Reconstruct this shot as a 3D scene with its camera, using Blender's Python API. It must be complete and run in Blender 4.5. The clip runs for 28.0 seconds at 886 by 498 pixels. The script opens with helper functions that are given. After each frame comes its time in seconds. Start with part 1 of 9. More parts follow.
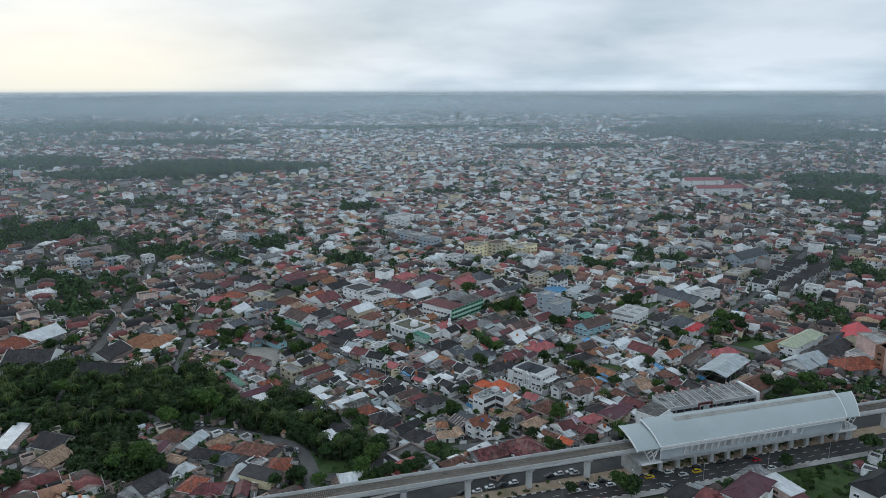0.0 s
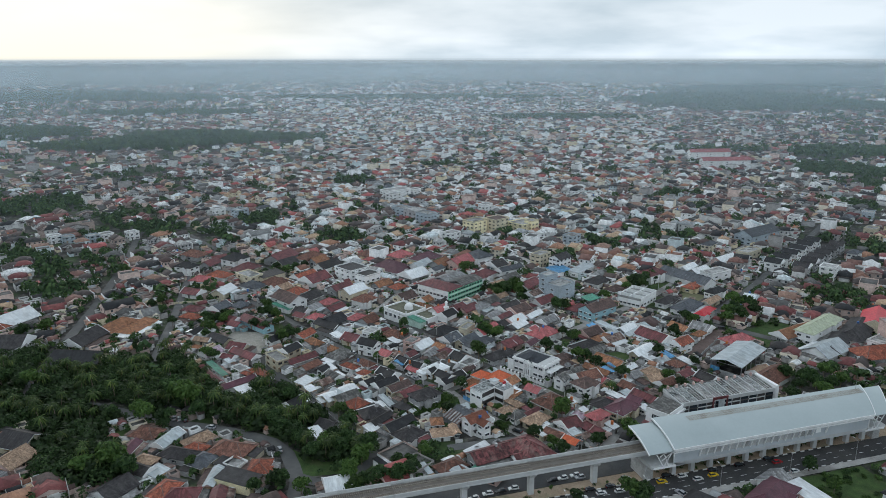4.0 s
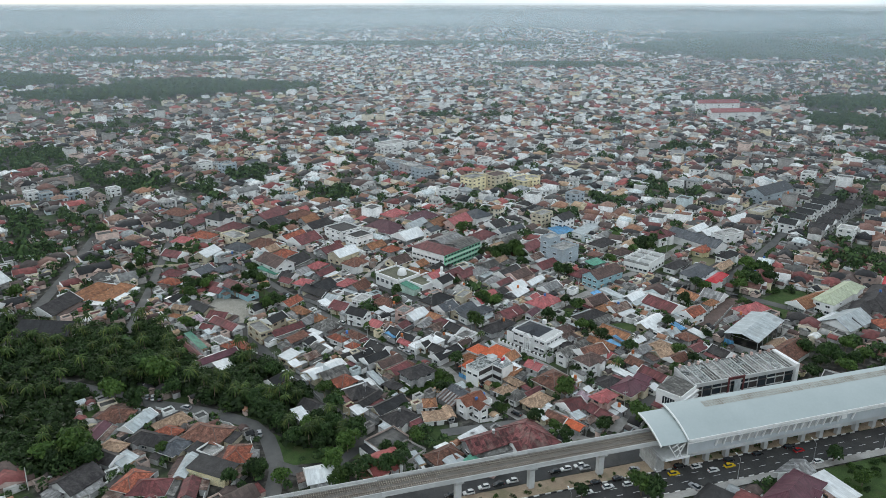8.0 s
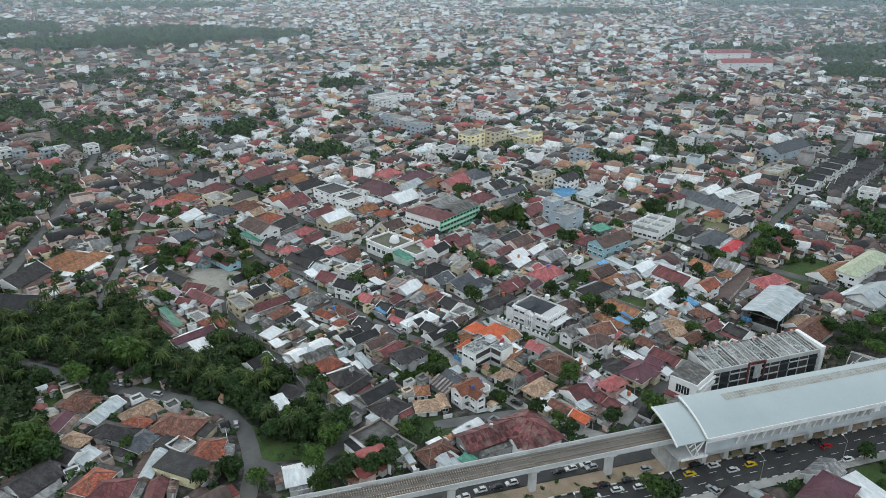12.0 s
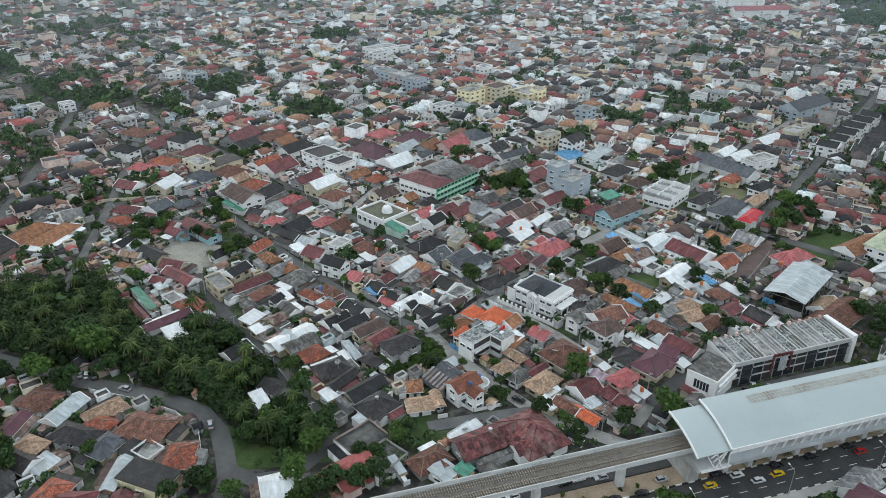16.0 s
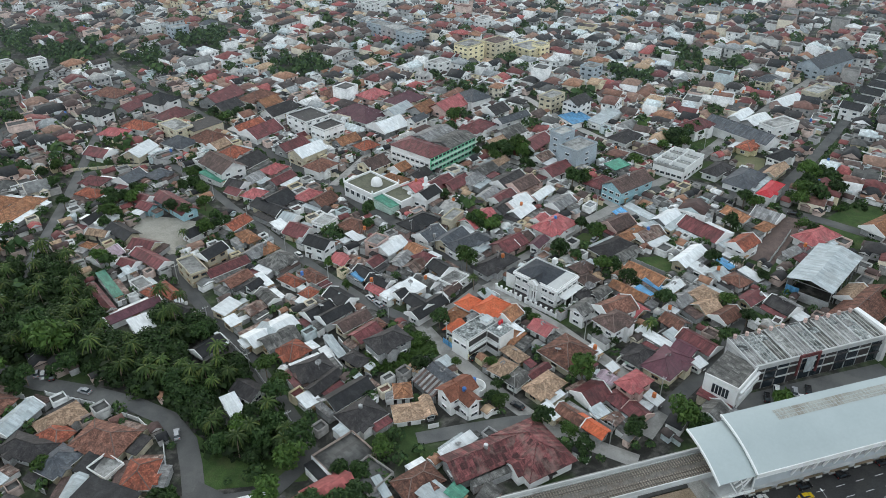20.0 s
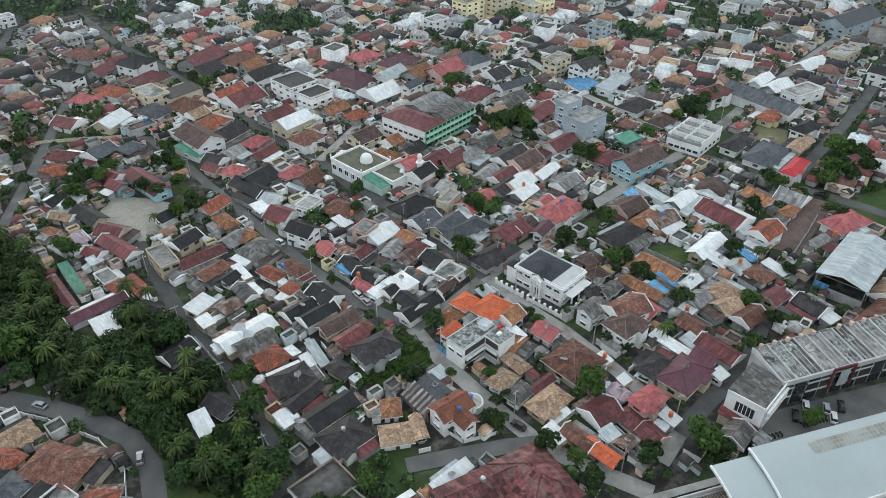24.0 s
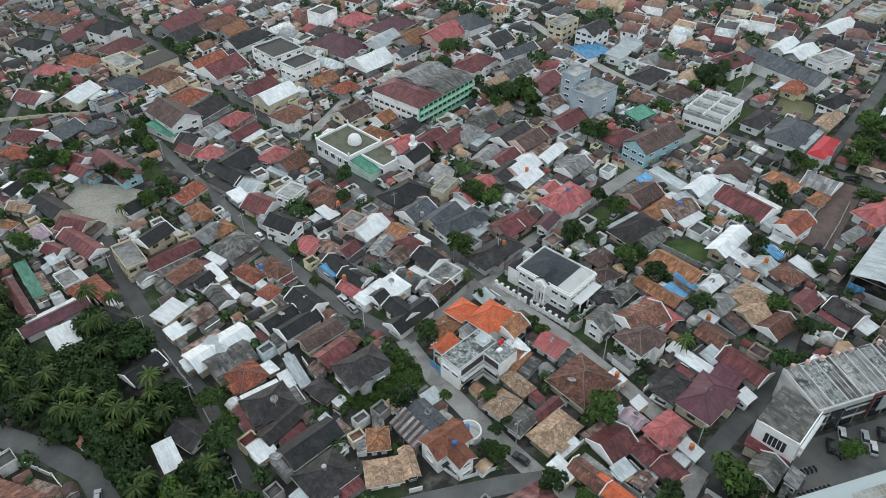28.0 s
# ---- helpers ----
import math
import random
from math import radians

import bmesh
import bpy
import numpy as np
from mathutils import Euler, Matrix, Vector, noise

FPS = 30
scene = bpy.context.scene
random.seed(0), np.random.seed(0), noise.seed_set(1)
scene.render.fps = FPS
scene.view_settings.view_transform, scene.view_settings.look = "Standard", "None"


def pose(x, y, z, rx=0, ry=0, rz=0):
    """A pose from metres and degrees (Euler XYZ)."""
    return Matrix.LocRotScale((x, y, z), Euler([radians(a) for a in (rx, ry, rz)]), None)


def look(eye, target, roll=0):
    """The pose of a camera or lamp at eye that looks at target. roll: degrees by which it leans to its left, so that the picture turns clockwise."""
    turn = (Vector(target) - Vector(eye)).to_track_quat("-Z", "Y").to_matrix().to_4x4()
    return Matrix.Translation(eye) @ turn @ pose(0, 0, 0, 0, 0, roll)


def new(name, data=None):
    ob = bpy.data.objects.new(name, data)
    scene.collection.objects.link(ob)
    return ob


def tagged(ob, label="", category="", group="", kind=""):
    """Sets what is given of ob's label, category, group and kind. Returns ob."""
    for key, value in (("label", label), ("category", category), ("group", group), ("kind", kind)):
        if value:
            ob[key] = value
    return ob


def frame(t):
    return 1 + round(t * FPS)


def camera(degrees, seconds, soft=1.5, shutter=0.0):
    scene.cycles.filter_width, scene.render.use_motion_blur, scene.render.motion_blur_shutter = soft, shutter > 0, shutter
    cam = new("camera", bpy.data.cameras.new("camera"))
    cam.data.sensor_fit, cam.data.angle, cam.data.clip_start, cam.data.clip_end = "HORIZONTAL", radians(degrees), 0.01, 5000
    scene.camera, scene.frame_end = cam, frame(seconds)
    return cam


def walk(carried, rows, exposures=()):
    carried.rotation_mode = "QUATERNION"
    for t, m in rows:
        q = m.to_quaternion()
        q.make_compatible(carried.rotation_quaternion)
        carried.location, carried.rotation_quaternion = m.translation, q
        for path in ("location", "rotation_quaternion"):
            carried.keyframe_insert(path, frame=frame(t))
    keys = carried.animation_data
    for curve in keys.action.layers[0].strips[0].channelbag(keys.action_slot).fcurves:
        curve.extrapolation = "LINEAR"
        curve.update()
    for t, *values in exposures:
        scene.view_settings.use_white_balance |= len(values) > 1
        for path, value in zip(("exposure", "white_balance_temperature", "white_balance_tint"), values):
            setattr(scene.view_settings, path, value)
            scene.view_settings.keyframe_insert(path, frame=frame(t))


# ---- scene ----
cam = camera(62.985, 28.0, soft=0.5)
PATH = [
    (0, (-0.000, -289.727, 150.000), (-0.000, -192.161, 128.073), -0.144),
    (1, (0.390, -282.978, 149.666), (0.446, -185.412, 127.738), -0.105),
    (2, (0.820, -276.227, 149.660), (0.857, -178.718, 127.477), -0.131),
    (3, (1.360, -269.517, 149.407), (1.399, -172.433, 125.433), -0.082),
    (6, (3.135, -248.669, 148.830), (3.200, -153.033, 119.610), -0.090),
    (8, (4.131, -234.704, 148.501), (4.259, -140.164, 115.911), 0.050),
    (10, (5.206, -220.570, 147.898), (5.386, -127.203, 112.084), 0.075),
    (12, (6.218, -206.458, 147.169), (6.433, -114.373, 108.180), 0.100),
    (15, (7.676, -185.504, 146.341), (7.830, -95.558, 102.640), 0.038),
    (17, (9.024, -171.384, 145.922), (9.134, -83.036, 99.076), -0.093),
    (19, (10.343, -157.579, 145.318), (10.457, -70.913, 95.428), -0.062),
    (21, (11.340, -143.675, 144.665), (11.462, -58.786, 91.809), -0.030),
    (24, (12.777, -123.110, 143.886), (12.881, -41.058, 86.725), -0.018),
    (25, (13.419, -116.456, 143.588), (13.438, -35.391, 85.034), -0.109),
    (26, (14.002, -109.633, 143.238), (13.960, -29.589, 83.295), -0.216),
    (28, (14.678, -96.211, 141.953), (14.660, -18.114, 79.496), -0.256),
]
EXPOSURES = [(0, -0.43, 6180, 10), (2, -0.41, 6180, 10), (4, -0.23, 6350, 10), (6, 0.01, 6590, 10), (9, 0.16, 6670, 10), (14, 0.25, 6630, 10), (21, 0.25, 6650, 10), (28, 0.22, 6720, 10)]
walk(cam, [(t, look(eye, target, roll)) for t, eye, target, roll in PATH], EXPOSURES)

# ---- daylight: an overcast late afternoon, the sun low behind cloud to the north-west ----
SUN_AZ, SUN_EL = radians(-27), radians(20)
world = bpy.data.worlds.new("overcast_sky")
world.use_nodes = True
scene.world = world
wn, wl = world.node_tree.nodes, world.node_tree.links
wn.clear()
w_out, w_bg = wn.new("ShaderNodeOutputWorld"), wn.new("ShaderNodeBackground")
sky = wn.new("ShaderNodeTexSky")
sky.sky_type, sky.sun_disc = "NISHITA", False
sky.sun_elevation, sky.sun_rotation = SUN_EL, SUN_AZ
sky.air_density, sky.dust_density = 1.2, 3.0
w_co = wn.new("ShaderNodeTexCoord")
w_sep = wn.new("ShaderNodeSeparateXYZ")
wl.new(w_co.outputs["Generated"], w_sep.inputs[0])


def w_math(op, a, b=None):
    n = wn.new("ShaderNodeMath")
    n.operation = op
    for i, v in enumerate((a, b)):
        if v is None:
            continue
        if isinstance(v, (int, float)):
            n.inputs[i].default_value = v
        else:
            wl.new(v, n.inputs[i])
    return n.outputs[0]


w_h = w_math("ADD", w_math("MAXIMUM", w_sep.outputs[2], 0.0), 0.20)
w_vec = wn.new("ShaderNodeCombineXYZ")
wl.new(w_math("DIVIDE", w_sep.outputs[0], w_h), w_vec.inputs[0])
wl.new(w_math("DIVIDE", w_sep.outputs[1], w_h), w_vec.inputs[1])
w_noise = wn.new("ShaderNodeTexNoise")
w_noise.inputs["Scale"].default_value, w_noise.inputs["Detail"].default_value = 0.85, 7
w_noise.inputs["Roughness"].default_value = 0.5
wl.new(w_vec.outputs[0], w_noise.inputs["Vector"])
w_ramp = wn.new("ShaderNodeValToRGB")
wl.new(w_noise.outputs["Fac"], w_ramp.inputs[0])
e = w_ramp.color_ramp.elements
e[0].position, e[0].color = 0.38, (0.54, 0.63, 0.68, 1)
e[1].position, e[1].color = 0.60, (0.80, 0.86, 0.885, 1)
w_gain = wn.new("ShaderNodeMix")
w_gain.data_type, w_gain.blend_type = "RGBA", "MULTIPLY"
w_gain.inputs[0].default_value = 1.0
w_gain.clamp_result = False
wl.new(w_ramp.outputs[0], w_gain.inputs[6])
w_gain.inputs[7].default_value = (16.2, 16.7, 17.4, 1)
# cloud thins and brightens towards the horizon
w_low = w_math("ADD", w_math("MULTIPLY", w_math("POWER", 2.718, w_math("MULTIPLY", w_math("MAXIMUM", w_sep.outputs[2], 0.0), -30.0)), 0.12), 0.76)
w_grad = wn.new("ShaderNodeVectorMath")
w_grad.operation = "SCALE"
wl.new(w_gain.outputs[2], w_grad.inputs[0])
wl.new(w_low, w_grad.inputs["Scale"])
# warm glow where the sun stands behind the cloud
w_dot = w_math("ADD", w_math("MULTIPLY", w_sep.outputs[0], math.sin(SUN_AZ)), w_math("MULTIPLY", w_sep.outputs[1], math.cos(SUN_AZ)))
w_sun = w_math("MULTIPLY", w_math("POWER", w_math("MAXIMUM", w_dot, 0.0), 26.0), w_math("POWER", 2.718, w_math("MULTIPLY", w_math("POWER", w_math("MAXIMUM", w_sep.outputs[2], 0.0), 2.0), -150.0)))
w_warm = wn.new("ShaderNodeMix")
w_warm.data_type = "RGBA"
w_warm.clamp_result = False
wl.new(w_sun, w_warm.inputs[0])
wl.new(w_grad.outputs[0], w_warm.inputs[6])
w_warm.inputs[7].default_value = (12.6, 12.5, 10.9, 1)
w_mix = wn.new("ShaderNodeMix")
w_mix.data_type = "RGBA"
w_mix.inputs[0].default_value = 0.93
wl.new(sky.outputs[0], w_mix.inputs[6])
wl.new(w_warm.outputs[2], w_mix.inputs[7])
wl.new(w_mix.outputs[2], w_bg.inputs[0])
w_bg.inputs[1].default_value = 0.1
wl.new(w_bg.outputs[0], w_out.inputs[0])

sun = new("sun", bpy.data.lights.new("sun", "SUN"))
sun.data.energy, sun.data.angle, sun.data.color = 0.6, radians(16), (1.0, 0.95, 0.88)
sun.matrix_world = look((900 * math.sin(SUN_AZ), 900 * math.cos(SUN_AZ), 900 * math.tan(SUN_EL)), (0, 0, 0))

# ---- materials ----
MATS = {}


def nodes_of(name):
    m = bpy.data.materials.new(name)
    m.use_nodes = True
    m.node_tree.nodes.clear()
    return m, m.node_tree.nodes, m.node_tree.links


def ramp_of(n, l, fac, stops, constant=False):
    r = n.new("ShaderNodeValToRGB")
    r.color_ramp.interpolation = "CONSTANT" if constant else "LINEAR"
    while len(r.color_ramp.elements) < len(stops):
        r.color_ramp.elements.new(0.5)
    for el, (p, c) in zip(r.color_ramp.elements, stops):
        el.position, el.color = p, (*c, 1)
    l.new(fac, r.inputs[0])
    return r.outputs[0]


def mix_of(n, l, fac, a, b, blend="MIX"):
    m = n.new("ShaderNodeMix")
    m.data_type, m.blend_type = "RGBA", blend
    for sock, v in ((m.inputs[0], fac), (m.inputs[6], a), (m.inputs[7], b)):
        if isinstance(v, (int, float)):
            sock.default_value = v
        elif isinstance(v, tuple):
            sock.default_value = (*v, 1)
        else:
            l.new(v, sock)
    return m.outputs[2]


def noise_of(n, l, vec, scale, detail=3.0, rough=0.55):
    t = n.new("ShaderNodeTexNoise")
    t.inputs["Scale"].default_value, t.inputs["Detail"].default_value = scale, detail
    t.inputs["Roughness"].default_value = rough
    l.new(vec, t.inputs["Vector"])
    return t.outputs["Fac"]


def shade(n, l, color, rough, metal, height=None, bump=0.3, dist=0.05, spec=0.4):
    b, o = n.new("ShaderNodeBsdfPrincipled"), n.new("ShaderNodeOutputMaterial")
    l.new(color, b.inputs["Base Color"])
    if isinstance(rough, (int, float)):
        b.inputs["Roughness"].default_value = rough
    else:
        l.new(rough, b.inputs["Roughness"])
    b.inputs["Metallic"].default_value = metal
    b.inputs["Specular IOR Level"].default_value = spec
    if height is not None:
        k = n.new("ShaderNodeBump")
        k.inputs["Strength"].default_value, k.inputs["Distance"].default_value = bump, dist
        l.new(height, k.inputs["Height"])
        l.new(k.outputs[0], b.inputs["Normal"])
    l.new(b.outputs[0], o.inputs[0])
    return b


def sheet_coords(n, l):
    """Across and down the slope of any face: u runs along the eaves, v up the slope or up the wall, in metres."""
    co = n.new("ShaderNodeTexCoord")
    sn, sp = n.new("ShaderNodeSeparateXYZ"), n.new("ShaderNodeSeparateXYZ")
    l.new(co.outputs["Normal"], sn.inputs[0])
    l.new(co.outputs["Object"], sp.inputs[0])

    def m(op, x, y=None):
        k = n.new("ShaderNodeMath")
        k.operation = op
        for i, v in enumerate((x, y)):
            if isinstance(v, (int, float)):
                k.inputs[i].default_value = v
            elif v is not None:
                l.new(v, k.inputs[i])
        return k.outputs[0]
    side = m("GREATER_THAN", m("ABSOLUTE", sn.outputs[0]), m("ABSOLUTE", sn.outputs[1]))
    back = m("SUBTRACT", 1.0, side)
    x, y, z = sp.outputs
    u = m("ADD", m("MULTIPLY", x, back), m("MULTIPLY", y, side))
    v = m("ADD", m("ADD", m("MULTIPLY", y, back), m("MULTIPLY", x, side)), z)
    return co, u, v, m


def surf(name, c1, c2, dirt=(0.05, 0.045, 0.04), dirt_amount=0.35, scale=0.5, fine=5.0, rough=0.8, metal=0.0,
         bump=0.4, course=0.0, ribs=0.0, vary=0.18, spec=0.35, grain=1.0, sheets=0.0, cells=0.0):
    """Weathered surface: two-tone grain, stains and run-off streaks, single sheets and tiles of differing age, courses or ribs in relief."""
    m, n, l = nodes_of(name)
    oi = n.new("ShaderNodeObjectInfo")
    co, u, v, mt = sheet_coords(n, l)
    off = n.new("ShaderNodeVectorMath")
    off.operation = "MULTIPLY_ADD"
    l.new(oi.outputs["Random"], off.inputs[0])
    off.inputs[1].default_value = (173.0, 91.0, 37.0)
    l.new(co.outputs["Object"], off.inputs[2])
    vec = off.outputs[0]
    g1 = noise_of(n, l, vec, scale, 4)
    g2 = noise_of(n, l, vec, fine, 2, 0.7)
    g3 = noise_of(n, l, vec, scale * 0.45, 5, 0.65)
    col = ramp_of(n, l, g1, [(0.32, c1), (0.68, c2)])
    speck = ramp_of(n, l, g2, [(0.25, (1 - 0.42 * grain,) * 3), (0.75, (1 + 0.3 * grain,) * 3)])
    col = mix_of(n, l, 1.0, col, speck, "MULTIPLY")
    seed = mt("MULTIPLY", oi.outputs["Random"], 50.0)

    def piece(du, dv, tones):
        cv, wn_ = n.new("ShaderNodeCombineXYZ"), n.new("ShaderNodeTexWhiteNoise")
        l.new(mt("FLOOR", mt("DIVIDE", u, du)), cv.inputs[0])
        l.new(mt("FLOOR", mt("DIVIDE", v, dv)), cv.inputs[1])
        l.new(seed, cv.inputs[2])
        l.new(cv.outputs[0], wn_.inputs["Vector"])
        return ramp_of(n, l, wn_.outputs["Value"], tones)
    if sheets:
        # single sheets, and rain streaks down the slope
        tone = piece(0.95, 2.3, [(0.1, (1 - 0.5 * sheets,) * 3), (0.5, (1.0,) * 3), (0.95, (1 + 0.6 * sheets,) * 3)])
        col = mix_of(n, l, 1.0, col, tone, "MULTIPLY")
        sv = n.new("ShaderNodeCombineXYZ")
        l.new(mt("MULTIPLY", u, 2.4), sv.inputs[0])
        l.new(mt("MULTIPLY", v, 0.22), sv.inputs[1])
        l.new(seed, sv.inputs[2])
        streak = noise_of(n, l, sv.outputs[0], 1.0, 3, 0.7)
        col = mix_of(n, l, 1.0, col, ramp_of(n, l, streak, [(0.34, (1 - 0.5 * min(1, sheets * 1.5),) * 3), (0.58, (1.06,) * 3)]), "MULTIPLY")
    if cells:
        tone = piece(0.42, 0.46, [(0.05, (1 - 0.7 * cells,) * 3), (0.5, (1.0,) * 3), (0.95, (1 + 0.9 * cells,) * 3)])
        col = mix_of(n, l, 1.0, col, tone, "MULTIPLY")
    stain = ramp_of(n, l, g3, [(0.50, (0, 0, 0)), (0.62, (dirt_amount,) * 3)])
    col = mix_of(n, l, stain, col, dirt)
    hs = n.new("ShaderNodeHueSaturation")
    mr = n.new("ShaderNodeMapRange")
    mr.inputs["To Min"].default_value, mr.inputs["To Max"].default_value = 1 - vary * 1.4, 1 + vary
    l.new(oi.outputs["Random"], mr.inputs[0])
    l.new(mr.outputs[0], hs.inputs["Value"])
    l.new(col, hs.inputs["Color"])
    height = g2
    if course:
        height = mt("FRACT", mt("DIVIDE", v, course * 1.6))
    if ribs:
        height = mt("PINGPONG", u, ribs)
    shade(n, l, hs.outputs[0], rough, metal, height, bump, 0.06, spec)
    MATS[name] = m
    return m


# roofs
surf("tile_orange", (0.27, 0.115, 0.06), (0.38, 0.19, 0.105), dirt=(0.10, 0.06, 0.048), dirt_amount=0.55, scale=0.9, fine=3.2, course=0.22, sheets=0.3, grain=0.6, cells=0.35)
surf("tile_tan", (0.33, 0.215, 0.145), (0.46, 0.325, 0.23), dirt=(0.13, 0.085, 0.06), dirt_amount=0.45, scale=1.0, fine=3.0, course=0.22, sheets=0.3, grain=0.6, cells=0.35)
surf("tile_brown", (0.144, 0.065, 0.048), (0.231, 0.112, 0.081), dirt=(0.055, 0.036, 0.032), dirt_amount=0.5, scale=0.7, fine=3.5, course=0.22, sheets=0.35, grain=0.8, cells=0.45)
surf("tile_red", (0.275, 0.077, 0.050), (0.385, 0.127, 0.075), dirt=(0.09, 0.05, 0.042), dirt_amount=0.5, scale=0.8, fine=3.0, course=0.22, sheets=0.35, grain=0.8, cells=0.45)
surf("tile_rust", (0.16, 0.058, 0.036), (0.205, 0.082, 0.052), dirt=(0.09, 0.045, 0.034), dirt_amount=0.3, scale=0.5, fine=3.0, course=0.22, sheets=0.2, grain=0.5, cells=0.25)
surf("mansion_slate", (0.036, 0.040, 0.048), (0.055, 0.060, 0.069), dirt=(0.09, 0.09, 0.09), dirt_amount=0.15, scale=0.3, rough=0.8, course=0.2, sheets=0.15, grain=0.3, cells=0.15, spec=0.2)
surf("deck_moss", (0.16, 0.18, 0.18), (0.40, 0.42, 0.42), dirt=(0.035, 0.04, 0.04), dirt_amount=0.85, scale=0.9, fine=3.0, rough=0.95, sheets=0.3, cells=0.5)
surf("tile_bright", (0.56, 0.115, 0.05), (0.64, 0.165, 0.078), dirt=(0.28, 0.11, 0.065), dirt_amount=0.3, scale=0.6, course=0.22, vary=0.08, cells=0.2)
surf("metal_maroon", (0.126, 0.034, 0.038), (0.198, 0.058, 0.060), dirt=(0.055, 0.032, 0.032), dirt_amount=0.35, scale=0.4, rough=0.5, course=0.3, sheets=0.45, cells=0.2)
surf("metal_purple", (0.095, 0.032, 0.048), (0.13, 0.050, 0.066), dirt=(0.16, 0.12, 0.125), dirt_amount=0.15, scale=0.3, rough=0.5, course=0.3, sheets=0.25, grain=0.35, cells=0.12)
surf("metal_rose", (0.36, 0.080, 0.088), (0.46, 0.135, 0.135), dirt=(0.24, 0.13, 0.12), dirt_amount=0.3, scale=0.4, rough=0.5, course=0.3, sheets=0.4, cells=0.12)
surf("metal_red", (0.55, 0.030, 0.045), (0.62, 0.05, 0.06), dirt=(0.4, 0.07, 0.07), dirt_amount=0.2, scale=0.3, rough=0.45, course=0.3, vary=0.05, sheets=0.15)
surf("roof_brown", (0.077, 0.050, 0.045), (0.131, 0.085, 0.075), dirt=(0.045, 0.036, 0.033), dirt_amount=0.45, scale=0.5, rough=0.75, course=0.25, sheets=0.3, cells=0.35)
surf("roof_dark", (0.026, 0.024, 0.026), (0.052, 0.047, 0.048), dirt=(0.10, 0.095, 0.09), dirt_amount=0.25, scale=0.5, rough=0.7, course=0.25, sheets=0.35, cells=0.35)
surf("roof_black", (0.011, 0.012, 0.014), (0.022, 0.022, 0.025), dirt=(0.06, 0.06, 0.06), dirt_amount=0.2, scale=0.5, rough=0.6, course=0.25, sheets=0.35, cells=0.35)
surf("roof_slate", (0.060, 0.067, 0.080), (0.095, 0.104, 0.118), dirt=(0.15, 0.15, 0.15), dirt_amount=0.2, scale=0.4, rough=0.6, course=0.25, sheets=0.3, cells=0.3)
surf("sheet_grey", (0.21, 0.21, 0.215), (0.33, 0.33, 0.33), dirt=(0.10, 0.088, 0.08), dirt_amount=0.5, scale=0.5, rough=0.6, ribs=0.3, sheets=0.55, cells=0.15)
surf("sheet_asbestos", (0.115, 0.112, 0.108), (0.20, 0.195, 0.185), dirt=(0.055, 0.052, 0.049), dirt_amount=0.6, scale=0.5, rough=0.9, ribs=0.25, sheets=0.7, cells=0.2)
surf("sheet_rust", (0.15, 0.082, 0.066), (0.29, 0.23, 0.20), dirt=(0.085, 0.038, 0.028), dirt_amount=0.75, scale=0.6, rough=0.8, ribs=0.3, sheets=0.8, cells=0.2)
surf("sheet_white", (0.64, 0.67, 0.69), (0.76, 0.78, 0.79), dirt=(0.45, 0.45, 0.44), dirt_amount=0.3, scale=0.3, rough=0.45, ribs=0.35, vary=0.10, sheets=0.16, grain=0.2)
surf("sheet_pale", (0.37, 0.42, 0.44), (0.48, 0.52, 0.54), dirt=(0.28, 0.28, 0.27), dirt_amount=0.35, scale=0.35, rough=0.5, ribs=0.35, vary=0.12, sheets=0.25, grain=0.25)
surf("sheet_blue", (0.08, 0.29, 0.55), (0.13, 0.38, 0.64), dirt=(0.16, 0.2, 0.24), dirt_amount=0.3, rough=0.5, ribs=0.3, sheets=0.4)
surf("sheet_green", (0.06, 0.24, 0.17), (0.10, 0.31, 0.22), dirt=(0.08, 0.13, 0.105), dirt_amount=0.3, rough=0.6, ribs=0.3, sheets=0.4)
surf("sheet_lilac", (0.37, 0.27, 0.33), (0.47, 0.37, 0.42), dirt=(0.2, 0.14, 0.14), dirt_amount=0.4, rough=0.6, ribs=0.3, sheets=0.45)
surf("metal_patched", (0.098, 0.030, 0.032), (0.172, 0.053, 0.053), dirt=(0.30, 0.22, 0.19), dirt_amount=0.35, scale=0.5, rough=0.6, course=0.3, sheets=0.95, cells=0.25)
surf("roof_sage", (0.42, 0.47, 0.33), (0.50, 0.54, 0.40), dirt=(0.3, 0.32, 0.25), dirt_amount=0.3, rough=0.6, course=0.25, sheets=0.2)
surf("flat_concrete", (0.24, 0.24, 0.235), (0.42, 0.42, 0.41), dirt=(0.07, 0.068, 0.065), dirt_amount=0.8, scale=0.35, fine=2.5, rough=0.95)
surf("flat_olive", (0.13, 0.135, 0.095), (0.18, 0.18, 0.135), dirt=(0.06, 0.06, 0.052), dirt_amount=0.5, scale=0.4, rough=0.95)
surf("ridge_pale", (0.15, 0.105, 0.092), (0.23, 0.17, 0.15), rough=0.9)
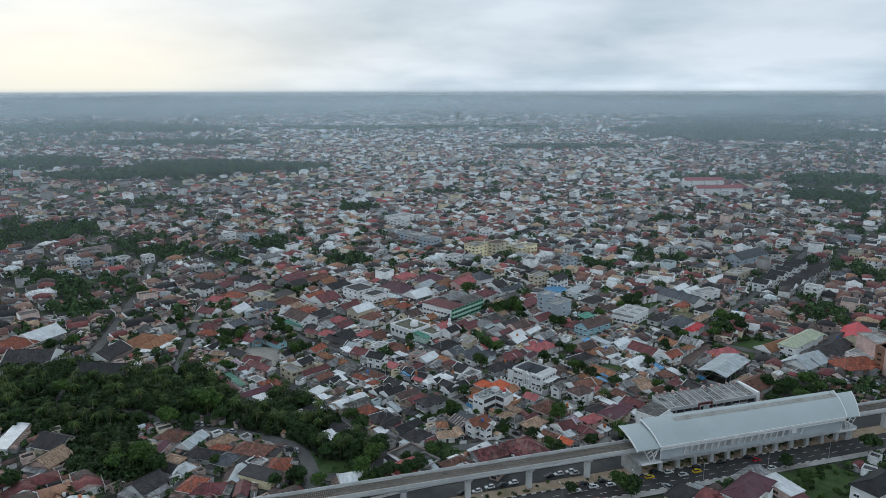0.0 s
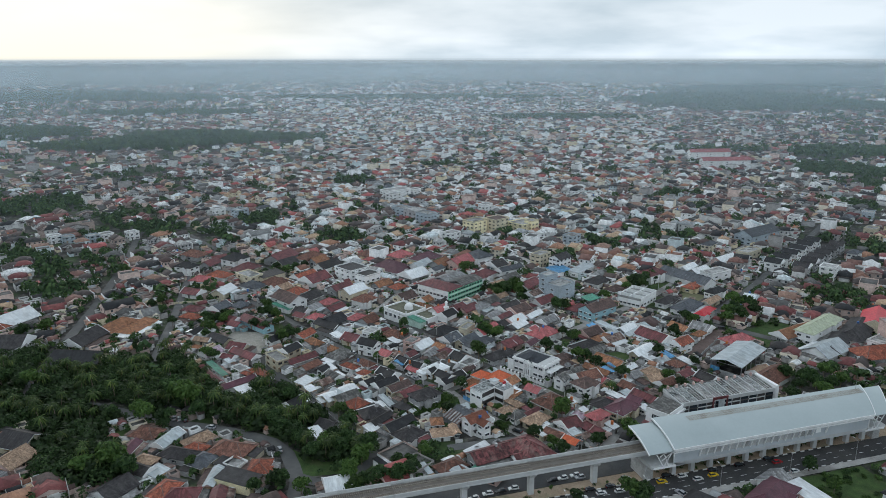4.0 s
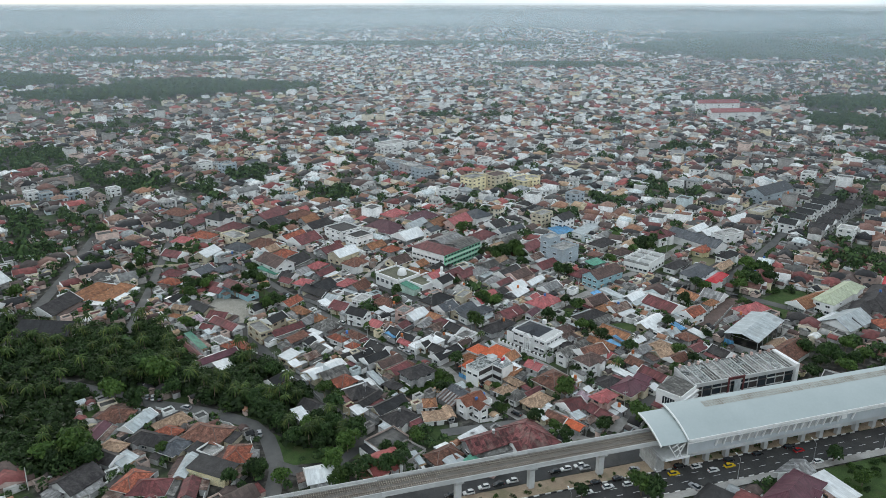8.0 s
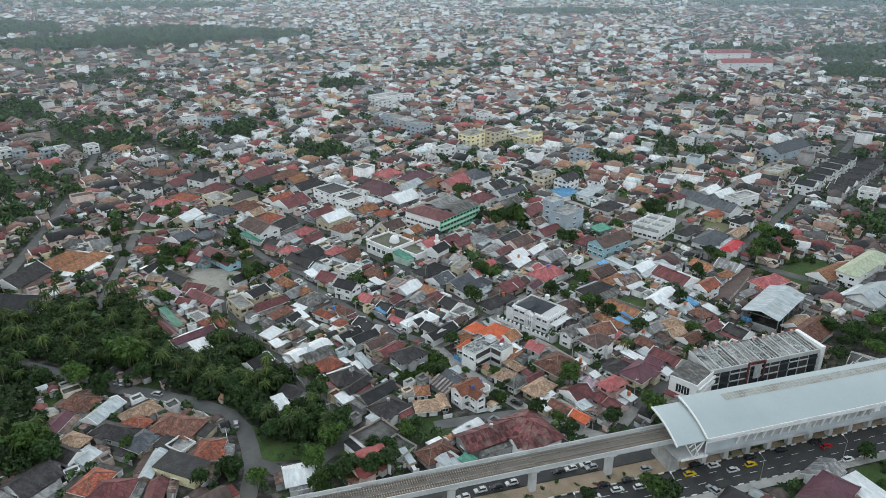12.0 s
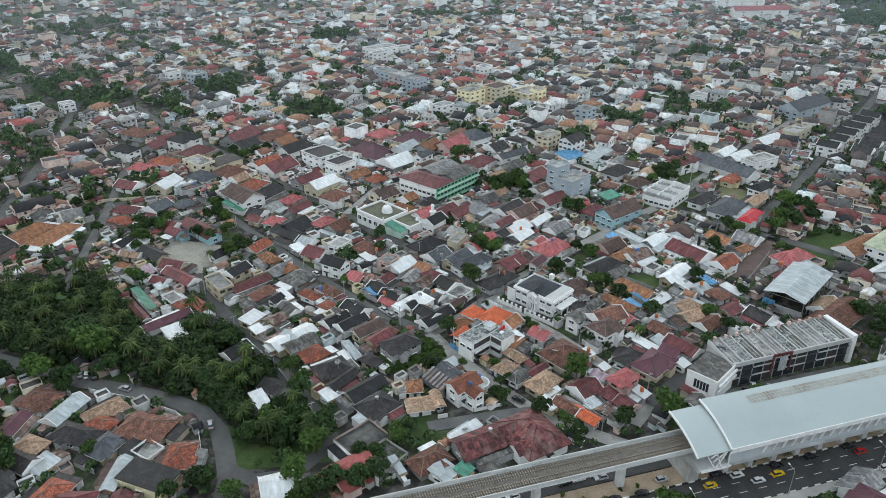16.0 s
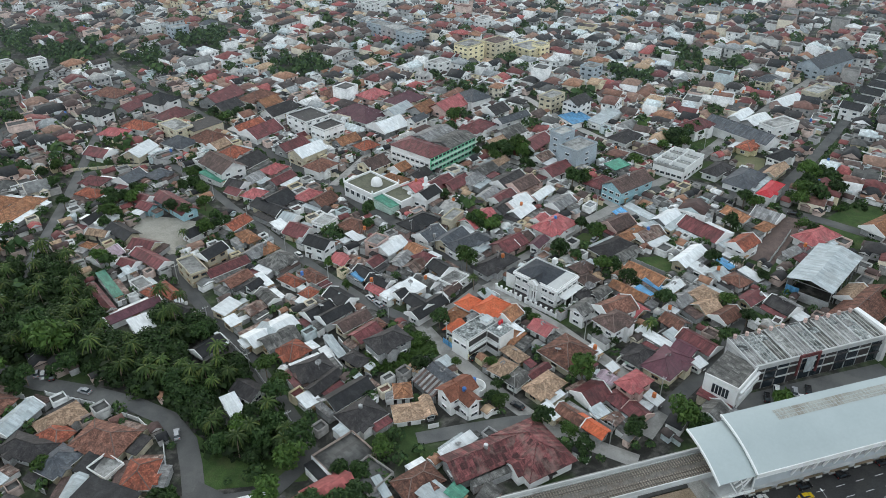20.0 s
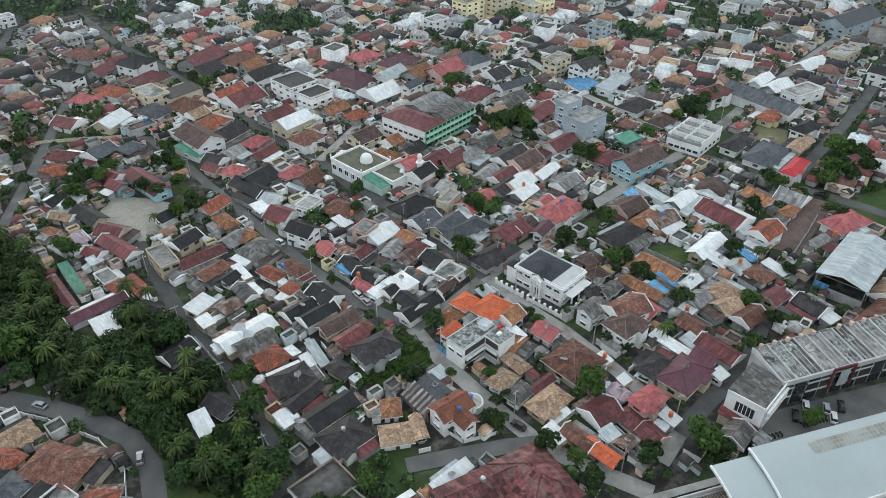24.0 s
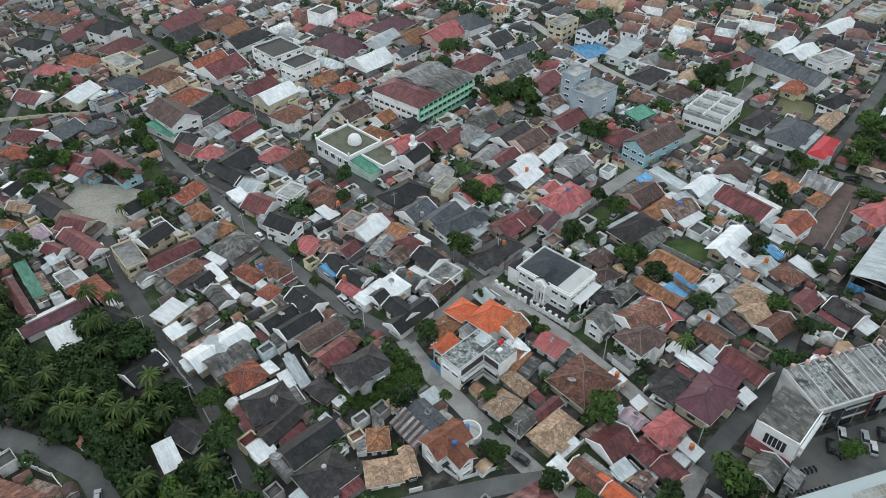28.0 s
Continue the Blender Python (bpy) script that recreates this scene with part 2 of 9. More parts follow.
# walls and built parts
surf("wall_white", (0.83, 0.84, 0.84), (0.89, 0.89, 0.88), dirt=(0.45, 0.43, 0.40), dirt_amount=0.3, scale=0.4, rough=0.85, bump=0.15, vary=0.08, grain=0.25)
surf("wall_cream", (0.62, 0.56, 0.42), (0.72, 0.66, 0.51), dirt=(0.33, 0.29, 0.24), dirt_amount=0.45, scale=0.4, rough=0.85, bump=0.15)
surf("wall_grey", (0.36, 0.37, 0.38), (0.48, 0.48, 0.48), dirt=(0.18, 0.17, 0.16), dirt_amount=0.5, scale=0.4, rough=0.9, bump=0.2)
surf("wall_bluegrey", (0.40, 0.47, 0.53), (0.48, 0.55, 0.60), dirt=(0.25, 0.27, 0.29), dirt_amount=0.35, scale=0.3, rough=0.9, bump=0.15, vary=0.05)
surf("wall_pink", (0.60, 0.42, 0.38), (0.70, 0.52, 0.47), dirt=(0.33, 0.25, 0.23), dirt_amount=0.45, scale=0.4, rough=0.85, bump=0.15)
surf("wall_mint", (0.50, 0.66, 0.58), (0.58, 0.74, 0.66), dirt=(0.3, 0.38, 0.33), dirt_amount=0.4, scale=0.4, rough=0.85, bump=0.15)
surf("wall_green", (0.20, 0.56, 0.36), (0.26, 0.63, 0.42), dirt=(0.18, 0.36, 0.26), dirt_amount=0.4, scale=0.4, rough=0.8, bump=0.15)
surf("wall_sky", (0.36, 0.60, 0.68), (0.44, 0.68, 0.75), dirt=(0.3, 0.42, 0.46), dirt_amount=0.35, scale=0.4, rough=0.85, bump=0.15)
surf("wall_yellow", (0.84, 0.75, 0.48), (0.89, 0.81, 0.56), dirt=(0.4, 0.33, 0.2), dirt_amount=0.35, scale=0.4, rough=0.85, bump=0.15)
surf("wall_brick", (0.34, 0.17, 0.11), (0.42, 0.24, 0.16), dirt=(0.2, 0.15, 0.12), dirt_amount=0.5, scale=0.6, rough=0.9, course=0.15)
surf("trim_white", (0.82, 0.83, 0.83), (0.88, 0.88, 0.88), dirt=(0.5, 0.5, 0.48), dirt_amount=0.25, rough=0.6, bump=0.08, vary=0.05, grain=0.25)
surf("trim_dark", (0.05, 0.045, 0.045), (0.08, 0.07, 0.07), rough=0.6, bump=0.1)
surf("concrete", (0.40, 0.41, 0.40), (0.52, 0.52, 0.51), dirt=(0.22, 0.215, 0.20), dirt_amount=0.5, scale=0.25, rough=0.9, bump=0.2)
surf("concrete_pale", (0.52, 0.53, 0.53), (0.60, 0.61, 0.61), dirt=(0.33, 0.33, 0.32), dirt_amount=0.4, scale=0.2, rough=0.9, bump=0.15, vary=0.06, grain=0.25)
surf("cladding", (0.42, 0.46, 0.49), (0.49, 0.53, 0.56), dirt=(0.33, 0.35, 0.36), dirt_amount=0.3, scale=0.12, rough=0.5, ribs=0.9, bump=0.2, vary=0.04, grain=0.25)
surf("station_roof", (0.40, 0.455, 0.46), (0.44, 0.495, 0.50), dirt=(0.32, 0.36, 0.38), dirt_amount=0.2, scale=0.08, fine=1.2, rough=0.38, metal=0.25, ribs=0.0, bump=0.02, vary=0.03, grain=0.08)
surf("skylight_sheet", (0.36, 0.36, 0.33), (0.47, 0.475, 0.44), dirt=(0.22, 0.18, 0.13), dirt_amount=0.6, scale=0.4, rough=0.6, bump=0.1)
surf("steel_rail", (0.22, 0.19, 0.17), (0.32, 0.29, 0.26), rough=0.45, metal=0.7)
surf("ballast", (0.10, 0.092, 0.085), (0.17, 0.155, 0.14), dirt=(0.10, 0.08, 0.065), dirt_amount=0.6, scale=1.2, fine=9, rough=1.0)
surf("sleeper", (0.27, 0.235, 0.19), (0.35, 0.31, 0.26), rough=0.95)
surf("timber", (0.30, 0.20, 0.12), (0.42, 0.29, 0.18), rough=0.85)
surf("asphalt", (0.055, 0.056, 0.058), (0.085, 0.086, 0.087), dirt=(0.12, 0.115, 0.105), dirt_amount=0.45, scale=0.12, fine=4, rough=0.92, bump=0.1)
surf("lane_asphalt", (0.095, 0.096, 0.097), (0.14, 0.14, 0.138), dirt=(0.19, 0.185, 0.175), dirt_amount=0.45, scale=0.15, fine=4, rough=0.92, bump=0.1, grain=0.35)
surf("lane_concrete", (0.29, 0.282, 0.27), (0.39, 0.38, 0.365), dirt=(0.12, 0.115, 0.105), dirt_amount=0.6, scale=0.18, fine=3, rough=0.95, bump=0.1, grain=0.35)
surf("paving_red", (0.14, 0.10, 0.09), (0.20, 0.145, 0.13), dirt=(0.09, 0.075, 0.07), dirt_amount=0.5, scale=0.3, fine=4, rough=0.95)
surf("bare_earth", (0.30, 0.23, 0.165), (0.40, 0.32, 0.24), dirt=(0.14, 0.15, 0.08), dirt_amount=0.6, scale=0.25, fine=3, rough=1.0)
surf("court_dust", (0.30, 0.285, 0.25), (0.40, 0.38, 0.34), dirt=(0.17, 0.17, 0.13), dirt_amount=0.5, scale=0.12, fine=2, rough=1.0)
surf("court_grass", (0.13, 0.135, 0.075), (0.19, 0.185, 0.11), dirt=(0.10, 0.12, 0.06), dirt_amount=0.5, scale=0.15, fine=3, rough=1.0, grain=0.4)
surf("grass_green", (0.036, 0.068, 0.020), (0.066, 0.112, 0.033), dirt=(0.085, 0.082, 0.042), dirt_amount=0.4, scale=0.3, fine=4, rough=1.0, bump=0.8)
surf("paint_white", (0.72, 0.72, 0.71), (0.80, 0.80, 0.79), dirt=(0.4, 0.4, 0.38), dirt_amount=0.35, rough=0.7, bump=0.05)
surf("paint_black", (0.03, 0.03, 0.03), (0.05, 0.05, 0.05), rough=0.7, bump=0.05)
surf("tank_orange", (0.55, 0.16, 0.05), (0.62, 0.20, 0.07), rough=0.5, bump=0.05, vary=0.05)
surf("tank_blue", (0.05, 0.16, 0.45), (0.07, 0.20, 0.52), rough=0.5, bump=0.05)
surf("bark", (0.16, 0.12, 0.09), (0.26, 0.21, 0.16), scale=2.0, rough=0.95)
surf("rubber", (0.02, 0.02, 0.02), (0.03, 0.03, 0.03), rough=0.85, bump=0.05)
surf("steel", (0.45, 0.46, 0.47), (0.55, 0.56, 0.57), rough=0.4, metal=0.6, bump=0.05)
surf("membrane_green", (0.05, 0.24, 0.15), (0.08, 0.30, 0.19), dirt=(0.12, 0.2, 0.14), dirt_amount=0.4, scale=0.2, rough=0.8)
for nm, c in (("car_white", (0.74, 0.75, 0.75)), ("car_black", (0.018, 0.018, 0.02)), ("car_silver", (0.42, 0.43, 0.45)),
              ("car_red", (0.45, 0.02, 0.025)), ("car_yellow", (0.75, 0.52, 0.02)), ("car_blue", (0.06, 0.10, 0.22))):
    surf(nm, c, tuple(v * 1.05 for v in c), dirt=(0.2, 0.19, 0.17), dirt_amount=0.12, rough=0.25, bump=0.02, vary=0.05, spec=0.6)


def glass_mat():
    m, n, l = nodes_of("window_glass")
    b, o = n.new("ShaderNodeBsdfPrincipled"), n.new("ShaderNodeOutputMaterial")
    b.inputs["Base Color"].default_value = (0.03, 0.04, 0.05, 1)
    b.inputs["Roughness"].default_value, b.inputs["Specular IOR Level"].default_value = 0.08, 0.7
    l.new(b.outputs[0], o.inputs[0])
    MATS["glass"] = m


def foliage_mat(name, stops, island=True):
    """Leaves: greens picked leaf by leaf, light passing partly through."""
    m, n, l = nodes_of(name)
    ge, oi = n.new("ShaderNodeNewGeometry"), n.new("ShaderNodeObjectInfo")
    col = ramp_of(n, l, ge.outputs["Random Per Island"] if island else oi.outputs["Random"], stops)
    hs, mr = n.new("ShaderNodeHueSaturation"), n.new("ShaderNodeMapRange")
    mr.inputs["To Min"].default_value, mr.inputs["To Max"].default_value = 0.65, 1.3
    l.new(oi.outputs["Random"], mr.inputs[0])
    l.new(mr.outputs[0], hs.inputs["Value"])
    l.new(col, hs.inputs["Color"])
    d, t, mx, o = (n.new(k) for k in ("ShaderNodeBsdfPrincipled", "ShaderNodeBsdfTranslucent", "ShaderNodeMixShader", "ShaderNodeOutputMaterial"))
    d.inputs["Roughness"].default_value, d.inputs["Specular IOR Level"].default_value = 0.6, 0.25
    l.new(hs.outputs[0], d.inputs["Base Color"])
    l.new(hs.outputs[0], t.inputs[0])
    mx.inputs[0].default_value = 0.25
    l.new(d.outputs[0], mx.inputs[1])
    l.new(t.outputs[0], mx.inputs[2])
    l.new(mx.outputs[0], o.inputs[0])
    MATS[name] = m


glass_mat()
foliage_mat("leaf", [(0.0, (0.016, 0.038, 0.012)), (0.5, (0.032, 0.068, 0.020)), (1.0, (0.072, 0.122, 0.040))])
foliage_mat("leaf_light", [(0.0, (0.036, 0.076, 0.018)), (0.5, (0.060, 0.116, 0.027)), (1.0, (0.105, 0.175, 0.043))])
foliage_mat("frond", [(0.0, (0.028, 0.058, 0.014)), (0.5, (0.060, 0.104, 0.026)), (1.0, (0.15, 0.18, 0.05))])
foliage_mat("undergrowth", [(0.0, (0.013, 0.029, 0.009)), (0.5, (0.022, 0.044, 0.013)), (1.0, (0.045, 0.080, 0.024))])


def palette_mat(name, cols, rough=0.8, fine=0.9, sheets=True, painted=True):
    """One of several paints or sheets for each house or clump, weathered by noise in the world's metres."""
    m, n, l = nodes_of(name)
    ge = n.new("ShaderNodeNewGeometry")
    pick = ge.outputs["Random Per Island"]
    if painted:
        at = n.new("ShaderNodeAttribute")
        at.attribute_name = "paint"
        pick = at.outputs["Fac"]
    col = ramp_of(n, l, pick, [(i / len(cols), c) for i, c in enumerate(cols)], True)
    g1 = noise_of(n, l, ge.outputs["Position"], 0.35, 3)
    g2 = noise_of(n, l, ge.outputs["Position"], fine, 3, 0.7)
    col = mix_of(n, l, 1.0, col, ramp_of(n, l, g1, [(0.3, (0.80, 0.80, 0.80)), (0.7, (1.14, 1.13, 1.12))]), "MULTIPLY")
    col = mix_of(n, l, 1.0, col, ramp_of(n, l, g2, [(0.3, (0.82, 0.82, 0.82)), (0.7, (1.14, 1.14, 1.14))]), "MULTIPLY")
    if sheets:
        vc, mp, sn = n.new("ShaderNodeTexWhiteNoise"), n.new("ShaderNodeMapping"), n.new("ShaderNodeVectorMath")
        mp.inputs["Rotation"].default_value = (0, 0, -0.77)
        sn.operation = "SNAP"
        sn.inputs[1].default_value = (1.1, 1.1, 50.0)
        l.new(ge.outputs["Position"], mp.inputs[0])
        l.new(mp.outputs[0], sn.inputs[0])
        l.new(sn.outputs[0], vc.inputs["Vector"])
        col = mix_of(n, l, 1.0, col, ramp_of(n, l, vc.outputs["Value"], [(0.1, (0.80,) * 3), (0.9, (1.18,) * 3)]), "MULTIPLY")
    shade(n, l, col, rough, 0.0, g2, 0.3)
    MATS[name] = m


ROOF_COLS = [(0.1472, 0.0488, 0.0488), (0.6, 0.66, 0.68), (0.2112, 0.1058, 0.076), (0.1024, 0.0746, 0.0678), (0.32, 0.1696, 0.1085), (0.024, 0.025, 0.028),
             (0.2, 0.205, 0.205), (0.2112, 0.0678, 0.0651), (0.4352, 0.3053, 0.2035), (0.0704, 0.057, 0.0543), (0.36, 0.36, 0.35), (0.1, 0.1, 0.098),
             (0.3584, 0.1018, 0.0977), (0.1856, 0.0977, 0.0814), (0.31, 0.33, 0.34), (0.018, 0.019, 0.022), (0.2816, 0.1764, 0.1357), (0.087, 0.0543, 0.0502),
             (0.72, 0.73, 0.73), (0.04, 0.038, 0.039)]
WALL_COLS = [(0.82, 0.83, 0.84), (0.52, 0.52, 0.51), (0.85, 0.86, 0.86), (0.66, 0.60, 0.49), (0.38, 0.38, 0.38), (0.80, 0.81, 0.81), (0.58, 0.45, 0.40), (0.30, 0.29, 0.28), (0.50, 0.58, 0.60), (0.62, 0.54, 0.38), (0.68, 0.69, 0.69), (0.34, 0.27, 0.24)]
palette_mat("far_roof", ROOF_COLS)
palette_mat("far_wall", WALL_COLS, sheets=False)
palette_mat("far_tank", [(0.52, 0.15, 0.05), (0.05, 0.15, 0.40), (0.42, 0.43, 0.44), (0.52, 0.15, 0.05), (0.62, 0.63, 0.63)], 0.4, 0.9, False)
palette_mat("far_leaf", [(0.030, 0.064, 0.022), (0.046, 0.090, 0.030), (0.036, 0.072, 0.026), (0.075, 0.128, 0.040)], 1.0, 0.5, False, False)


def ground_mat():
    """Yards, earth, grass and old paving between the houses, with the gaps' shade in the dark yard tones."""
    m, n, l = nodes_of("town_ground")
    ge = n.new("ShaderNodeNewGeometry")
    p = ge.outputs["Position"]
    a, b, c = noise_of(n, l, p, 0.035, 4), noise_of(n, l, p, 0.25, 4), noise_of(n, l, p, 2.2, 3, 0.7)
    # the two dark tones are lowered to imitate shade between houses
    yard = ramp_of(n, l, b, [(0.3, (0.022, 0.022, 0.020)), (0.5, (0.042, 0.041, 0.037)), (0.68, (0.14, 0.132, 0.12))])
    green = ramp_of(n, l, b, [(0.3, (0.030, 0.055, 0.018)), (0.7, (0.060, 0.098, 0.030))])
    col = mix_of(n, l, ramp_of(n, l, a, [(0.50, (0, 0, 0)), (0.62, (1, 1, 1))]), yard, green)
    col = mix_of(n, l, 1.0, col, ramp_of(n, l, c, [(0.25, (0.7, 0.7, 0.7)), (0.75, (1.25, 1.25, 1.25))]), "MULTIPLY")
    shade(n, l, col, 1.0, 0.0, c, 0.5, 0.1)
    MATS["ground"] = m


ground_mat()


def haze_sheet_mat(name, amount, foot, full, head, top):
    """Upright sheet imitating thin haze: mostly clear, a little of it pale blue and scattering the daylight, none at
    the ground, thinning out upwards.
    """
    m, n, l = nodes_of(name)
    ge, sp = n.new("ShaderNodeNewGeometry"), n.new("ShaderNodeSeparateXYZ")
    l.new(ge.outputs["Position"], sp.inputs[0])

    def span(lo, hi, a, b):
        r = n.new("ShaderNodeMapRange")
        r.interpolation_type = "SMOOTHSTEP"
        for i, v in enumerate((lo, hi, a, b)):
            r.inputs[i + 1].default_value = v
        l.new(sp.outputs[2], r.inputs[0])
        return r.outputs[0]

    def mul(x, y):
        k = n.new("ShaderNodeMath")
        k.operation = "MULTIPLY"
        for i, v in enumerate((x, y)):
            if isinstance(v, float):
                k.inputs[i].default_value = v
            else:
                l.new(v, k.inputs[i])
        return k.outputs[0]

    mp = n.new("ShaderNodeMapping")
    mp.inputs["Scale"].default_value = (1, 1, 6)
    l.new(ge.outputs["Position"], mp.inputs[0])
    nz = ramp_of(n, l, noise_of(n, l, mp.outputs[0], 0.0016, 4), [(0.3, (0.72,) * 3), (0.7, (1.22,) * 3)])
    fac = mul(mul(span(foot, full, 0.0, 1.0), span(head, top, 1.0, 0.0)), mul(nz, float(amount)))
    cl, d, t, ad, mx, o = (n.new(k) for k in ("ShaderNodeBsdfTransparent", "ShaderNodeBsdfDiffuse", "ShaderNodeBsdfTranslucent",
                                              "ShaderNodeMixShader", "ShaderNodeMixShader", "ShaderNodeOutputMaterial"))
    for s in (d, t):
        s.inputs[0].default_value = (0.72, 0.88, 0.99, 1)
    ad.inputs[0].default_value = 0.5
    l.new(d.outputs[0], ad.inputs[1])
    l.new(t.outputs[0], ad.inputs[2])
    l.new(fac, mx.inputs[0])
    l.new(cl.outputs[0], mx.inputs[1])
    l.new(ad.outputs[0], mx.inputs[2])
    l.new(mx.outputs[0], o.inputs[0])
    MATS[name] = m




def horizon_glow_mat():
    """Glowing pale sheet imitating bright haze before the horizon, clear at its foot and at its top."""
    m, n, l = nodes_of("horizon_haze_glow")
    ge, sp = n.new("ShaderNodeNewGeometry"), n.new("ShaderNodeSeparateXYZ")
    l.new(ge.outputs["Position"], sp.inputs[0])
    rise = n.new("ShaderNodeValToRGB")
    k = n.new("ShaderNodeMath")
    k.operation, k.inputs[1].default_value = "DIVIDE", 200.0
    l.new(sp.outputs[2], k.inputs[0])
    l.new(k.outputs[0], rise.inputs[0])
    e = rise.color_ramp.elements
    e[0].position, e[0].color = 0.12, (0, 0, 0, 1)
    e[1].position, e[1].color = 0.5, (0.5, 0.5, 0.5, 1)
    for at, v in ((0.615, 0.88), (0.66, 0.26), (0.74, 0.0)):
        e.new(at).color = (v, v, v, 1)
    # the haze's brightness is emitted by the sheet itself
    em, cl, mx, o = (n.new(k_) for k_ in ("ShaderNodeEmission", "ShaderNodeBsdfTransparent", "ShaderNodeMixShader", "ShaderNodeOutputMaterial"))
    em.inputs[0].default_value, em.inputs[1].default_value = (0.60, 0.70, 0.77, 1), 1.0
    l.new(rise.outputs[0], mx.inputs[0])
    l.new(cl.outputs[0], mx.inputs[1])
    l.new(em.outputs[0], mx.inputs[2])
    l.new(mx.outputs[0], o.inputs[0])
    MATS["horizon_haze_glow"] = m


horizon_glow_mat()
# ---- building helpers ----
def sstep(a, b, x):
    u = np.clip((np.asarray(x, float) - a) / (b - a), 0, 1)
    return u * u * (3 - 2 * u)


def gz(x, y):
    """Height of the land: level town, a shallow valley to the west, and the plain lifting towards the horizon."""
    v = sstep(0, -60, x) * (1 - sstep(-160, -420, x)) * (1 - sstep(150, 420, y))
    y = np.asarray(y, float)
    z = -4.0 * v + 116 * sstep(2600, 4700, np.hypot(x, y + 100))
    for cx, cy, rx, ry, top in ((-420, 985, 230, 130, 13), (960, 2080, 380, 360, 24), (-1200, 2300, 520, 240, 16), (-760, 1120, 160, 90, 8)):
        z = z + top * np.exp(-2 * (((x - cx) / rx) ** 2 + ((y - cy) / ry) ** 2))
    return z if np.ndim(z) else float(z)


def mesh_of(name, verts, faces, *mats):
    me = bpy.data.meshes.new(name)
    me.from_pydata([tuple(v) for v in verts], [], faces)
    for m in mats:
        me.materials.append(MATS[m])
    me.update()
    return me


def fix(me):
    bm = bmesh.new()
    bm.from_mesh(me)
    bmesh.ops.recalc_face_normals(bm, faces=bm.faces)
    bm.to_mesh(me)
    bm.free()
    return me


def child(name, me, parent, loc=(0, 0, 0), rz=0.0, label="", scale=None):
    o = new(name, me)
    o.parent = parent
    o.location = loc
    o.rotation_euler[2] = rz
    if scale:
        o.scale = scale
    return tagged(o, label)


def part(name, geo, mat, parent, label=""):
    """One mesh object under a thing, from (verts, faces)."""
    return child(name, fix(mesh_of(name, geo[0], geo[1], mat)), parent, label=label)


def root(name, x, y, z, rz, label, category, group=""):
    o = new(name)
    o.location, o.rotation_euler[2] = (x, y, z), rz
    return tagged(o, label, category, group)


def box(x0, x1, y0, y1, z0, z1):
    v = [(x, y, z) for z in (z0, z1) for x, y in ((x0, y0), (x1, y0), (x1, y1), (x0, y1))]
    return v, [(0, 3, 2, 1), (4, 5, 6, 7), (0, 1, 5, 4), (1, 2, 6, 5), (2, 3, 7, 6), (3, 0, 4, 7)]


def join(*geos):
    v, f = [], []
    for a, b in geos:
        k = len(v)
        v += list(a)
        f += [tuple(i + k for i in q) for q in b]
    return v, f


def beam(p, q, w, h):
    """A straight bar of section w x h from p to q."""
    p, q = Vector(p), Vector(q)
    d = (q - p).normalized()
    s = d.cross(Vector((0, 0, 1)))
    s = s.normalized() if s.length > 1e-4 else Vector((1, 0, 0))
    u = s.cross(d).normalized()
    c = [s * (w / 2 * a) + u * (h / 2 * b) for a, b in ((-1, -1), (1, -1), (1, 1), (-1, 1))]
    return [tuple(p + k) for k in c] + [tuple(q + k) for k in c], [(0, 1, 2, 3), (4, 7, 6, 5), (0, 4, 5, 1), (1, 5, 6, 2), (2, 6, 7, 3), (3, 7, 4, 0)]


def tube(p, q, r0, r1, n=8):
    p, q = Vector(p), Vector(q)
    d = (q - p).normalized()
    s = d.orthogonal().normalized()
    u = d.cross(s)
    v, f = [], []
    for c, r in ((p, r0), (q, r1)):
        v += [tuple(c + (s * math.cos(k * math.tau / n) + u * math.sin(k * math.tau / n)) * r) for k in range(n)]
    f = [(k, (k + 1) % n, n + (k + 1) % n, n + k) for k in range(n)] + [tuple(range(n - 1, -1, -1)), tuple(range(n, 2 * n))]
    return v, f


def dome(cx, cy, z, r, n=14, m=5, squash=1.0):
    v, f = [], []
    for i in range(m):
        a = i / m * math.pi / 2
        v += [(cx + r * math.cos(a) * math.cos(k * math.tau / n), cy + r * math.cos(a) * math.sin(k * math.tau / n), z + r * squash * math.sin(a)) for k in range(n)]
    v.append((cx, cy, z + r * squash))
    for i in range(m - 1):
        f += [(i * n + k, i * n + (k + 1) % n, (i + 1) * n + (k + 1) % n, (i + 1) * n + k) for k in range(n)]
    f += [((m - 1) * n + k, (m - 1) * n + (k + 1) % n, m * n) for k in range(n)]
    return v, f


def ribbon(points, width, lift, side=0.0, step=5.0, z=gz):
    """A strip along a line on the land."""
    pts = []
    for (x0, y0), (x1, y1) in zip(points, points[1:]):
        n = max(1, int(math.hypot(x1 - x0, y1 - y0) / step))
        pts += [(x0 + (x1 - x0) * k / n, y0 + (y1 - y0) * k / n) for k in range(n)]
    pts.append(points[-1])
    v = []
    for i, (x, y) in enumerate(pts):
        a, b = pts[max(0, i - 1)], pts[min(len(pts) - 1, i + 1)]
        dx, dy = b[0] - a[0], b[1] - a[1]
        k = math.hypot(dx, dy) or 1
        nx, ny = -dy / k, dx / k
        for s in (side - width / 2, side + width / 2):
            v.append((x + nx * s, y + ny * s, z(x + nx * s, y + ny * s) + lift))
    return v, [(2 * i, 2 * i + 2, 2 * i + 3, 2 * i + 1) for i in range(len(pts) - 1)]


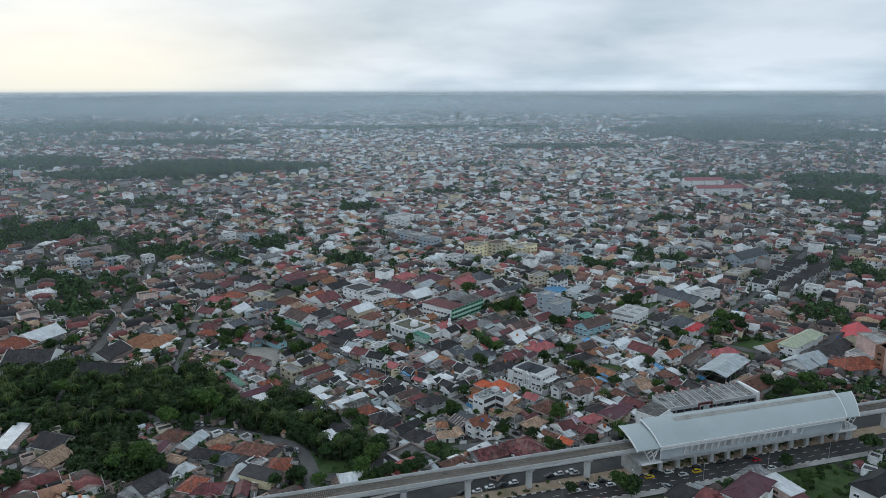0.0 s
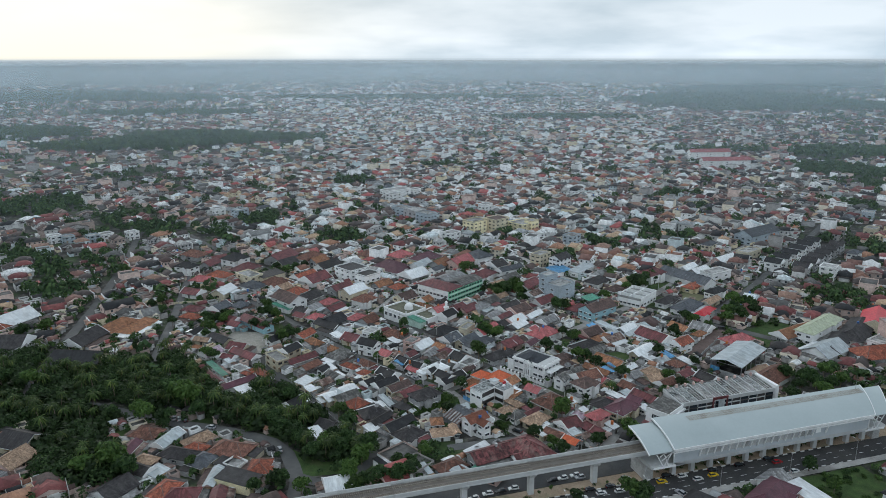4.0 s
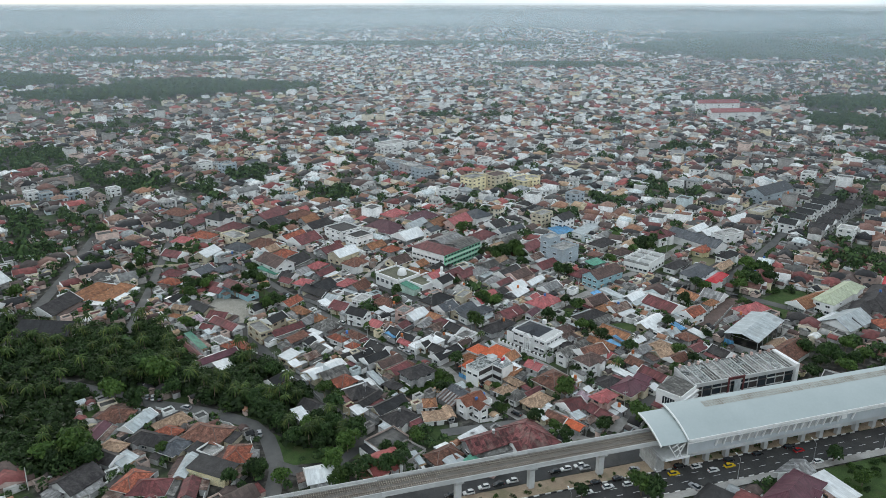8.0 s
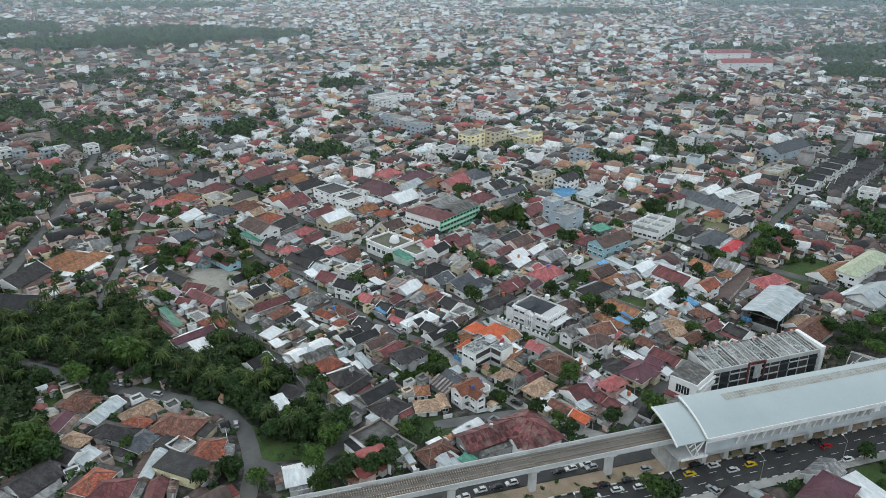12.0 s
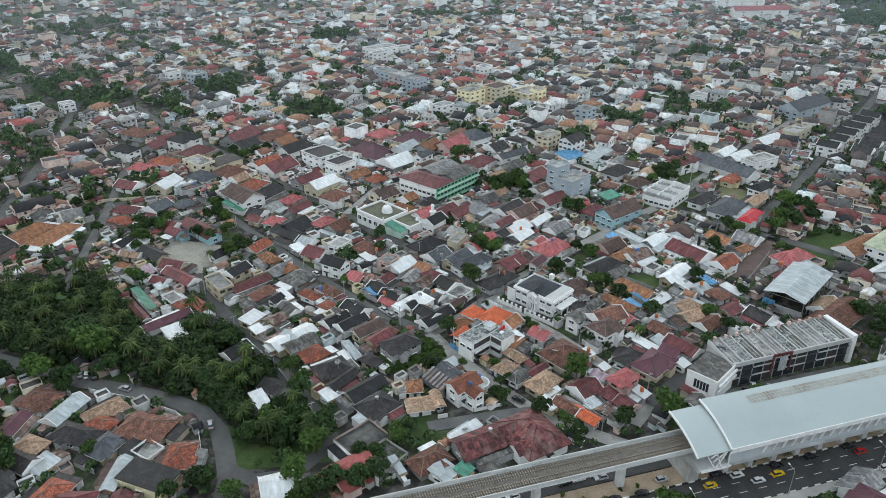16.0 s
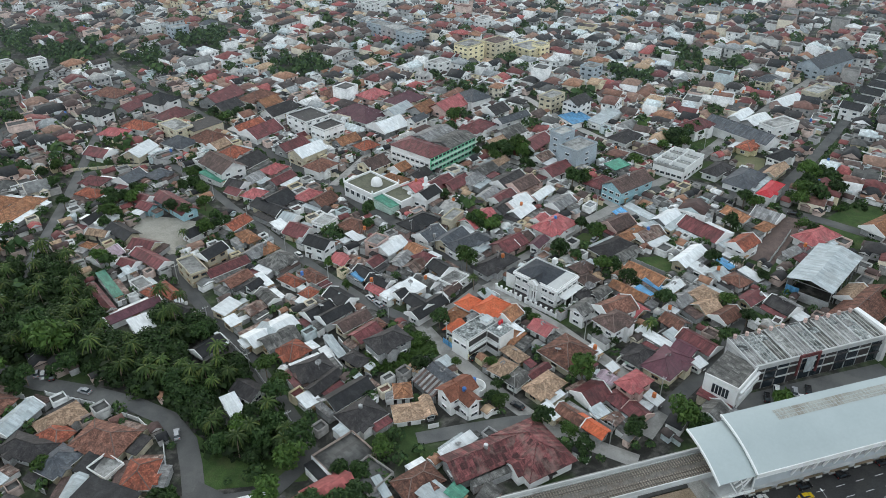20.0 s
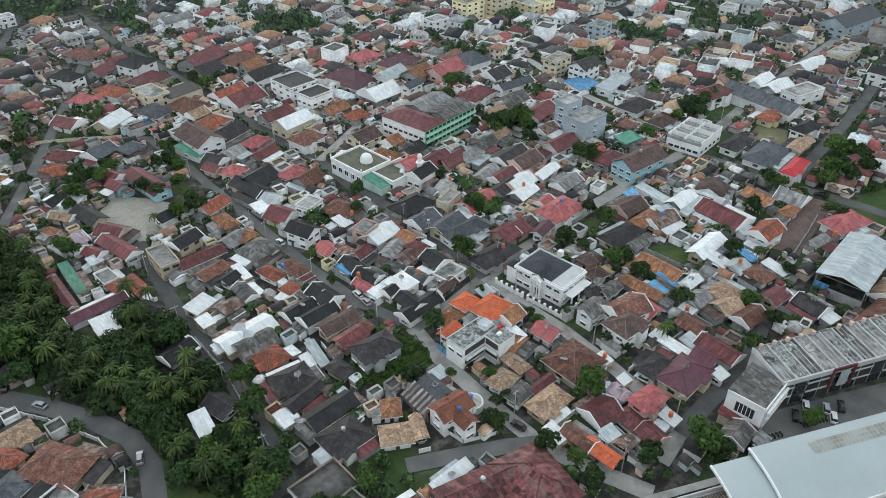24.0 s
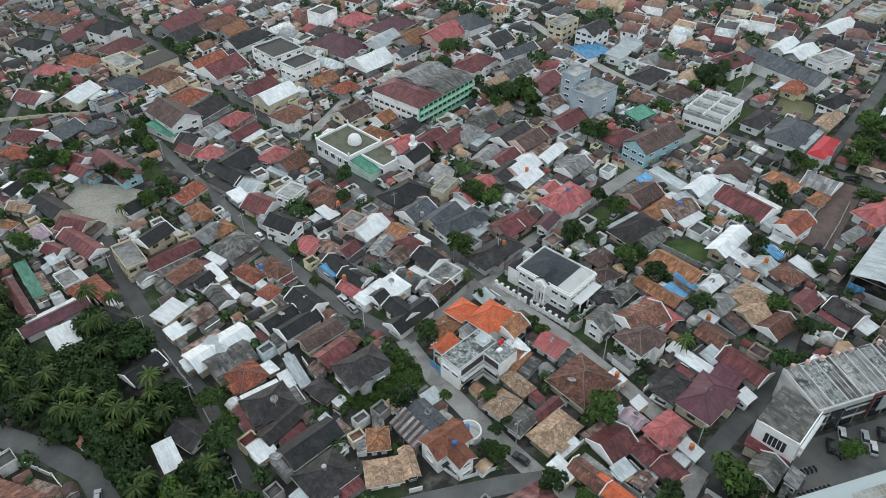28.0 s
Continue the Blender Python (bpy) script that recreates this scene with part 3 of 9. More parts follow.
# ---- the land ----
def build_ground():
    """One sheet, fine under the town, coarser outwards, out to the horizon."""
    def axis(lo, hi, fine_lo, fine_hi, fine):
        a = list(np.arange(fine_lo, fine_hi + 0.1, fine))
        s, x = fine, a[-1]
        while x < hi:
            s = min(s * 1.25, 240)
            x += s
            a.append(x)
        s, x = fine, a[0]
        while x > lo:
            s = min(s * 1.25, 240)
            x -= s
            a.insert(0, x)
        return np.array(a)
    xs, ys = axis(-4700, 4700, -260, 260, 5), axis(-4600, 4600, -80, 300, 5)
    gx, gy = np.meshgrid(xs, ys)
    zz = gz(gx, gy)
    v = np.stack([gx, gy, zz], -1).reshape(-1, 3)
    w = len(xs)
    f = [(j * w + i, j * w + i + 1, (j + 1) * w + i + 1, (j + 1) * w + i) for j in range(len(ys) - 1) for i in range(w - 1)]
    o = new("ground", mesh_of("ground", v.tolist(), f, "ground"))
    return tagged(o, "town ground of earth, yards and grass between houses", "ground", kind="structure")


build_ground()

STREETS = {
    "west": ([(-24, -14), (-28, -5), (-37, 9), (-48, 26), (-63, 44), (-78, 64), (-91, 84), (-97, 93)], 4.2, "lane_asphalt"),
    "market": ([(4, 42), (-7, 50), (-14, 55), (-23, 65), (-31, 74), (-40, 85), (-49, 96), (-60, 109), (-71, 122), (-82, 134), (-90, 144), (-101, 157), (-112, 168), (-122, 178), (-160, 176)], 3.3, "lane_asphalt"),
    "mid": ([(4, 42), (11, 30), (21, 17), (30, 6), (37, -2), (47, -9), (62, -17)], 4.2, "lane_concrete"),
    "cross": ([(4, 42), (16, 53), (27, 67), (41, 83), (57, 99), (71, 113), (86, 127), (97, 139), (117, 156), (135, 175), (160, 205), (200, 250), (260, 315)], 4.6, "lane_concrete"),
    "east": ([(27, 67), (38, 53), (49, 41), (60, 26), (70, 11), (73, 1), (66, -8)], 3.8, "lane_concrete"),
    "mosque": ([(27, 67), (16, 82), (5, 97), (-10, 114), (-24, 130), (-40, 154), (-65, 179), (-84, 200), (-110, 229), (-142, 262), (-190, 310), (-240, 372)], 4.2, "lane_asphalt"),
    "north": ([(86, 127), (75, 145), (59, 163), (42, 178), (29, 191), (8, 215), (-2, 221)], 3.8, "lane_concrete"),
    "school": ([(117, 156), (141, 139), (151, 127), (170, 113), (200, 86), (240, 52)], 5.2, "lane_asphalt"),
    "far_east": ([(151, 127), (174, 155), (204, 190), (240, 236), (290, 300), (350, 380)], 4.4, "lane_asphalt"),
    "block": ([(73, 1), (84, 12), (99, 26), (110, 44), (118, 60)], 4.0, "lane_asphalt"),
    "stub": ([(131, 81), (150, 105), (158, 116)], 8.5, "paving_red"),
    "front": ([(37, -2), (29, -3), (16, -6), (4, -9)], 4.0, "lane_asphalt"),
    "inner": ([(-40, 154), (-21, 199), (-2, 221), (11, 233), (40, 262), (61, 268), (80, 225), (110, 178)], 4.0, "lane_concrete"),
    "bend": ([(-160, 36), (-130, 25), (-112, 18), (-95, 14), (-80, 9), (-68, 3), (-60, -6), (-56, -15), (-52, -26), (-51, -38), (-52, -50)], 5.0, "lane_asphalt"),
    "bend_branch": ([(-54, -22), (-45, -27), (-33, -26), (-24, -14)], 4.0, "lane_asphalt"),
    "left_far": ([(-190, 40), (-198, 67), (-205, 104), (-216, 165), (-237, 264), (-262, 350)], 5.0, "lane_asphalt"),
    "left_near": ([(-140, 66), (-149, 90), (-159, 142), (-179, 232), (-196, 300)], 4.0, "lane_asphalt"),
}
for rank, (pts, width, mat) in enumerate(STREETS.values()):
    o = new("road", mesh_of("road", *ribbon(pts, width + 0.7, 0.09 + 0.012 * rank), mat))
    tagged(o, {"lane_asphalt": "narrow grey asphalt lane between houses", "asphalt": "narrow grey asphalt lane between houses", "lane_concrete": "worn pale concrete lane between houses",
               "paving_red": "wide reddish paved court beside the lane"}[mat], "road", kind="structure")

# the railway's line: s metres along it, d to its left
VA = radians(16.6)
VX, VY = math.cos(VA), math.sin(VA)


def rail_at(s, d=0.0):
    return s * VX - d * VY, -49.4 + s * VY + d * VX


def rail_line(d, s0=-420, s1=620, n=26):
    return [rail_at(s0 + (s1 - s0) * k / n, d) for k in range(n + 1)]


def rail_strip(name, label, d, width, lift, mat, s0=-420, s1=620, category="road"):
    o = new(name, mesh_of(name, *ribbon(rail_line(d, s0, s1), width, lift), mat))
    return tagged(o, label, category, kind="structure")


rail_strip("road", "busy asphalt carriageway beside the elevated railway", -10.2, 10.4, 0.33, "asphalt")
rail_strip("road", "asphalt carriageway running beneath the elevated railway", 6.4, 8.6, 0.33, "asphalt")
rail_strip("median", "bare earth median with sparse shrubs under the viaduct", -1.5, 6.4, 0.40, "bare_earth", category="median")
rail_strip("pavement", "pale concrete pavement along the main road", -17.2, 3.2, 0.45, "lane_concrete", category="pavement")
rail_strip("pavement", "narrow concrete pavement along the main road", 12.0, 2.0, 0.45, "lane_concrete", category="pavement")


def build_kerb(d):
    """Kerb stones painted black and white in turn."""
    k = root("kerb", *rail_at(0, d), 0, VA, "concrete kerb painted in black and white blocks", "kerb")
    k["kind"] = "structure"
    meshes = [mesh_of("kerb_block", *box(-0.98, 0.98, -0.15, 0.15, 0.1, 0.62), m) for m in ("paint_white", "paint_black")]
    for i in range(96):
        child("kerb_block", meshes[i % 2], k, (-30 + i * 2, 0, 0))


build_kerb(-4.75)
build_kerb(-15.55)
marks = []
for row in (-8.6, -12.0):
    for i in range(60):
        x, y = rail_at(-110 + i * 6, row)
        x1, y1 = rail_at(-107.4 + i * 6, row)
        marks.append(ribbon([(x, y), (x1, y1)], 0.16, 0.36))
o = new("lane_markings", mesh_of("lane_markings", *join(*marks), "paint_white"))
tagged(o, "dashed white lane lines on the asphalt", "road marking", kind="structure")


# ---- elevated railway ----
def build_viaduct():
    v = root("viaduct", *rail_at(0), 0, VA, "concrete railway viaduct with two tracks on square piers", "viaduct")
    # spans between the piers, box girder with a deck
    span, lo, hi = 24.6, -380, 600
    prof = [(-3.9, 10.6), (-3.9, 10.15), (-2.1, 9.9), (-1.7, 8.5), (1.7, 8.5), (2.1, 9.9), (3.9, 10.15), (3.9, 10.6)]

    def sweep(pr, a, b):
        n = len(pr)
        g = [(a, y, z) for y, z in pr] + [(b, y, z) for y, z in pr]
        return g, [(i, (i + 1) % n, n + (i + 1) % n, n + i) for i in range(n)] + [tuple(range(n)), tuple(range(2 * n - 1, n - 1, -1))]
    girder = fix(mesh_of("girder", *sweep(prof, -span / 2 + 0.03, span / 2 - 0.03), "concrete_pale"))
    para = mesh_of("parapet", *box(-span / 2 + 0.02, span / 2 - 0.02, -0.13, 0.13, 10.6, 11.75), "concrete_pale")
    pier = fix(mesh_of("pier", *join(box(-0.95, 0.95, -0.95, 0.95, -1, 7.6), ([(-0.95, -0.95, 7.0), (0.95, -0.95, 7.0), (0.95, 0.95, 7.0), (-0.95, 0.95, 7.0),
               (-1.3, -2.2, 8.3), (1.3, -2.2, 8.3), (1.3, 2.2, 8.3), (-1.3, 2.2, 8.3)], [(0, 1, 5, 4), (1, 2, 6, 5), (2, 3, 7, 6), (3, 0, 4, 7), (4, 5, 6, 7), (3, 2, 1, 0)]),
               box(-1.3, 1.3, -2.2, 2.2, 8.3, 8.55)), "concrete_pale"))
    rail = mesh_of("rail", *box(-span / 2, span / 2, -0.05, 0.05, 10.86, 11.02), "steel_rail")
    bed = mesh_of("track_bed", *box(-span / 2, span / 2, -3.7, 3.7, 10.58, 10.72), "ballast")
    tie = mesh_of("track_panel", *join(*[box(-span / 2 + 0.3 + k * 0.7, -span / 2 + 0.55 + k * 0.7, y - 1.1, y + 1.1, 10.70, 10.87)
                                      for k in range(35) for y in (-1.8, 1.8)]), "sleeper")
    cable = mesh_of("cable_trough", *join(box(-span / 2, span / 2, -3.5, -3.05, 10.7, 10.95), box(-span / 2, span / 2, 3.05, 3.5, 10.7, 10.95)), "concrete")
    k = 0
    s = 34 - span * 16
    while s < hi:
        mid = s + span / 2
        child("girder", girder, v, (mid, 0, 0))
        for d in (-3.75, 3.75):
            child("parapet", para, v, (mid, d, 0))
        child("track_bed", bed, v, (mid, 0, 0))
        tagged(child("track_panel", tie, v, (mid, 0, 0)), kind="stuff")
        for d in (-2.35, -1.25, 1.25, 2.35):
            child("rail", rail, v, (mid, d, 0), label="brown steel rail")
        child("cable_trough", cable, v, (mid, 0, 0))
        if not 70 < s < 195:
            child("pier", pier, v, (s, 0, 0), label="square grey concrete pier with a flared head")
        s += span
    return v


build_viaduct()


def build_station():
    """Barrel-roofed station over the railway: main vault, two lower end canopies, clad body on piers, white fins and trusses."""
    S0, S1 = 85.0, 178.5
    st = root("railway_station", *rail_at(0), 0, VA, "elevated railway station with curved silver metal roof on piers", "station")

    def vault(a, b, low, high, z_low, z_high, thick, n=26, skew=(0.0, 0.0)):
        """A roof shell curving up from the low southern eave to the high northern edge."""
        run, rise = high - low, z_high - z_low
        rad = (run * run + rise * rise) / (2 * rise)
        ang = math.asin(run / rad)
        g, f = [], []
        for x, sk in ((a, skew[0]), (b, skew[1])):
            for r in (rad, rad - thick):
                for k in range(n + 1):
                    t = -ang + ang * k / n
                    g.append((x + sk * k / n, high + r * math.sin(t), z_high - rad + r * math.cos(t)))
        m = n + 1
        for k in range(n):
            f += [(k, k + 1, 2 * m + k + 1, 2 * m + k), (m + k + 1, m + k, 3 * m + k, 3 * m + k + 1), (k + 1, k, m + k, m + k + 1),
                  (2 * m + k, 2 * m + k + 1, 3 * m + k + 1, 3 * m + k)]
        for k in (0, n):
            f.append((k, 2 * m + k, 3 * m + k, m + k))
        return g, f
    part("main_roof", vault(S0, S1 - 4, -9.0, 6.6, 14.0, 18.3, 0.35, skew=(0, 7.5)), "station_roof", st, "curved silver-grey metal roof")
    for a, b, sk in ((S0 - 10, S0 + 0.5, (0, 0)), (S1 - 4.5, S1 + 3, (7.5, 9.5))):
        part("end_canopy", vault(a, b, -8.8, 5.6, 13.2, 17.2, 0.3, skew=sk), "station_roof", st, "lower curved end canopy")
    for a, sk in ((S0 - 10.15, 0), (S0 - 0.2, 0), (S1 - 4, 7.5), (S1 + 2.95, 9.5)):
        lo_, hi_, za, zb = (-9.15, 6.7, 13.98, 18.42) if a in (S0 - 0.2, S1 - 4) else (-8.95, 5.7, 13.18, 17.32)
        part("roof_edge", vault(a, a + 0.35, lo_, hi_, za, zb, 0.6, skew=(sk, sk)), "trim_white", st, "white roof edge band")
    # back slope, out of the low afternoon light, and the tall north wall below it
    part("back_wall", box(S0 + 0.4, S1 + 2.6, 6.4, 6.65, 7.6, 18.0), "cladding", st, "pale grey north wall")
    strip = []
    run, rise = 15.6, 4.3
    rad = (run * run + rise * rise) / (2 * rise)
    for i in range(74):
        for j in range(3):
            t0 = -0.175 + j * 0.034
            a = S0 + 13 + i * 1.1
            pts = [(x, 6.6 + (rad + 0.04) * math.sin(t), 18.3 - rad + (rad + 0.04) * math.cos(t)) for x in (a, a + 0.98) for t in (t0, t0 + 0.030)]
            strip.append((pts, [(0, 2, 3, 1)]))
    part("skylight_strip", join(*strip), "skylight_sheet", st, "pale weathered skylight panels in a strip")
    # body
    part("body_wall", box(S0 + 1, S1 - 5, -7.6, -7.3, 6.2, 13.6), "cladding", st, "pale grey clad side wall")
    part("platform_floor", box(S0 - 8, S1 + 4, -7.6, 6.4, 6.4, 7.6), "concrete_pale", st)
    part("eave_beam", box(S0, S1 - 4, -9.25, -8.95, 13.1, 13.98), "trim_white", st, "white eave gutter")
    part("side_beam", box(S0, S1 - 4, -8.9, -8.5, 12.1, 12.6), "trim_white", st, "white horizontal rail under the eaves")
    fin = fix(mesh_of("fin", *join(beam((0, -8.75, 12.3), (0, -7.8, 8.9), 0.4, 0.5), beam((0, -9.0, 13.5), (0, -7.6, 12.4), 0.22, 0.22)), "trim_white"))
    bracket = fix(mesh_of("bracket", *join(box(-0.11, 0.11, -9.05, -8.55, 12.5, 13.6), beam((0, -9.0, 13.5), (0, -7.6, 12.4), 0.2, 0.2)), "trim_white"))
    slot = fix(mesh_of("vent_panel", *join(box(-1.4, 1.4, -8.72, -8.6, 12.62, 12.98), box(-1.4, 1.4, -8.86, -8.74, 13.12, 13.46)), "concrete_pale"))
    infill = fix(mesh_of("wall_panel", *box(-1.32, 1.32, -7.66, -7.61, 9.1, 12.1), "concrete"))
    for i in range(28):
        x = S0 + 2.2 + i * 3.12
        if 3 <= i <= 19 or i in (21, 28):
            child("fin", fin, st, (x, 0, 0), label="white slanting steel strut")
            if i < 19:
                child("wall_panel", infill, st, (x + 1.56, 0, 0), label="recessed grey wall panel")
        else:
            child("bracket", bracket, st, (x, 0, 0), label="short white eave bracket")
        child("vent_panel", slot, st, (x + 1.56, 0, 0), label="pale louvre panel")
    for x0, sg in ((S0 - 7, 1), (S1 + 3, -1)):
        for a, b in (((0, 13.3), (6.5, 13.3)), ((0, 13.3), (4, 6.8)), ((4, 6.8), (8, 6.8)), ((1, 12.5), (7, 13.1)), ((2, 11), (6, 13.3)), ((3, 9.4), (7.5, 12.5)), ((4, 6.8), (7.6, 13.2)), ((6, 6.8), (3.2, 13.3)), ((8, 6.8), (7.8, 13.3))):
            part("truss_bar", beam((x0 + sg * a[0], -7.8, a[1]), (x0 + sg * b[0], -7.8, b[1]), 0.28, 0.28), "trim_white", st, "white slanting steel tube")
        part("end_floor", box(min(x0, x0 + sg * 9), max(x0, x0 + sg * 9), -7.9, 6.2, 6.2, 6.9), "trim_white", st)
    pier = fix(mesh_of("station_pier", *join(box(-0.8, 0.8, -4.4, -2.8, -1, 6.0), box(-0.8, 0.8, 2.8, 4.4, -1, 6.0), box(-0.7, 0.7, -6.8, 6.2, 5.4, 6.4)), "concrete_pale"))
    for i in range(12):
        child("station_pier", pier, st, (S0 + 4 + i * 7.9, 0, 0), label="pale concrete portal pier")
    for x in (S0 - 8.5, S1 + 1.5):
        part("end_pier", box(x, x + 3.4, -4.8, 4.8, -1, 6.4), "concrete", st, "broad grey concrete end pier")
    part("sign_board", box(S0 + 63.2, S0 + 65.4, -7.85, -7.67, 9.6, 12.0), "trim_white", st, "plain white sign board")
    part("lightning_mast", tube((S1 - 1, 4, 17.9), (S1 - 1, 4, 24), 0.09, 0.05, 6), "steel", st)
    return st


build_station()
# ---- houses ----
random.seed(11)
TAKEN = {}


def claim(x, y, w, d, rz):
    c = (x, y, w / 2, d / 2, math.cos(rz), math.sin(rz))
    r = math.hypot(w, d) / 2
    for i in range(int((x - r) // 20), int((x + r) // 20) + 1):
        for j in range(int((y - r) // 20), int((y + r) // 20) + 1):
            TAKEN.setdefault((i, j), []).append(c)


def is_free(x, y, w, d, rz, pad=0.0):
    pts = [(x, y)] + [(x + a * math.cos(rz) - b * math.sin(rz), y + a * math.sin(rz) + b * math.cos(rz))
                      for a in (-w / 2, 0, w / 2) for b in (-d / 2, 0, d / 2)]
    for px, py in pts:
        for cx, cy, hw, hd, c, s in TAKEN.get((int(px // 20), int(py // 20)), ()):
            u, v = px - cx, py - cy
            if abs(u * c + v * s) < hw + pad and abs(-u * s + v * c) < hd + pad:
                return False
    return True


for pts, width, mat in STREETS.values():
    for (x0, y0), (x1, y1) in zip(pts, pts[1:]):
        claim((x0 + x1) / 2, (y0 + y1) / 2, math.hypot(x1 - x0, y1 - y0), width + 0.9, math.atan2(y1 - y0, x1 - x0))
claim(*rail_at(60, -2), 1000, 34, VA)
claim(*rail_at(137, 0), 125, 24, VA)


def roof_geo(kind, w, d, h, rise, over=0.7, t=0.16):
    """Roof solid over a w x d plan with eaves at h: hip, gable, shed or flat deck with parapet."""
    a, b = w / 2, d / 2
    lo = [(-a, -b, h - t), (a, -b, h - t), (a, b, h - t), (-a, b, h - t)]
    hi = [(x, y, h) for x, y, z in lo]
    if kind == "gable":
        lift = [(-a, 0, h + rise), (a, 0, h + rise), (-a, 0, h + rise - t), (a, 0, h + rise - t)]
        v = lo + hi + lift
        f = [(4, 5, 9, 8), (6, 7, 8, 9), (0, 10, 11, 1), (2, 11, 10, 3), (0, 1, 5, 4), (2, 3, 7, 6), (0, 4, 8, 10), (10, 8, 7, 3), (1, 11, 9, 5), (11, 2, 6, 9)]
        caps = [((-a, 0, h + rise), (a, 0, h + rise))]
        return (v, f), caps
    if kind == "shed":
        v = lo + [(-a, -b, h), (a, -b, h), (a, b, h + rise), (-a, b, h + rise)]
        v[2], v[3] = (a, b, h + rise - t), (-a, b, h + rise - t)
        return (v, [(0, 3, 2, 1), (4, 5, 6, 7), (0, 1, 5, 4), (1, 2, 6, 5), (2, 3, 7, 6), (3, 0, 4, 7)]), []
    if kind == "flat":
        return box(-a, a, -b, b, h - t, h), []
    k = min(a, b) if kind == "hip" else min(a, b) * 0.999
    r0, r1 = ((-a + k, 0, h + rise), (a - k, 0, h + rise)) if a >= b else ((0, -b + k, h + rise), (0, b - k, h + rise))
    if abs(a - b) < 0.4:
        r0, r1 = ((-0.2, 0, h + rise), (0.2, 0, h + rise)) if a >= b else ((0, -0.2, h + rise), (0, 0.2, h + rise))
    v = lo + hi + [r0, r1]
    if a >= b:
        f = [(4, 5, 9, 8), (6, 7, 8, 9), (5, 6, 9), (7, 4, 8)]
        caps = [(r0, r1), (hi[0], r0), (hi[3], r0), (hi[1], r1), (hi[2], r1)]
    else:
        f = [(4, 5, 8), (5, 6, 9, 8), (6, 7, 9), (7, 4, 8, 9)]
        caps = [(r0, r1), (hi[0], r0), (hi[1], r0), (hi[2], r1), (hi[3], r1)]
    f += [(0, 3, 2, 1), (0, 1, 5, 4), (1, 2, 6, 5), (2, 3, 7, 6), (3, 0, 4, 7)]
    return (v, f), caps


def frame_ring(w, h, t, dep):
    """A window frame as one closed ring."""
    o, n = [(-w, -h), (w, -h), (w, h), (-w, h)], [(-w + t, -h + t), (w - t, -h + t), (w - t, h - t), (-w + t, h - t)]
    v = [(x, y_, z) for y_ in (-dep, 0.03) for ring in (o, n) for x, z in ring]
    f = []
    for k in range(4):
        m = (k + 1) % 4
        f += [(k, m, 4 + m, 4 + k), (8 + m, 8 + k, 12 + k, 12 + m), (m, k, 8 + k, 8 + m), (4 + k, 4 + m, 12 + m, 12 + k)]
    return v, f


WIN_FRAME = {m: fix(mesh_of("window", *join(frame_ring(1.1, 0.62, 0.09, 0.07), box(-0.04, 0.04, -0.06, 0.03, -0.55, 0.55), box(-1.25, 1.25, -0.4, 0.02, 0.66, 0.74)), m)) for m in ("trim_white", "timber")}
WIN_PANE = mesh_of("pane", *join(box(-1.02, -0.03, -0.03, 0.01, -0.54, 0.54), box(0.03, 1.02, -0.03, 0.01, -0.54, 0.54)), "glass")
DOOR = {m: mesh_of("door", *join(box(-0.48, 0.48, -0.08, 0.02, 0, 2.08), box(-1.3, 1.3, -0.9, 0.02, 2.3, 2.4)), m) for m in ("timber", "trim_dark")}

ROOF_WORDS = {"tile_orange": "weathered orange clay tile", "tile_tan": "blotched tan clay tile", "tile_brown": "brown clay tile", "tile_red": "worn red clay tile",
              "tile_bright": "bright orange tile", "tile_rust": "rust-brown tile", "deck_moss": "mossy stained flat concrete", "metal_maroon": "maroon sheet metal", "metal_purple": "dark purple sheet metal", "metal_rose": "faded rose sheet metal",
              "metal_patched": "patched maroon sheet", "metal_red": "bright red sheet metal", "roof_brown": "dull brown tile", "roof_dark": "dark grey-brown tile", "roof_black": "black tile", "roof_slate": "slate-grey tile",
              "sheet_grey": "grey corrugated sheet", "sheet_asbestos": "old grey asbestos sheet", "sheet_rust": "patched rusty sheet", "sheet_white": "white metal sheet",
              "sheet_pale": "pale blue-grey sheet", "sheet_blue": "blue sheet", "sheet_green": "green sheet", "sheet_lilac": "faded lilac sheet", "roof_sage": "pale sage-green tile",
              "flat_concrete": "stained flat concrete", "flat_olive": "olive flat concrete"}
WALL_WORDS = {"wall_white": "white", "wall_cream": "cream", "wall_grey": "grey", "wall_bluegrey": "blue-grey", "wall_pink": "pink", "wall_mint": "mint", "wall_green": "green",
              "wall_sky": "sky-blue", "wall_yellow": "yellow", "wall_brick": "brick"}
KIND_WORDS = {"hip": "hipped", "gable": "gabled", "shed": "single-pitch", "flat": "flat"}


def edge_ring(pts, t, lo, hi):
    """A board of one piece running round a roof's edge."""
    sg = lambda q: (q > 0.01) - (q < -0.01)
    n, v, f = len(pts), [], []
    for inner in (0, t):
        for dz in (lo, hi):
            v += [(x - sg(x) * inner, y - sg(y) * inner, z + dz) for x, y, z in pts]
    for k in range(n):
        j = (k + 1) % n
        f += [(k, j, n + j, n + k), (2 * n + j, 2 * n + k, 3 * n + k, 3 * n + j), (n + k, n + j, 3 * n + j, 3 * n + k), (j, k, 2 * n + k, 2 * n + j)]
    return v, f


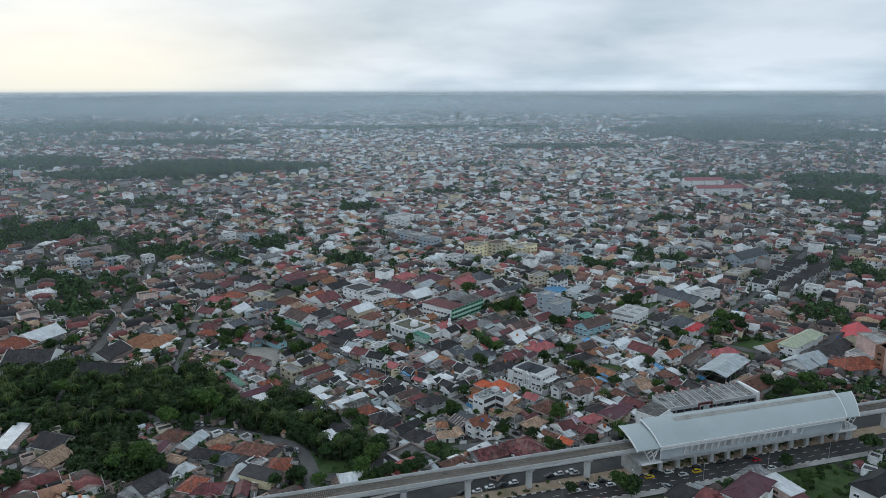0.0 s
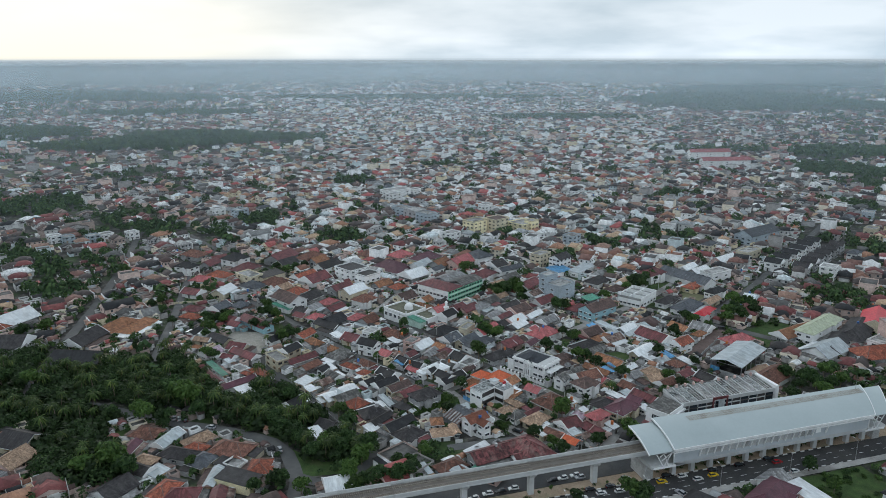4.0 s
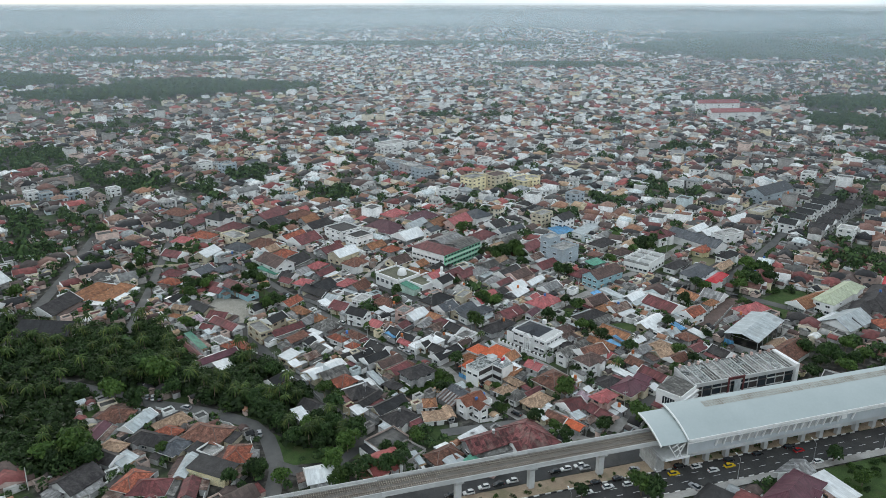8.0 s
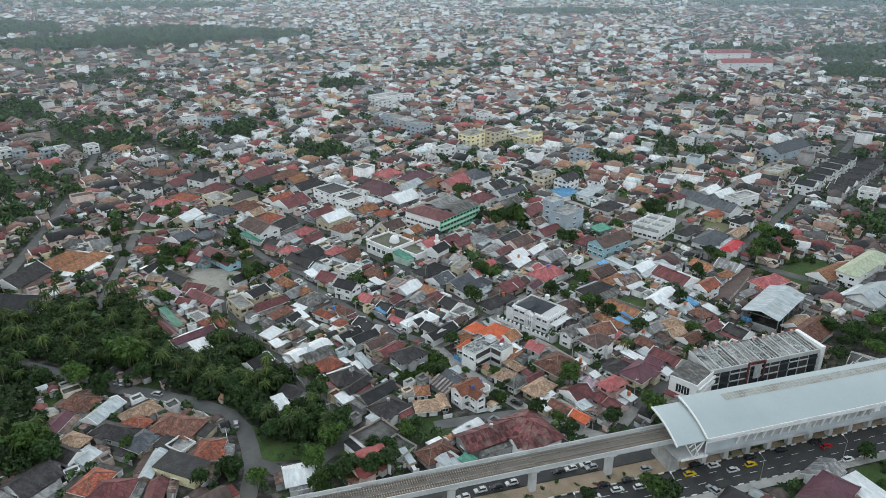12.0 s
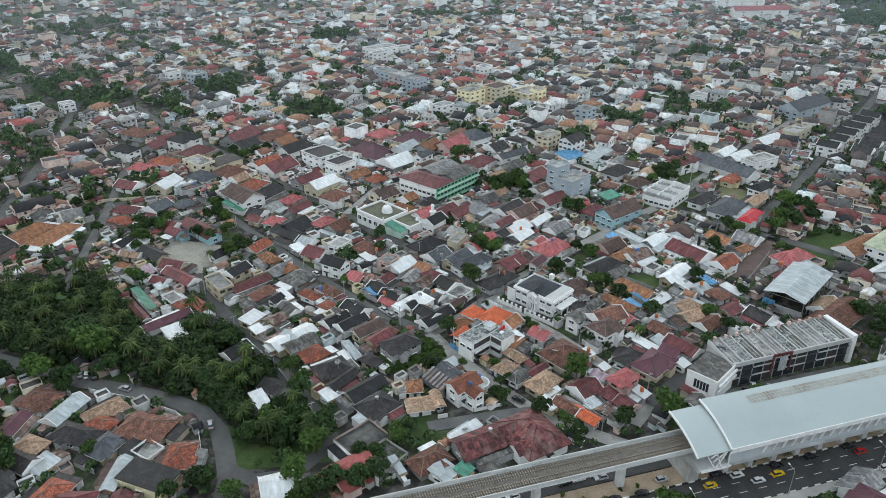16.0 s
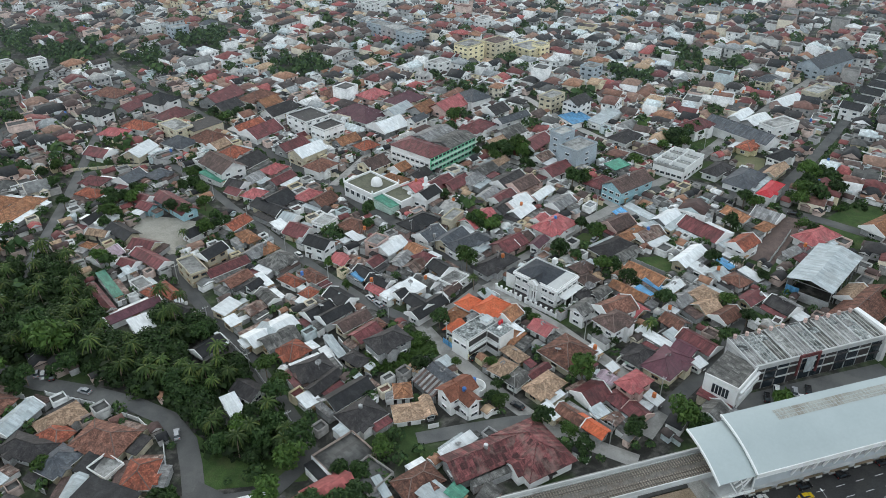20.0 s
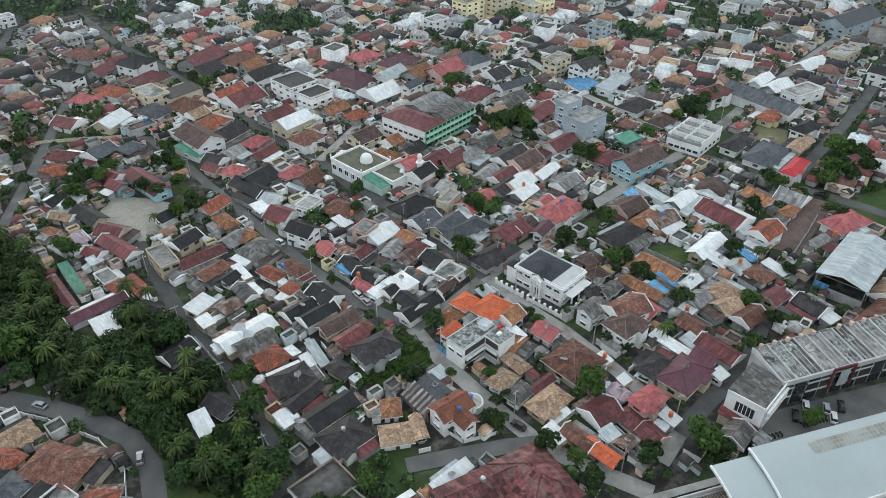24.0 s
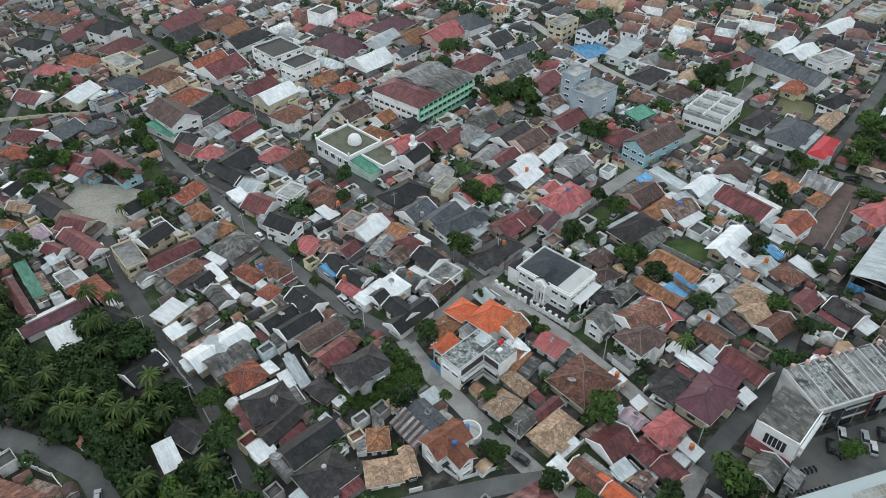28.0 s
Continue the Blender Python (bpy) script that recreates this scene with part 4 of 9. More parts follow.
def house(x, y, w, d, rot, h, kind, roof, wall="wall_white", rise=None, windows=None, name="house", label="", coping=None):
    """A house of one or more storeys. w, d: the roof's outline; rot: degrees; h: the eaves over the ground."""
    if kind in ("gable",) and d > w:
        w, d, rot = d, w, rot + 90
    rz = radians(rot)
    z = min(gz(x, y), gz(x + 3, y), gz(x - 3, y))
    rise = rise if rise is not None else (min(w, d) / 2 * 0.54 if kind in ("hip", "gable") else (0.9 if kind == "shed" else 0))
    windows = windows or (2 if h > 5 else 1)
    storeys = max(1, int(round((h - 0.4) / 3.0)))
    text = label or f"{'two-storey ' if storeys == 2 else 'tall ' if storeys > 2 else 'low '}{WALL_WORDS[wall]} house with {KIND_WORDS[kind]} {ROOF_WORDS[roof]} roof"
    hs = root(name, x, y, z, rz, text, "house" if name == "house" else name.replace("_", " "))
    over = (1.0 if h < 4 else 0.7) if kind in ("hip", "gable") else 0.12 if kind == "flat" else 0.35
    a, b = w / 2 - over, d / 2 - over
    geo = box(-a, a, -b, b, -1.2, h - 0.17)
    if kind == "gable":
        g = rise * b / (d / 2)
        geo = join(geo, ([(s * a, y_, z_) for s in (-1, 1) for y_, z_ in ((-b, h - 0.17), (b, h - 0.17), (0, h + g - 0.17))], [(0, 1, 2), (3, 5, 4)]))
    if kind == "shed":
        geo = join(geo, ([(s * a, y_, z_) for s in (-1, 1) for y_, z_ in ((-b, h - 0.17), (b, h - 0.17), (b, h + rise - 0.3))], [(0, 1, 2), (3, 5, 4), (1, 2, 5, 4)]))
    part("wall_body", geo, wall, hs)
    rg, caps = roof_geo(kind, w, d, h, rise)
    part("roof", rg, roof, hs, ROOF_WORDS[roof] + " roof")
    if caps and roof.startswith(("tile", "roof", "metal")):
        part("ridge_cap", join(*[beam((p[0], p[1], p[2] + 0.03), (q[0], q[1], q[2] + 0.03), 0.26, 0.12) for p, q in caps if (Vector(p) - Vector(q)).length > 0.3]),
             "ridge_pale" if roof in ("tile_brown", "roof_brown", "tile_red") else roof, hs)
    if kind == "hip" and w * d > 62 and name == "house":
        # a front gable wing breaking out of the main roof
        sd, big = (int(x * 7 + y * 3) % 2) * 2 - 1, w >= d
        ww, ln = min(w, d) * 0.42, min(w, d) * 0.62
        wr = ww / 2 * 0.5
        wg, _ = roof_geo("gable", ln, ww, h + 0.06, wr)
        off = (w if big else d) * 0.17 * sd
        turn = Matrix.Rotation(-math.pi / 2 if big else math.pi, 3, "Z")
        mv = Vector((off, -d / 2 + ln / 2 - 1.3, 0)) if big else Vector((-w / 2 + ln / 2 - 1.3, off, 0))
        part("porch_roof", ([tuple(turn @ Vector(p) + mv) for p in wg[0]], wg[1]), roof, hs)
        ib = ww / 2 - 0.45
        wb = join(box(-ln / 2 + 0.5, 0, -ib, ib, -1, h - 0.1), ([(s, y_, z_) for s in (-ln / 2 + 0.5, 0) for y_, z_ in ((-ib, h - 0.1), (ib, h - 0.1), (0, h + wr * 0.8 - 0.12))], [(0, 1, 2), (3, 5, 4)]))
        turn2 = Matrix.Rotation(math.pi / 2 if big else 0, 3, "Z")
        part("porch_wall", ([tuple(turn2 @ Vector(p) + mv) for p in wb[0]], wb[1]), wall, hs)
    if kind == "flat":
        p = 0.18
        W, D = w / 2, d / 2
        part("parapet", join(box(-W, W, -D, -D + p, h - 0.02, h + 0.75), box(-W, W, D - p, D, h - 0.02, h + 0.75),
                             box(-W, -W + p, -D + p, D - p, h - 0.02, h + 0.75), box(W - p, W, -D + p, D - p, h - 0.02, h + 0.75)), wall, hs)
    fm = "timber" if wall in ("wall_cream", "wall_pink", "wall_brick") else "trim_white"
    # openings on the two faces turned towards the south
    faces = []
    for ang, half, dep in ((0, a, b), (math.pi / 2, b, a), (math.pi, a, b), (-math.pi / 2, b, a)):
        ny = -math.cos(rz + ang)
        if ny < -0.05:
            faces.append((ang, half, dep))
    for fi, (ang, half, dep) in enumerate(faces):
        n = min(windows, max(1, int(half * 2 / 3.1)))
        for st in range(storeys):
            for k in range(n):
                u = (k - (n - 1) / 2) * (half * 2 / n)
                zc = st * 3.0 + 1.55
                if zc + 0.8 > h:
                    continue
                px, py = u * math.cos(ang) + dep * math.sin(ang), u * math.sin(ang) - dep * math.cos(ang)
                if st == 0 and k == 0 and fi == 0:
                    child("door", DOOR["timber" if (int(x + y) % 2) else "trim_dark"], hs, (px, py, 0.02), ang)
                    continue
                if y > 230:
                    child("window", WIN_PANE, hs, (px, py, zc), ang)
                    continue
                wi = child("window", WIN_FRAME[fm], hs, (px, py, zc), ang)
                child("pane", WIN_PANE, wi)
    rakes = kind == "gable" and name == "house" and y < 240 and (int(abs(x) * 5 + abs(y) * 3) % 5 < 2 if coping is None else coping)
    if rakes:
        # gable walls carried up past the roof, with a pale coping
        t, e = 0.22, 0.32
        for sx in (-1, 1):
            x0, x1 = sorted((sx * (w / 2 - 0.05), sx * (w / 2 - 0.05 + t)))
            ring = [(-d / 2 - 0.1, h - 0.45), (d / 2 + 0.1, h - 0.45), (d / 2 + 0.1, h + e), (0, h + rise + e), (-d / 2 - 0.1, h + e)]
            geo = ([(x_, p, q) for x_ in (x0, x1) for p, q in ring], [(0, 1, 2, 3, 4), (9, 8, 7, 6, 5)] + [(k, 5 + k, 5 + (k + 1) % 5, (k + 1) % 5) for k in range(5)])
            part("gable_coping", geo, "trim_white" if wall in ("wall_white", "wall_cream", "wall_grey") else wall, hs, "pale gable wall carried past the roof")
    elif kind in ("hip", "gable") and wall in ("wall_white", "wall_cream") and (int(x * 3 + y * 5) % 3):
        W, D = w / 2 + 0.03, d / 2 + 0.03
        edge = [(-W, -D, h), (W, -D, h)] + ([(W, 0, h + rise)] if kind == "gable" else []) + [(W, D, h), (-W, D, h)] + ([(-W, 0, h + rise)] if kind == "gable" else [])
        part("fascia", edge_ring(edge, 0.12, -0.34, -0.10), "trim_white", hs, "white painted fascia boards")
    claim(x, y, w - 0.8, d - 0.8, rz)
    BUILT.append((hs, x, y, w, d, rz, h, wall))
    return hs


BUILT = []


def extend_houses():
    """Kitchens, carports and lean-tos that fill the gaps between neighbours."""
    xr = random.Random(21)
    for hs, x, y, w, d, rz, h, wall in list(BUILT):
        if y > 190 or h > 7.5:
            continue
        added = 0
        for ang, half, dep in ((0, w, d), (math.pi / 2, d, w), (math.pi, w, d), (-math.pi / 2, d, w)):
            if added > 2 or xr.random() < 0.15:
                continue
            ln, out = half * (0.45 + 0.5 * xr.random()), 2.0 + 1.6 * xr.random()
            off = (half - ln) * (xr.random() - 0.5)
            mx, my = off * math.cos(ang) + (dep / 2 + out / 2) * math.sin(ang), off * math.sin(ang) - (dep / 2 + out / 2) * math.cos(ang)
            gx, gy = x + mx * math.cos(rz) - my * math.sin(rz), y + mx * math.sin(rz) + my * math.cos(rz)
            if not is_free(gx, gy, ln * 0.9 if ang in (0, math.pi) else out * 0.7, out * 0.7 if ang in (0, math.pi) else ln * 0.9, rz):
                continue
            top = min(h - 0.25, 2.9 + 0.4 * xr.random())
            mat = xr.choice(["sheet_rust", "sheet_asbestos", "sheet_grey", "sheet_white", "metal_maroon", "sheet_asbestos", "sheet_pale", "roof_dark", "roof_brown", "sheet_white"])
            if x < -60 and y < 30:
                mat = xr.choice(["sheet_asbestos", "roof_dark", "roof_brown", "sheet_rust", "sheet_grey"])
            ex = new("extension", fix(mesh_of("extension", *box(-ln / 2 + 0.1, ln / 2 - 0.1, -out / 2 + 0.2, out / 2 - 0.02, -1, top - 0.55), xr.choice([wall, "wall_grey", "wall_grey"]))))
            ex.parent, ex.location, ex.rotation_euler[2] = hs, (mx, my, 0), ang
            rg, _ = roof_geo("shed", ln, out, top - 0.5, 0.42)
            child("lean_to_roof", fix(mesh_of("lean_to_roof", *rg, mat)), ex, label=ROOF_WORDS[mat] + " lean-to roof")
            claim(gx, gy, ln - 0.4 if ang in (0, math.pi) else out, out if ang in (0, math.pi) else ln - 0.4, rz)
            added += 1


# ---- plants ----
def leaf_cloud(rng, blobs, count, size):
    v, f = [], []
    tot = sum(b[3] ** 2 for b in blobs)
    for bx, by, bz, br in blobs:
        for _ in range(int(count * br ** 2 / tot)):
            d = rng.normal(size=3)
            d /= np.linalg.norm(d)
            if d[2] < -0.55:
                d[2] *= -1
            c = np.array((bx, by, bz)) + d * br * (0.62 + 0.42 * rng.random())
            n = d + rng.normal(size=3) * 0.55
            n /= np.linalg.norm(n)
            s = np.cross(n, rng.normal(size=3))
            s /= np.linalg.norm(s)
            t = np.cross(n, s)
            k = size * (0.6 + 0.8 * rng.random())
            i = len(v)
            v += [tuple(c + s * k), tuple(c + t * k * 0.55 - n * k * 0.2), tuple(c - s * k), tuple(c - t * k * 0.55 - n * k * 0.2)]
            f += [(i, i + 1, i + 2), (i, i + 2, i + 3)]
    return v, f


def make_tree(seed, height, spread, mat):
    rng = np.random.default_rng(seed)
    trunk_h = height * 0.45
    limbs = [tube((0, 0, -0.5), (0.1, 0.1, trunk_h), 0.22, 0.14, 7)]
    blobs = [(0, 0, height * 0.68, spread * 0.62)]
    for k in range(5):
        a = k * math.tau / 5 + rng.random()
        r = spread * (0.42 + 0.25 * rng.random())
        zc = height * (0.5 + 0.25 * rng.random())
        blobs.append((r * math.cos(a), r * math.sin(a), zc, spread * (0.34 + 0.2 * rng.random())))
        limbs.append(tube((0.1, 0.1, trunk_h * 0.8), (r * math.cos(a) * 0.9, r * math.sin(a) * 0.9, zc), 0.11, 0.04, 5))
    return fix(mesh_of("trunk", *join(*limbs), "bark")), mesh_of("crown", *leaf_cloud(rng, blobs, 620, 0.36 + spread * 0.05), mat)


def make_palm(seed, height, mat="frond"):
    rng = np.random.default_rng(seed)
    lean = rng.normal(size=2) * 0.09 * height
    segs, pts = [], []
    for k in range(7):
        u = k / 6
        pts.append((lean[0] * u * u, lean[1] * u * u, -0.5 + (height + 0.5) * u))
    for p, q, k in zip(pts, pts[1:], range(6)):
        segs.append(tube(p, q, 0.24 - 0.02 * k, 0.22 - 0.02 * k, 7))
    top = pts[-1]
    v, f = [], []
    for k in range(24):
        a = k * 2.4 + rng.random() * 0.3
        up = 0.80 - 1.15 * (k / 24) + rng.normal() * 0.08
        ln = 3.4 + rng.random() * 0.8
        ca, sa = math.cos(a), math.sin(a)
        spine = []
        for j in range(9):
            u = j / 8
            r = ln * u * (1 - 0.14 * u)
            spine.append((top[0] + ca * r, top[1] + sa * r, top[2] + ln * (up * u - 0.80 * u * u)))
        for side in (-1, 1):
            i0 = len(v)
            for j, p in enumerate(spine):
                u = j / 8
                wd = 0.36 * math.sin(math.pi * min(1, 0.12 + 0.86 * u)) ** 0.7 * (0.72 if j % 2 else 1.12) + 0.02
                v += [p, (p[0] - sa * side * wd + ca * 0.3, p[1] + ca * side * wd + sa * 0.3, p[2] - 0.45 * wd)]
            f += [(i0 + 2 * j, i0 + 2 * j + 2, i0 + 2 * j + 3, i0 + 2 * j + 1) for j in range(8)]
    return fix(mesh_of("trunk", *join(*segs), "bark")), mesh_of("crown", v, f, mat)


def make_shrub(seed, r, mat):
    rng = np.random.default_rng(seed)
    blobs = [(rng.normal() * r * 0.5, rng.normal() * r * 0.5, r * 0.5, r * (0.5 + 0.3 * rng.random())) for _ in range(4)]
    return mesh_of("shrub", *leaf_cloud(rng, blobs, 260, 0.3), mat)


TREES = [make_tree(20 + k, 6.5 + k * 0.5, 3.2 + 0.3 * (k % 3), ("leaf", "leaf", "leaf_light")[k % 3]) for k in range(6)]
PALMS = [make_palm(50 + k, 8.5 + k * 0.9) for k in range(5)]
SHRUBS = [make_shrub(70 + k, 1.5 + 0.2 * k, ("leaf", "leaf_light")[k % 2]) for k in range(4)]
plant_count = [0]


def tree(x, y, scale=1.0, kind=None):
    plant_count[0] += 1
    i = plant_count[0]
    tk, cr = TREES[kind if kind is not None else i % len(TREES)]
    o = root("tree", x, y, gz(x, y), i * 2.399, "leafy green broadleaf tree among the houses", "tree")
    for nm, me in (("trunk", tk), ("crown", cr)):
        child(nm, me, o)
    o.scale = (scale, scale, scale * (0.9 + 0.2 * ((i * 7) % 10) / 10))
    return o


def palm(x, y, scale=1.0):
    plant_count[0] += 1
    i = plant_count[0]
    tk, cr = PALMS[i % len(PALMS)]
    scale *= 0.84
    o = root("palm_tree", x, y, gz(x, y), i * 2.399, "tall coconut palm with drooping green fronds", "palm tree")
    for nm, me in (("trunk", tk), ("crown", cr)):
        child(nm, me, o)
    o.scale = (scale,) * 3
    return o


def shrub(x, y, scale=1.0, kind=None):
    plant_count[0] += 1
    i = plant_count[0]
    o = tagged(new("shrub", SHRUBS[i % 4 if kind is None else kind]), "low leafy green shrub on bare ground", "shrub")
    o.location, o.rotation_euler[2] = (x, y, gz(x, y)), i * 2.399
    o.scale = (scale,) * 3
    return o


# ---- vehicles ----
def make_car_meshes():
    """Car body with bonnet, cabin and tail from a side outline; glasshouse and wheels apart."""
    def loft(outline, w_lo, w_hi, zlo, zhi):
        v, n = [], len(outline)
        for s in (-1, 1):
            for x, z in outline:
                u = (z - zlo) / (zhi - zlo)
                v.append((x, s * (w_lo + (w_hi - w_lo) * max(0, min(1, u))), z))
        f = [tuple(range(n - 1, -1, -1)), tuple(range(n, 2 * n))] + [(i, (i + 1) % n, n + (i + 1) % n, n + i) for i in range(n)]
        return v, f
    body = [(-2.15, 0.3), (2.1, 0.3), (2.2, 0.6), (2.1, 0.82), (1.15, 0.98), (-2.1, 1.02), (-2.22, 0.7)]
    roof = [(-1.9, 1.03), (0.95, 1.0), (0.3, 1.56), (-0.3, 1.62), (-1.55, 1.58)]
    lower = loft(body, 0.86, 0.8, 0.3, 1.0)
    cabin = loft(roof, 0.79, 0.62, 1.0, 1.6)
    lid = box(-1.5, 0.25, -0.60, 0.60, 1.57, 1.66)
    wheel = tube((0, -0.1, 0), (0, 0.1, 0), 0.31, 0.31, 12)
    rim = tube((0, -0.115, 0), (0, 0.115, 0), 0.17, 0.17, 10)
    lamp = join(box(2.08, 2.2, -0.75, -0.45, 0.58, 0.74), box(2.08, 2.2, 0.45, 0.75, 0.58, 0.74))
    tail = join(box(-2.24, -2.12, -0.75, -0.5, 0.7, 0.9), box(-2.24, -2.12, 0.5, 0.75, 0.7, 0.9))
    out = {"wheel": fix(mesh_of("wheel", *wheel, "rubber")), "rim": fix(mesh_of("rim", *rim, "steel")), "lamp": mesh_of("headlights", *lamp, "trim_white"),
           "tail": mesh_of("tail_lights", *tail, "car_red"), "cabin": fix(mesh_of("glasshouse", *cabin, "glass"))}
    for c in ("car_white", "car_black", "car_silver", "car_red", "car_yellow", "car_blue"):
        out[c] = (fix(mesh_of("body", *lower, c)), mesh_of("roof_panel", *lid, c))
    return out


CARM = make_car_meshes()


def car(x, y, deg, paint="car_white", lift=None, size=1.0, what="parked on the lane"):
    o = root("car", x, y, gz(x, y) + (lift if lift is not None else 0.34 if "main" in what else 0.25), radians(deg), f"{paint[4:]} passenger car {what}", "car")
    b = child("body", CARM[paint][0], o)
    child("roof_panel", CARM[paint][1], o)
    child("glasshouse", CARM["cabin"], o)
    child("headlights", CARM["lamp"], b)
    child("tail_lights", CARM["tail"], b)
    for wx in (-1.35, 1.35):
        for wy in (-0.78, 0.78):
            wl_ = child("wheel", CARM["wheel"], o, (wx, wy, 0.31))
            child("rim", CARM["rim"], wl_)
    o.scale = (size * (0.88 if "main" in what else 1.0),) * 3
    return o


# ---- landmarks ----
def build_mansion():
    x, y, w, d, rz = 47.3, 62.4, 12.8, 18.2, radians(47)
    m = root("mansion", x, y, 0, rz, "large white mansion with black hipped roof and columned porch", "mansion")
    a, b, h = w / 2, d / 2, 6.9
    part("wall_body", box(-a, a, -b, b, -1, h), "wall_white", m)
    part("cornice", join(box(-a - 0.35, a + 0.35, -b - 0.35, -b, h - 0.5, h + 0.15), box(-a - 0.35, a + 0.35, b, b + 0.35, h - 0.5, h + 0.15),
                         box(-a - 0.35, -a, -b, b, h - 0.5, h + 0.15), box(a, a + 0.35, -b, b, h - 0.5, h + 0.15)), "trim_white", m)
    part("parapet", join(box(-a, a, -b, -b + 0.2, h, h + 0.7), box(-a, a, b - 0.2, b, h, h + 0.7), box(-a, -a + 0.2, -b + 0.2, b - 0.2, h, h + 0.7), box(a - 0.2, a, -b + 0.2, b - 0.2, h, h + 0.7)), "trim_white", m)
    rg, caps = roof_geo("hip", w - 0.7, d - 5.2, h + 0.2, 2.6)
    rg = ([(p[0], p[1] + 2.2, p[2]) for p in rg[0]], rg[1])
    part("roof", rg, "mansion_slate", m, "dark slate-grey hipped roof")
    wg, _ = roof_geo("gable", 6.0, 4.6, h + 0.25, 1.7)
    part("front_gable_roof", ([(p[0] - a + 2.6, p[1], p[2]) for p in wg[0]], wg[1]), "mansion_slate", m, "dark slate-grey gable behind the pediment")
    part("roof_terrace", box(-a + 0.25, a - 0.25, b - 1.6, b - 0.25, h, h + 0.1), "concrete_pale", m, "pale flat roof strip")
    part("corner_wing", box(-a - 0.2, -a + 3.4, b - 0.2, b + 3.2, -1, h - 0.9), "wall_white", m)
    part("corner_wing_roof", ([tuple((p[0] - a + 1.6, p[1] + b + 1.5, p[2])) for p in roof_geo("hip", 3.8, 3.6, h - 0.8, 1.2)[0][0]], roof_geo("hip", 3.8, 3.6, h - 0.8, 1.2)[0][1]), "mansion_slate", m)
    part("terrace_roof", box(-a + 0.3, a - 0.3, -b + 0.3, -b + 5.6, h, h + 0.12), "concrete_pale", m, "grey flat terrace roof")
    part("gable_front", ([(-a - 1.6, -1.9, 6.6), (-a - 1.6, 1.9, 6.6), (-a - 1.6, 0, 8.2), (-a + 0.6, -1.9, 6.6), (-a + 0.6, 1.9, 6.6), (-a + 0.6, 0, 8.2)],
                         [(0, 1, 2), (3, 5, 4), (0, 2, 5, 3), (1, 4, 5, 2), (0, 3, 4, 1)]), "trim_white", m, "white pediment over the porch")
    part("porch_deck", box(-a - 1.9, -a, -2.2, 2.2, -0.5, 0.45), "concrete_pale", m)
    part("balcony", box(-a - 1.0, -a, -1.7, 1.7, 3.6, 3.9), "trim_white", m)
    for v in (-1.9, -0.75, 0.75, 1.9):
        part("column", tube((-a - 1.4, v * 0.85, 0.4), (-a - 1.4, v * 0.85, 6.62), 0.26, 0.21, 10), "trim_white", m)
    part("front_door", box(-a - 0.12, -a + 0.05, -0.8, 0.8, 0.45, 3.0), "trim_dark", m)
    for v in (-7.2, -4.2, 4.2, 7.2):
        for z in (1.8, 5.4):
            wi = child("window", WIN_FRAME["trim_white"], m, (-a, v, z), -math.pi / 2)
            child("pane", WIN_PANE, wi)
    for u in (-4.4, -1.4, 1.6, 4.6):
        for z in (1.8, 5.2):
            wi = child("window", WIN_FRAME["trim_white"], m, (u, -b, z))
            child("pane", WIN_PANE, wi)
    part("side_terrace", box(-a + 2, a, -b - 2.6, -b, 3.6, 3.9), "trim_white", m)
    for u in (-a + 2.4, 0, a - 0.4):
        part("terrace_post", box(u - 0.2, u + 0.2, -b - 2.5, -b - 2.1, -0.5, 3.6), "trim_white", m)
    claim(x, y, w + 8, d + 4, rz)
    tk = root("rooftop_tank", x + 3.9, y + 6.2, h + 0.1, rz, "white boxed water tank on the mansion roof", "water tank")
    part("tank", box(-0.8, 0.8, -0.8, 0.8, 0.7, 2.6), "trim_white", tk)
    for sx in (-0.6, 0.6):
        for sy in (-0.6, 0.6):
            part("leg", box(sx - 0.08, sx + 0.08, sy - 0.08, sy + 0.08, 0, 0.72), "steel", tk)
    # garden wall with posts, stepped along the lane
    f = root("garden_wall", x, y, 0, rz, "white balustraded garden wall with square posts", "wall")
    for i in range(13):
        v = -b - 3.4 + i * 2.15
        part("post", join(box(-a - 4.6, -a - 4.0, v - 0.3, v + 0.3, -0.5, 2.1), box(-a - 4.7, -a - 3.9, v - 0.4, v + 0.4, 2.1, 2.3)), "trim_white", f)
        if i < 12 and i not in (6,):
            part("panel", box(-a - 4.42, -a - 4.18, v + 0.3, v + 1.85, -0.5, 1.35), "wall_white", f)
    for i in range(8):
        u = -a - 4.2 + i * 2.4
        part("post", box(u - 0.3, u + 0.3, -b - 4.0, -b - 3.4, -0.5, 2.1), "trim_white", f)
        part("panel", box(u + 0.3, u + 2.1, -b - 3.82, -b - 3.58, -0.5, 1.4), "wall_white", f)
    part("forecourt", box(-a - 4.2, -a - 0.02, -b - 3.5, b, -0.5, 0.12), "trim_dark", f, "dark tiled forecourt")


build_mansion()


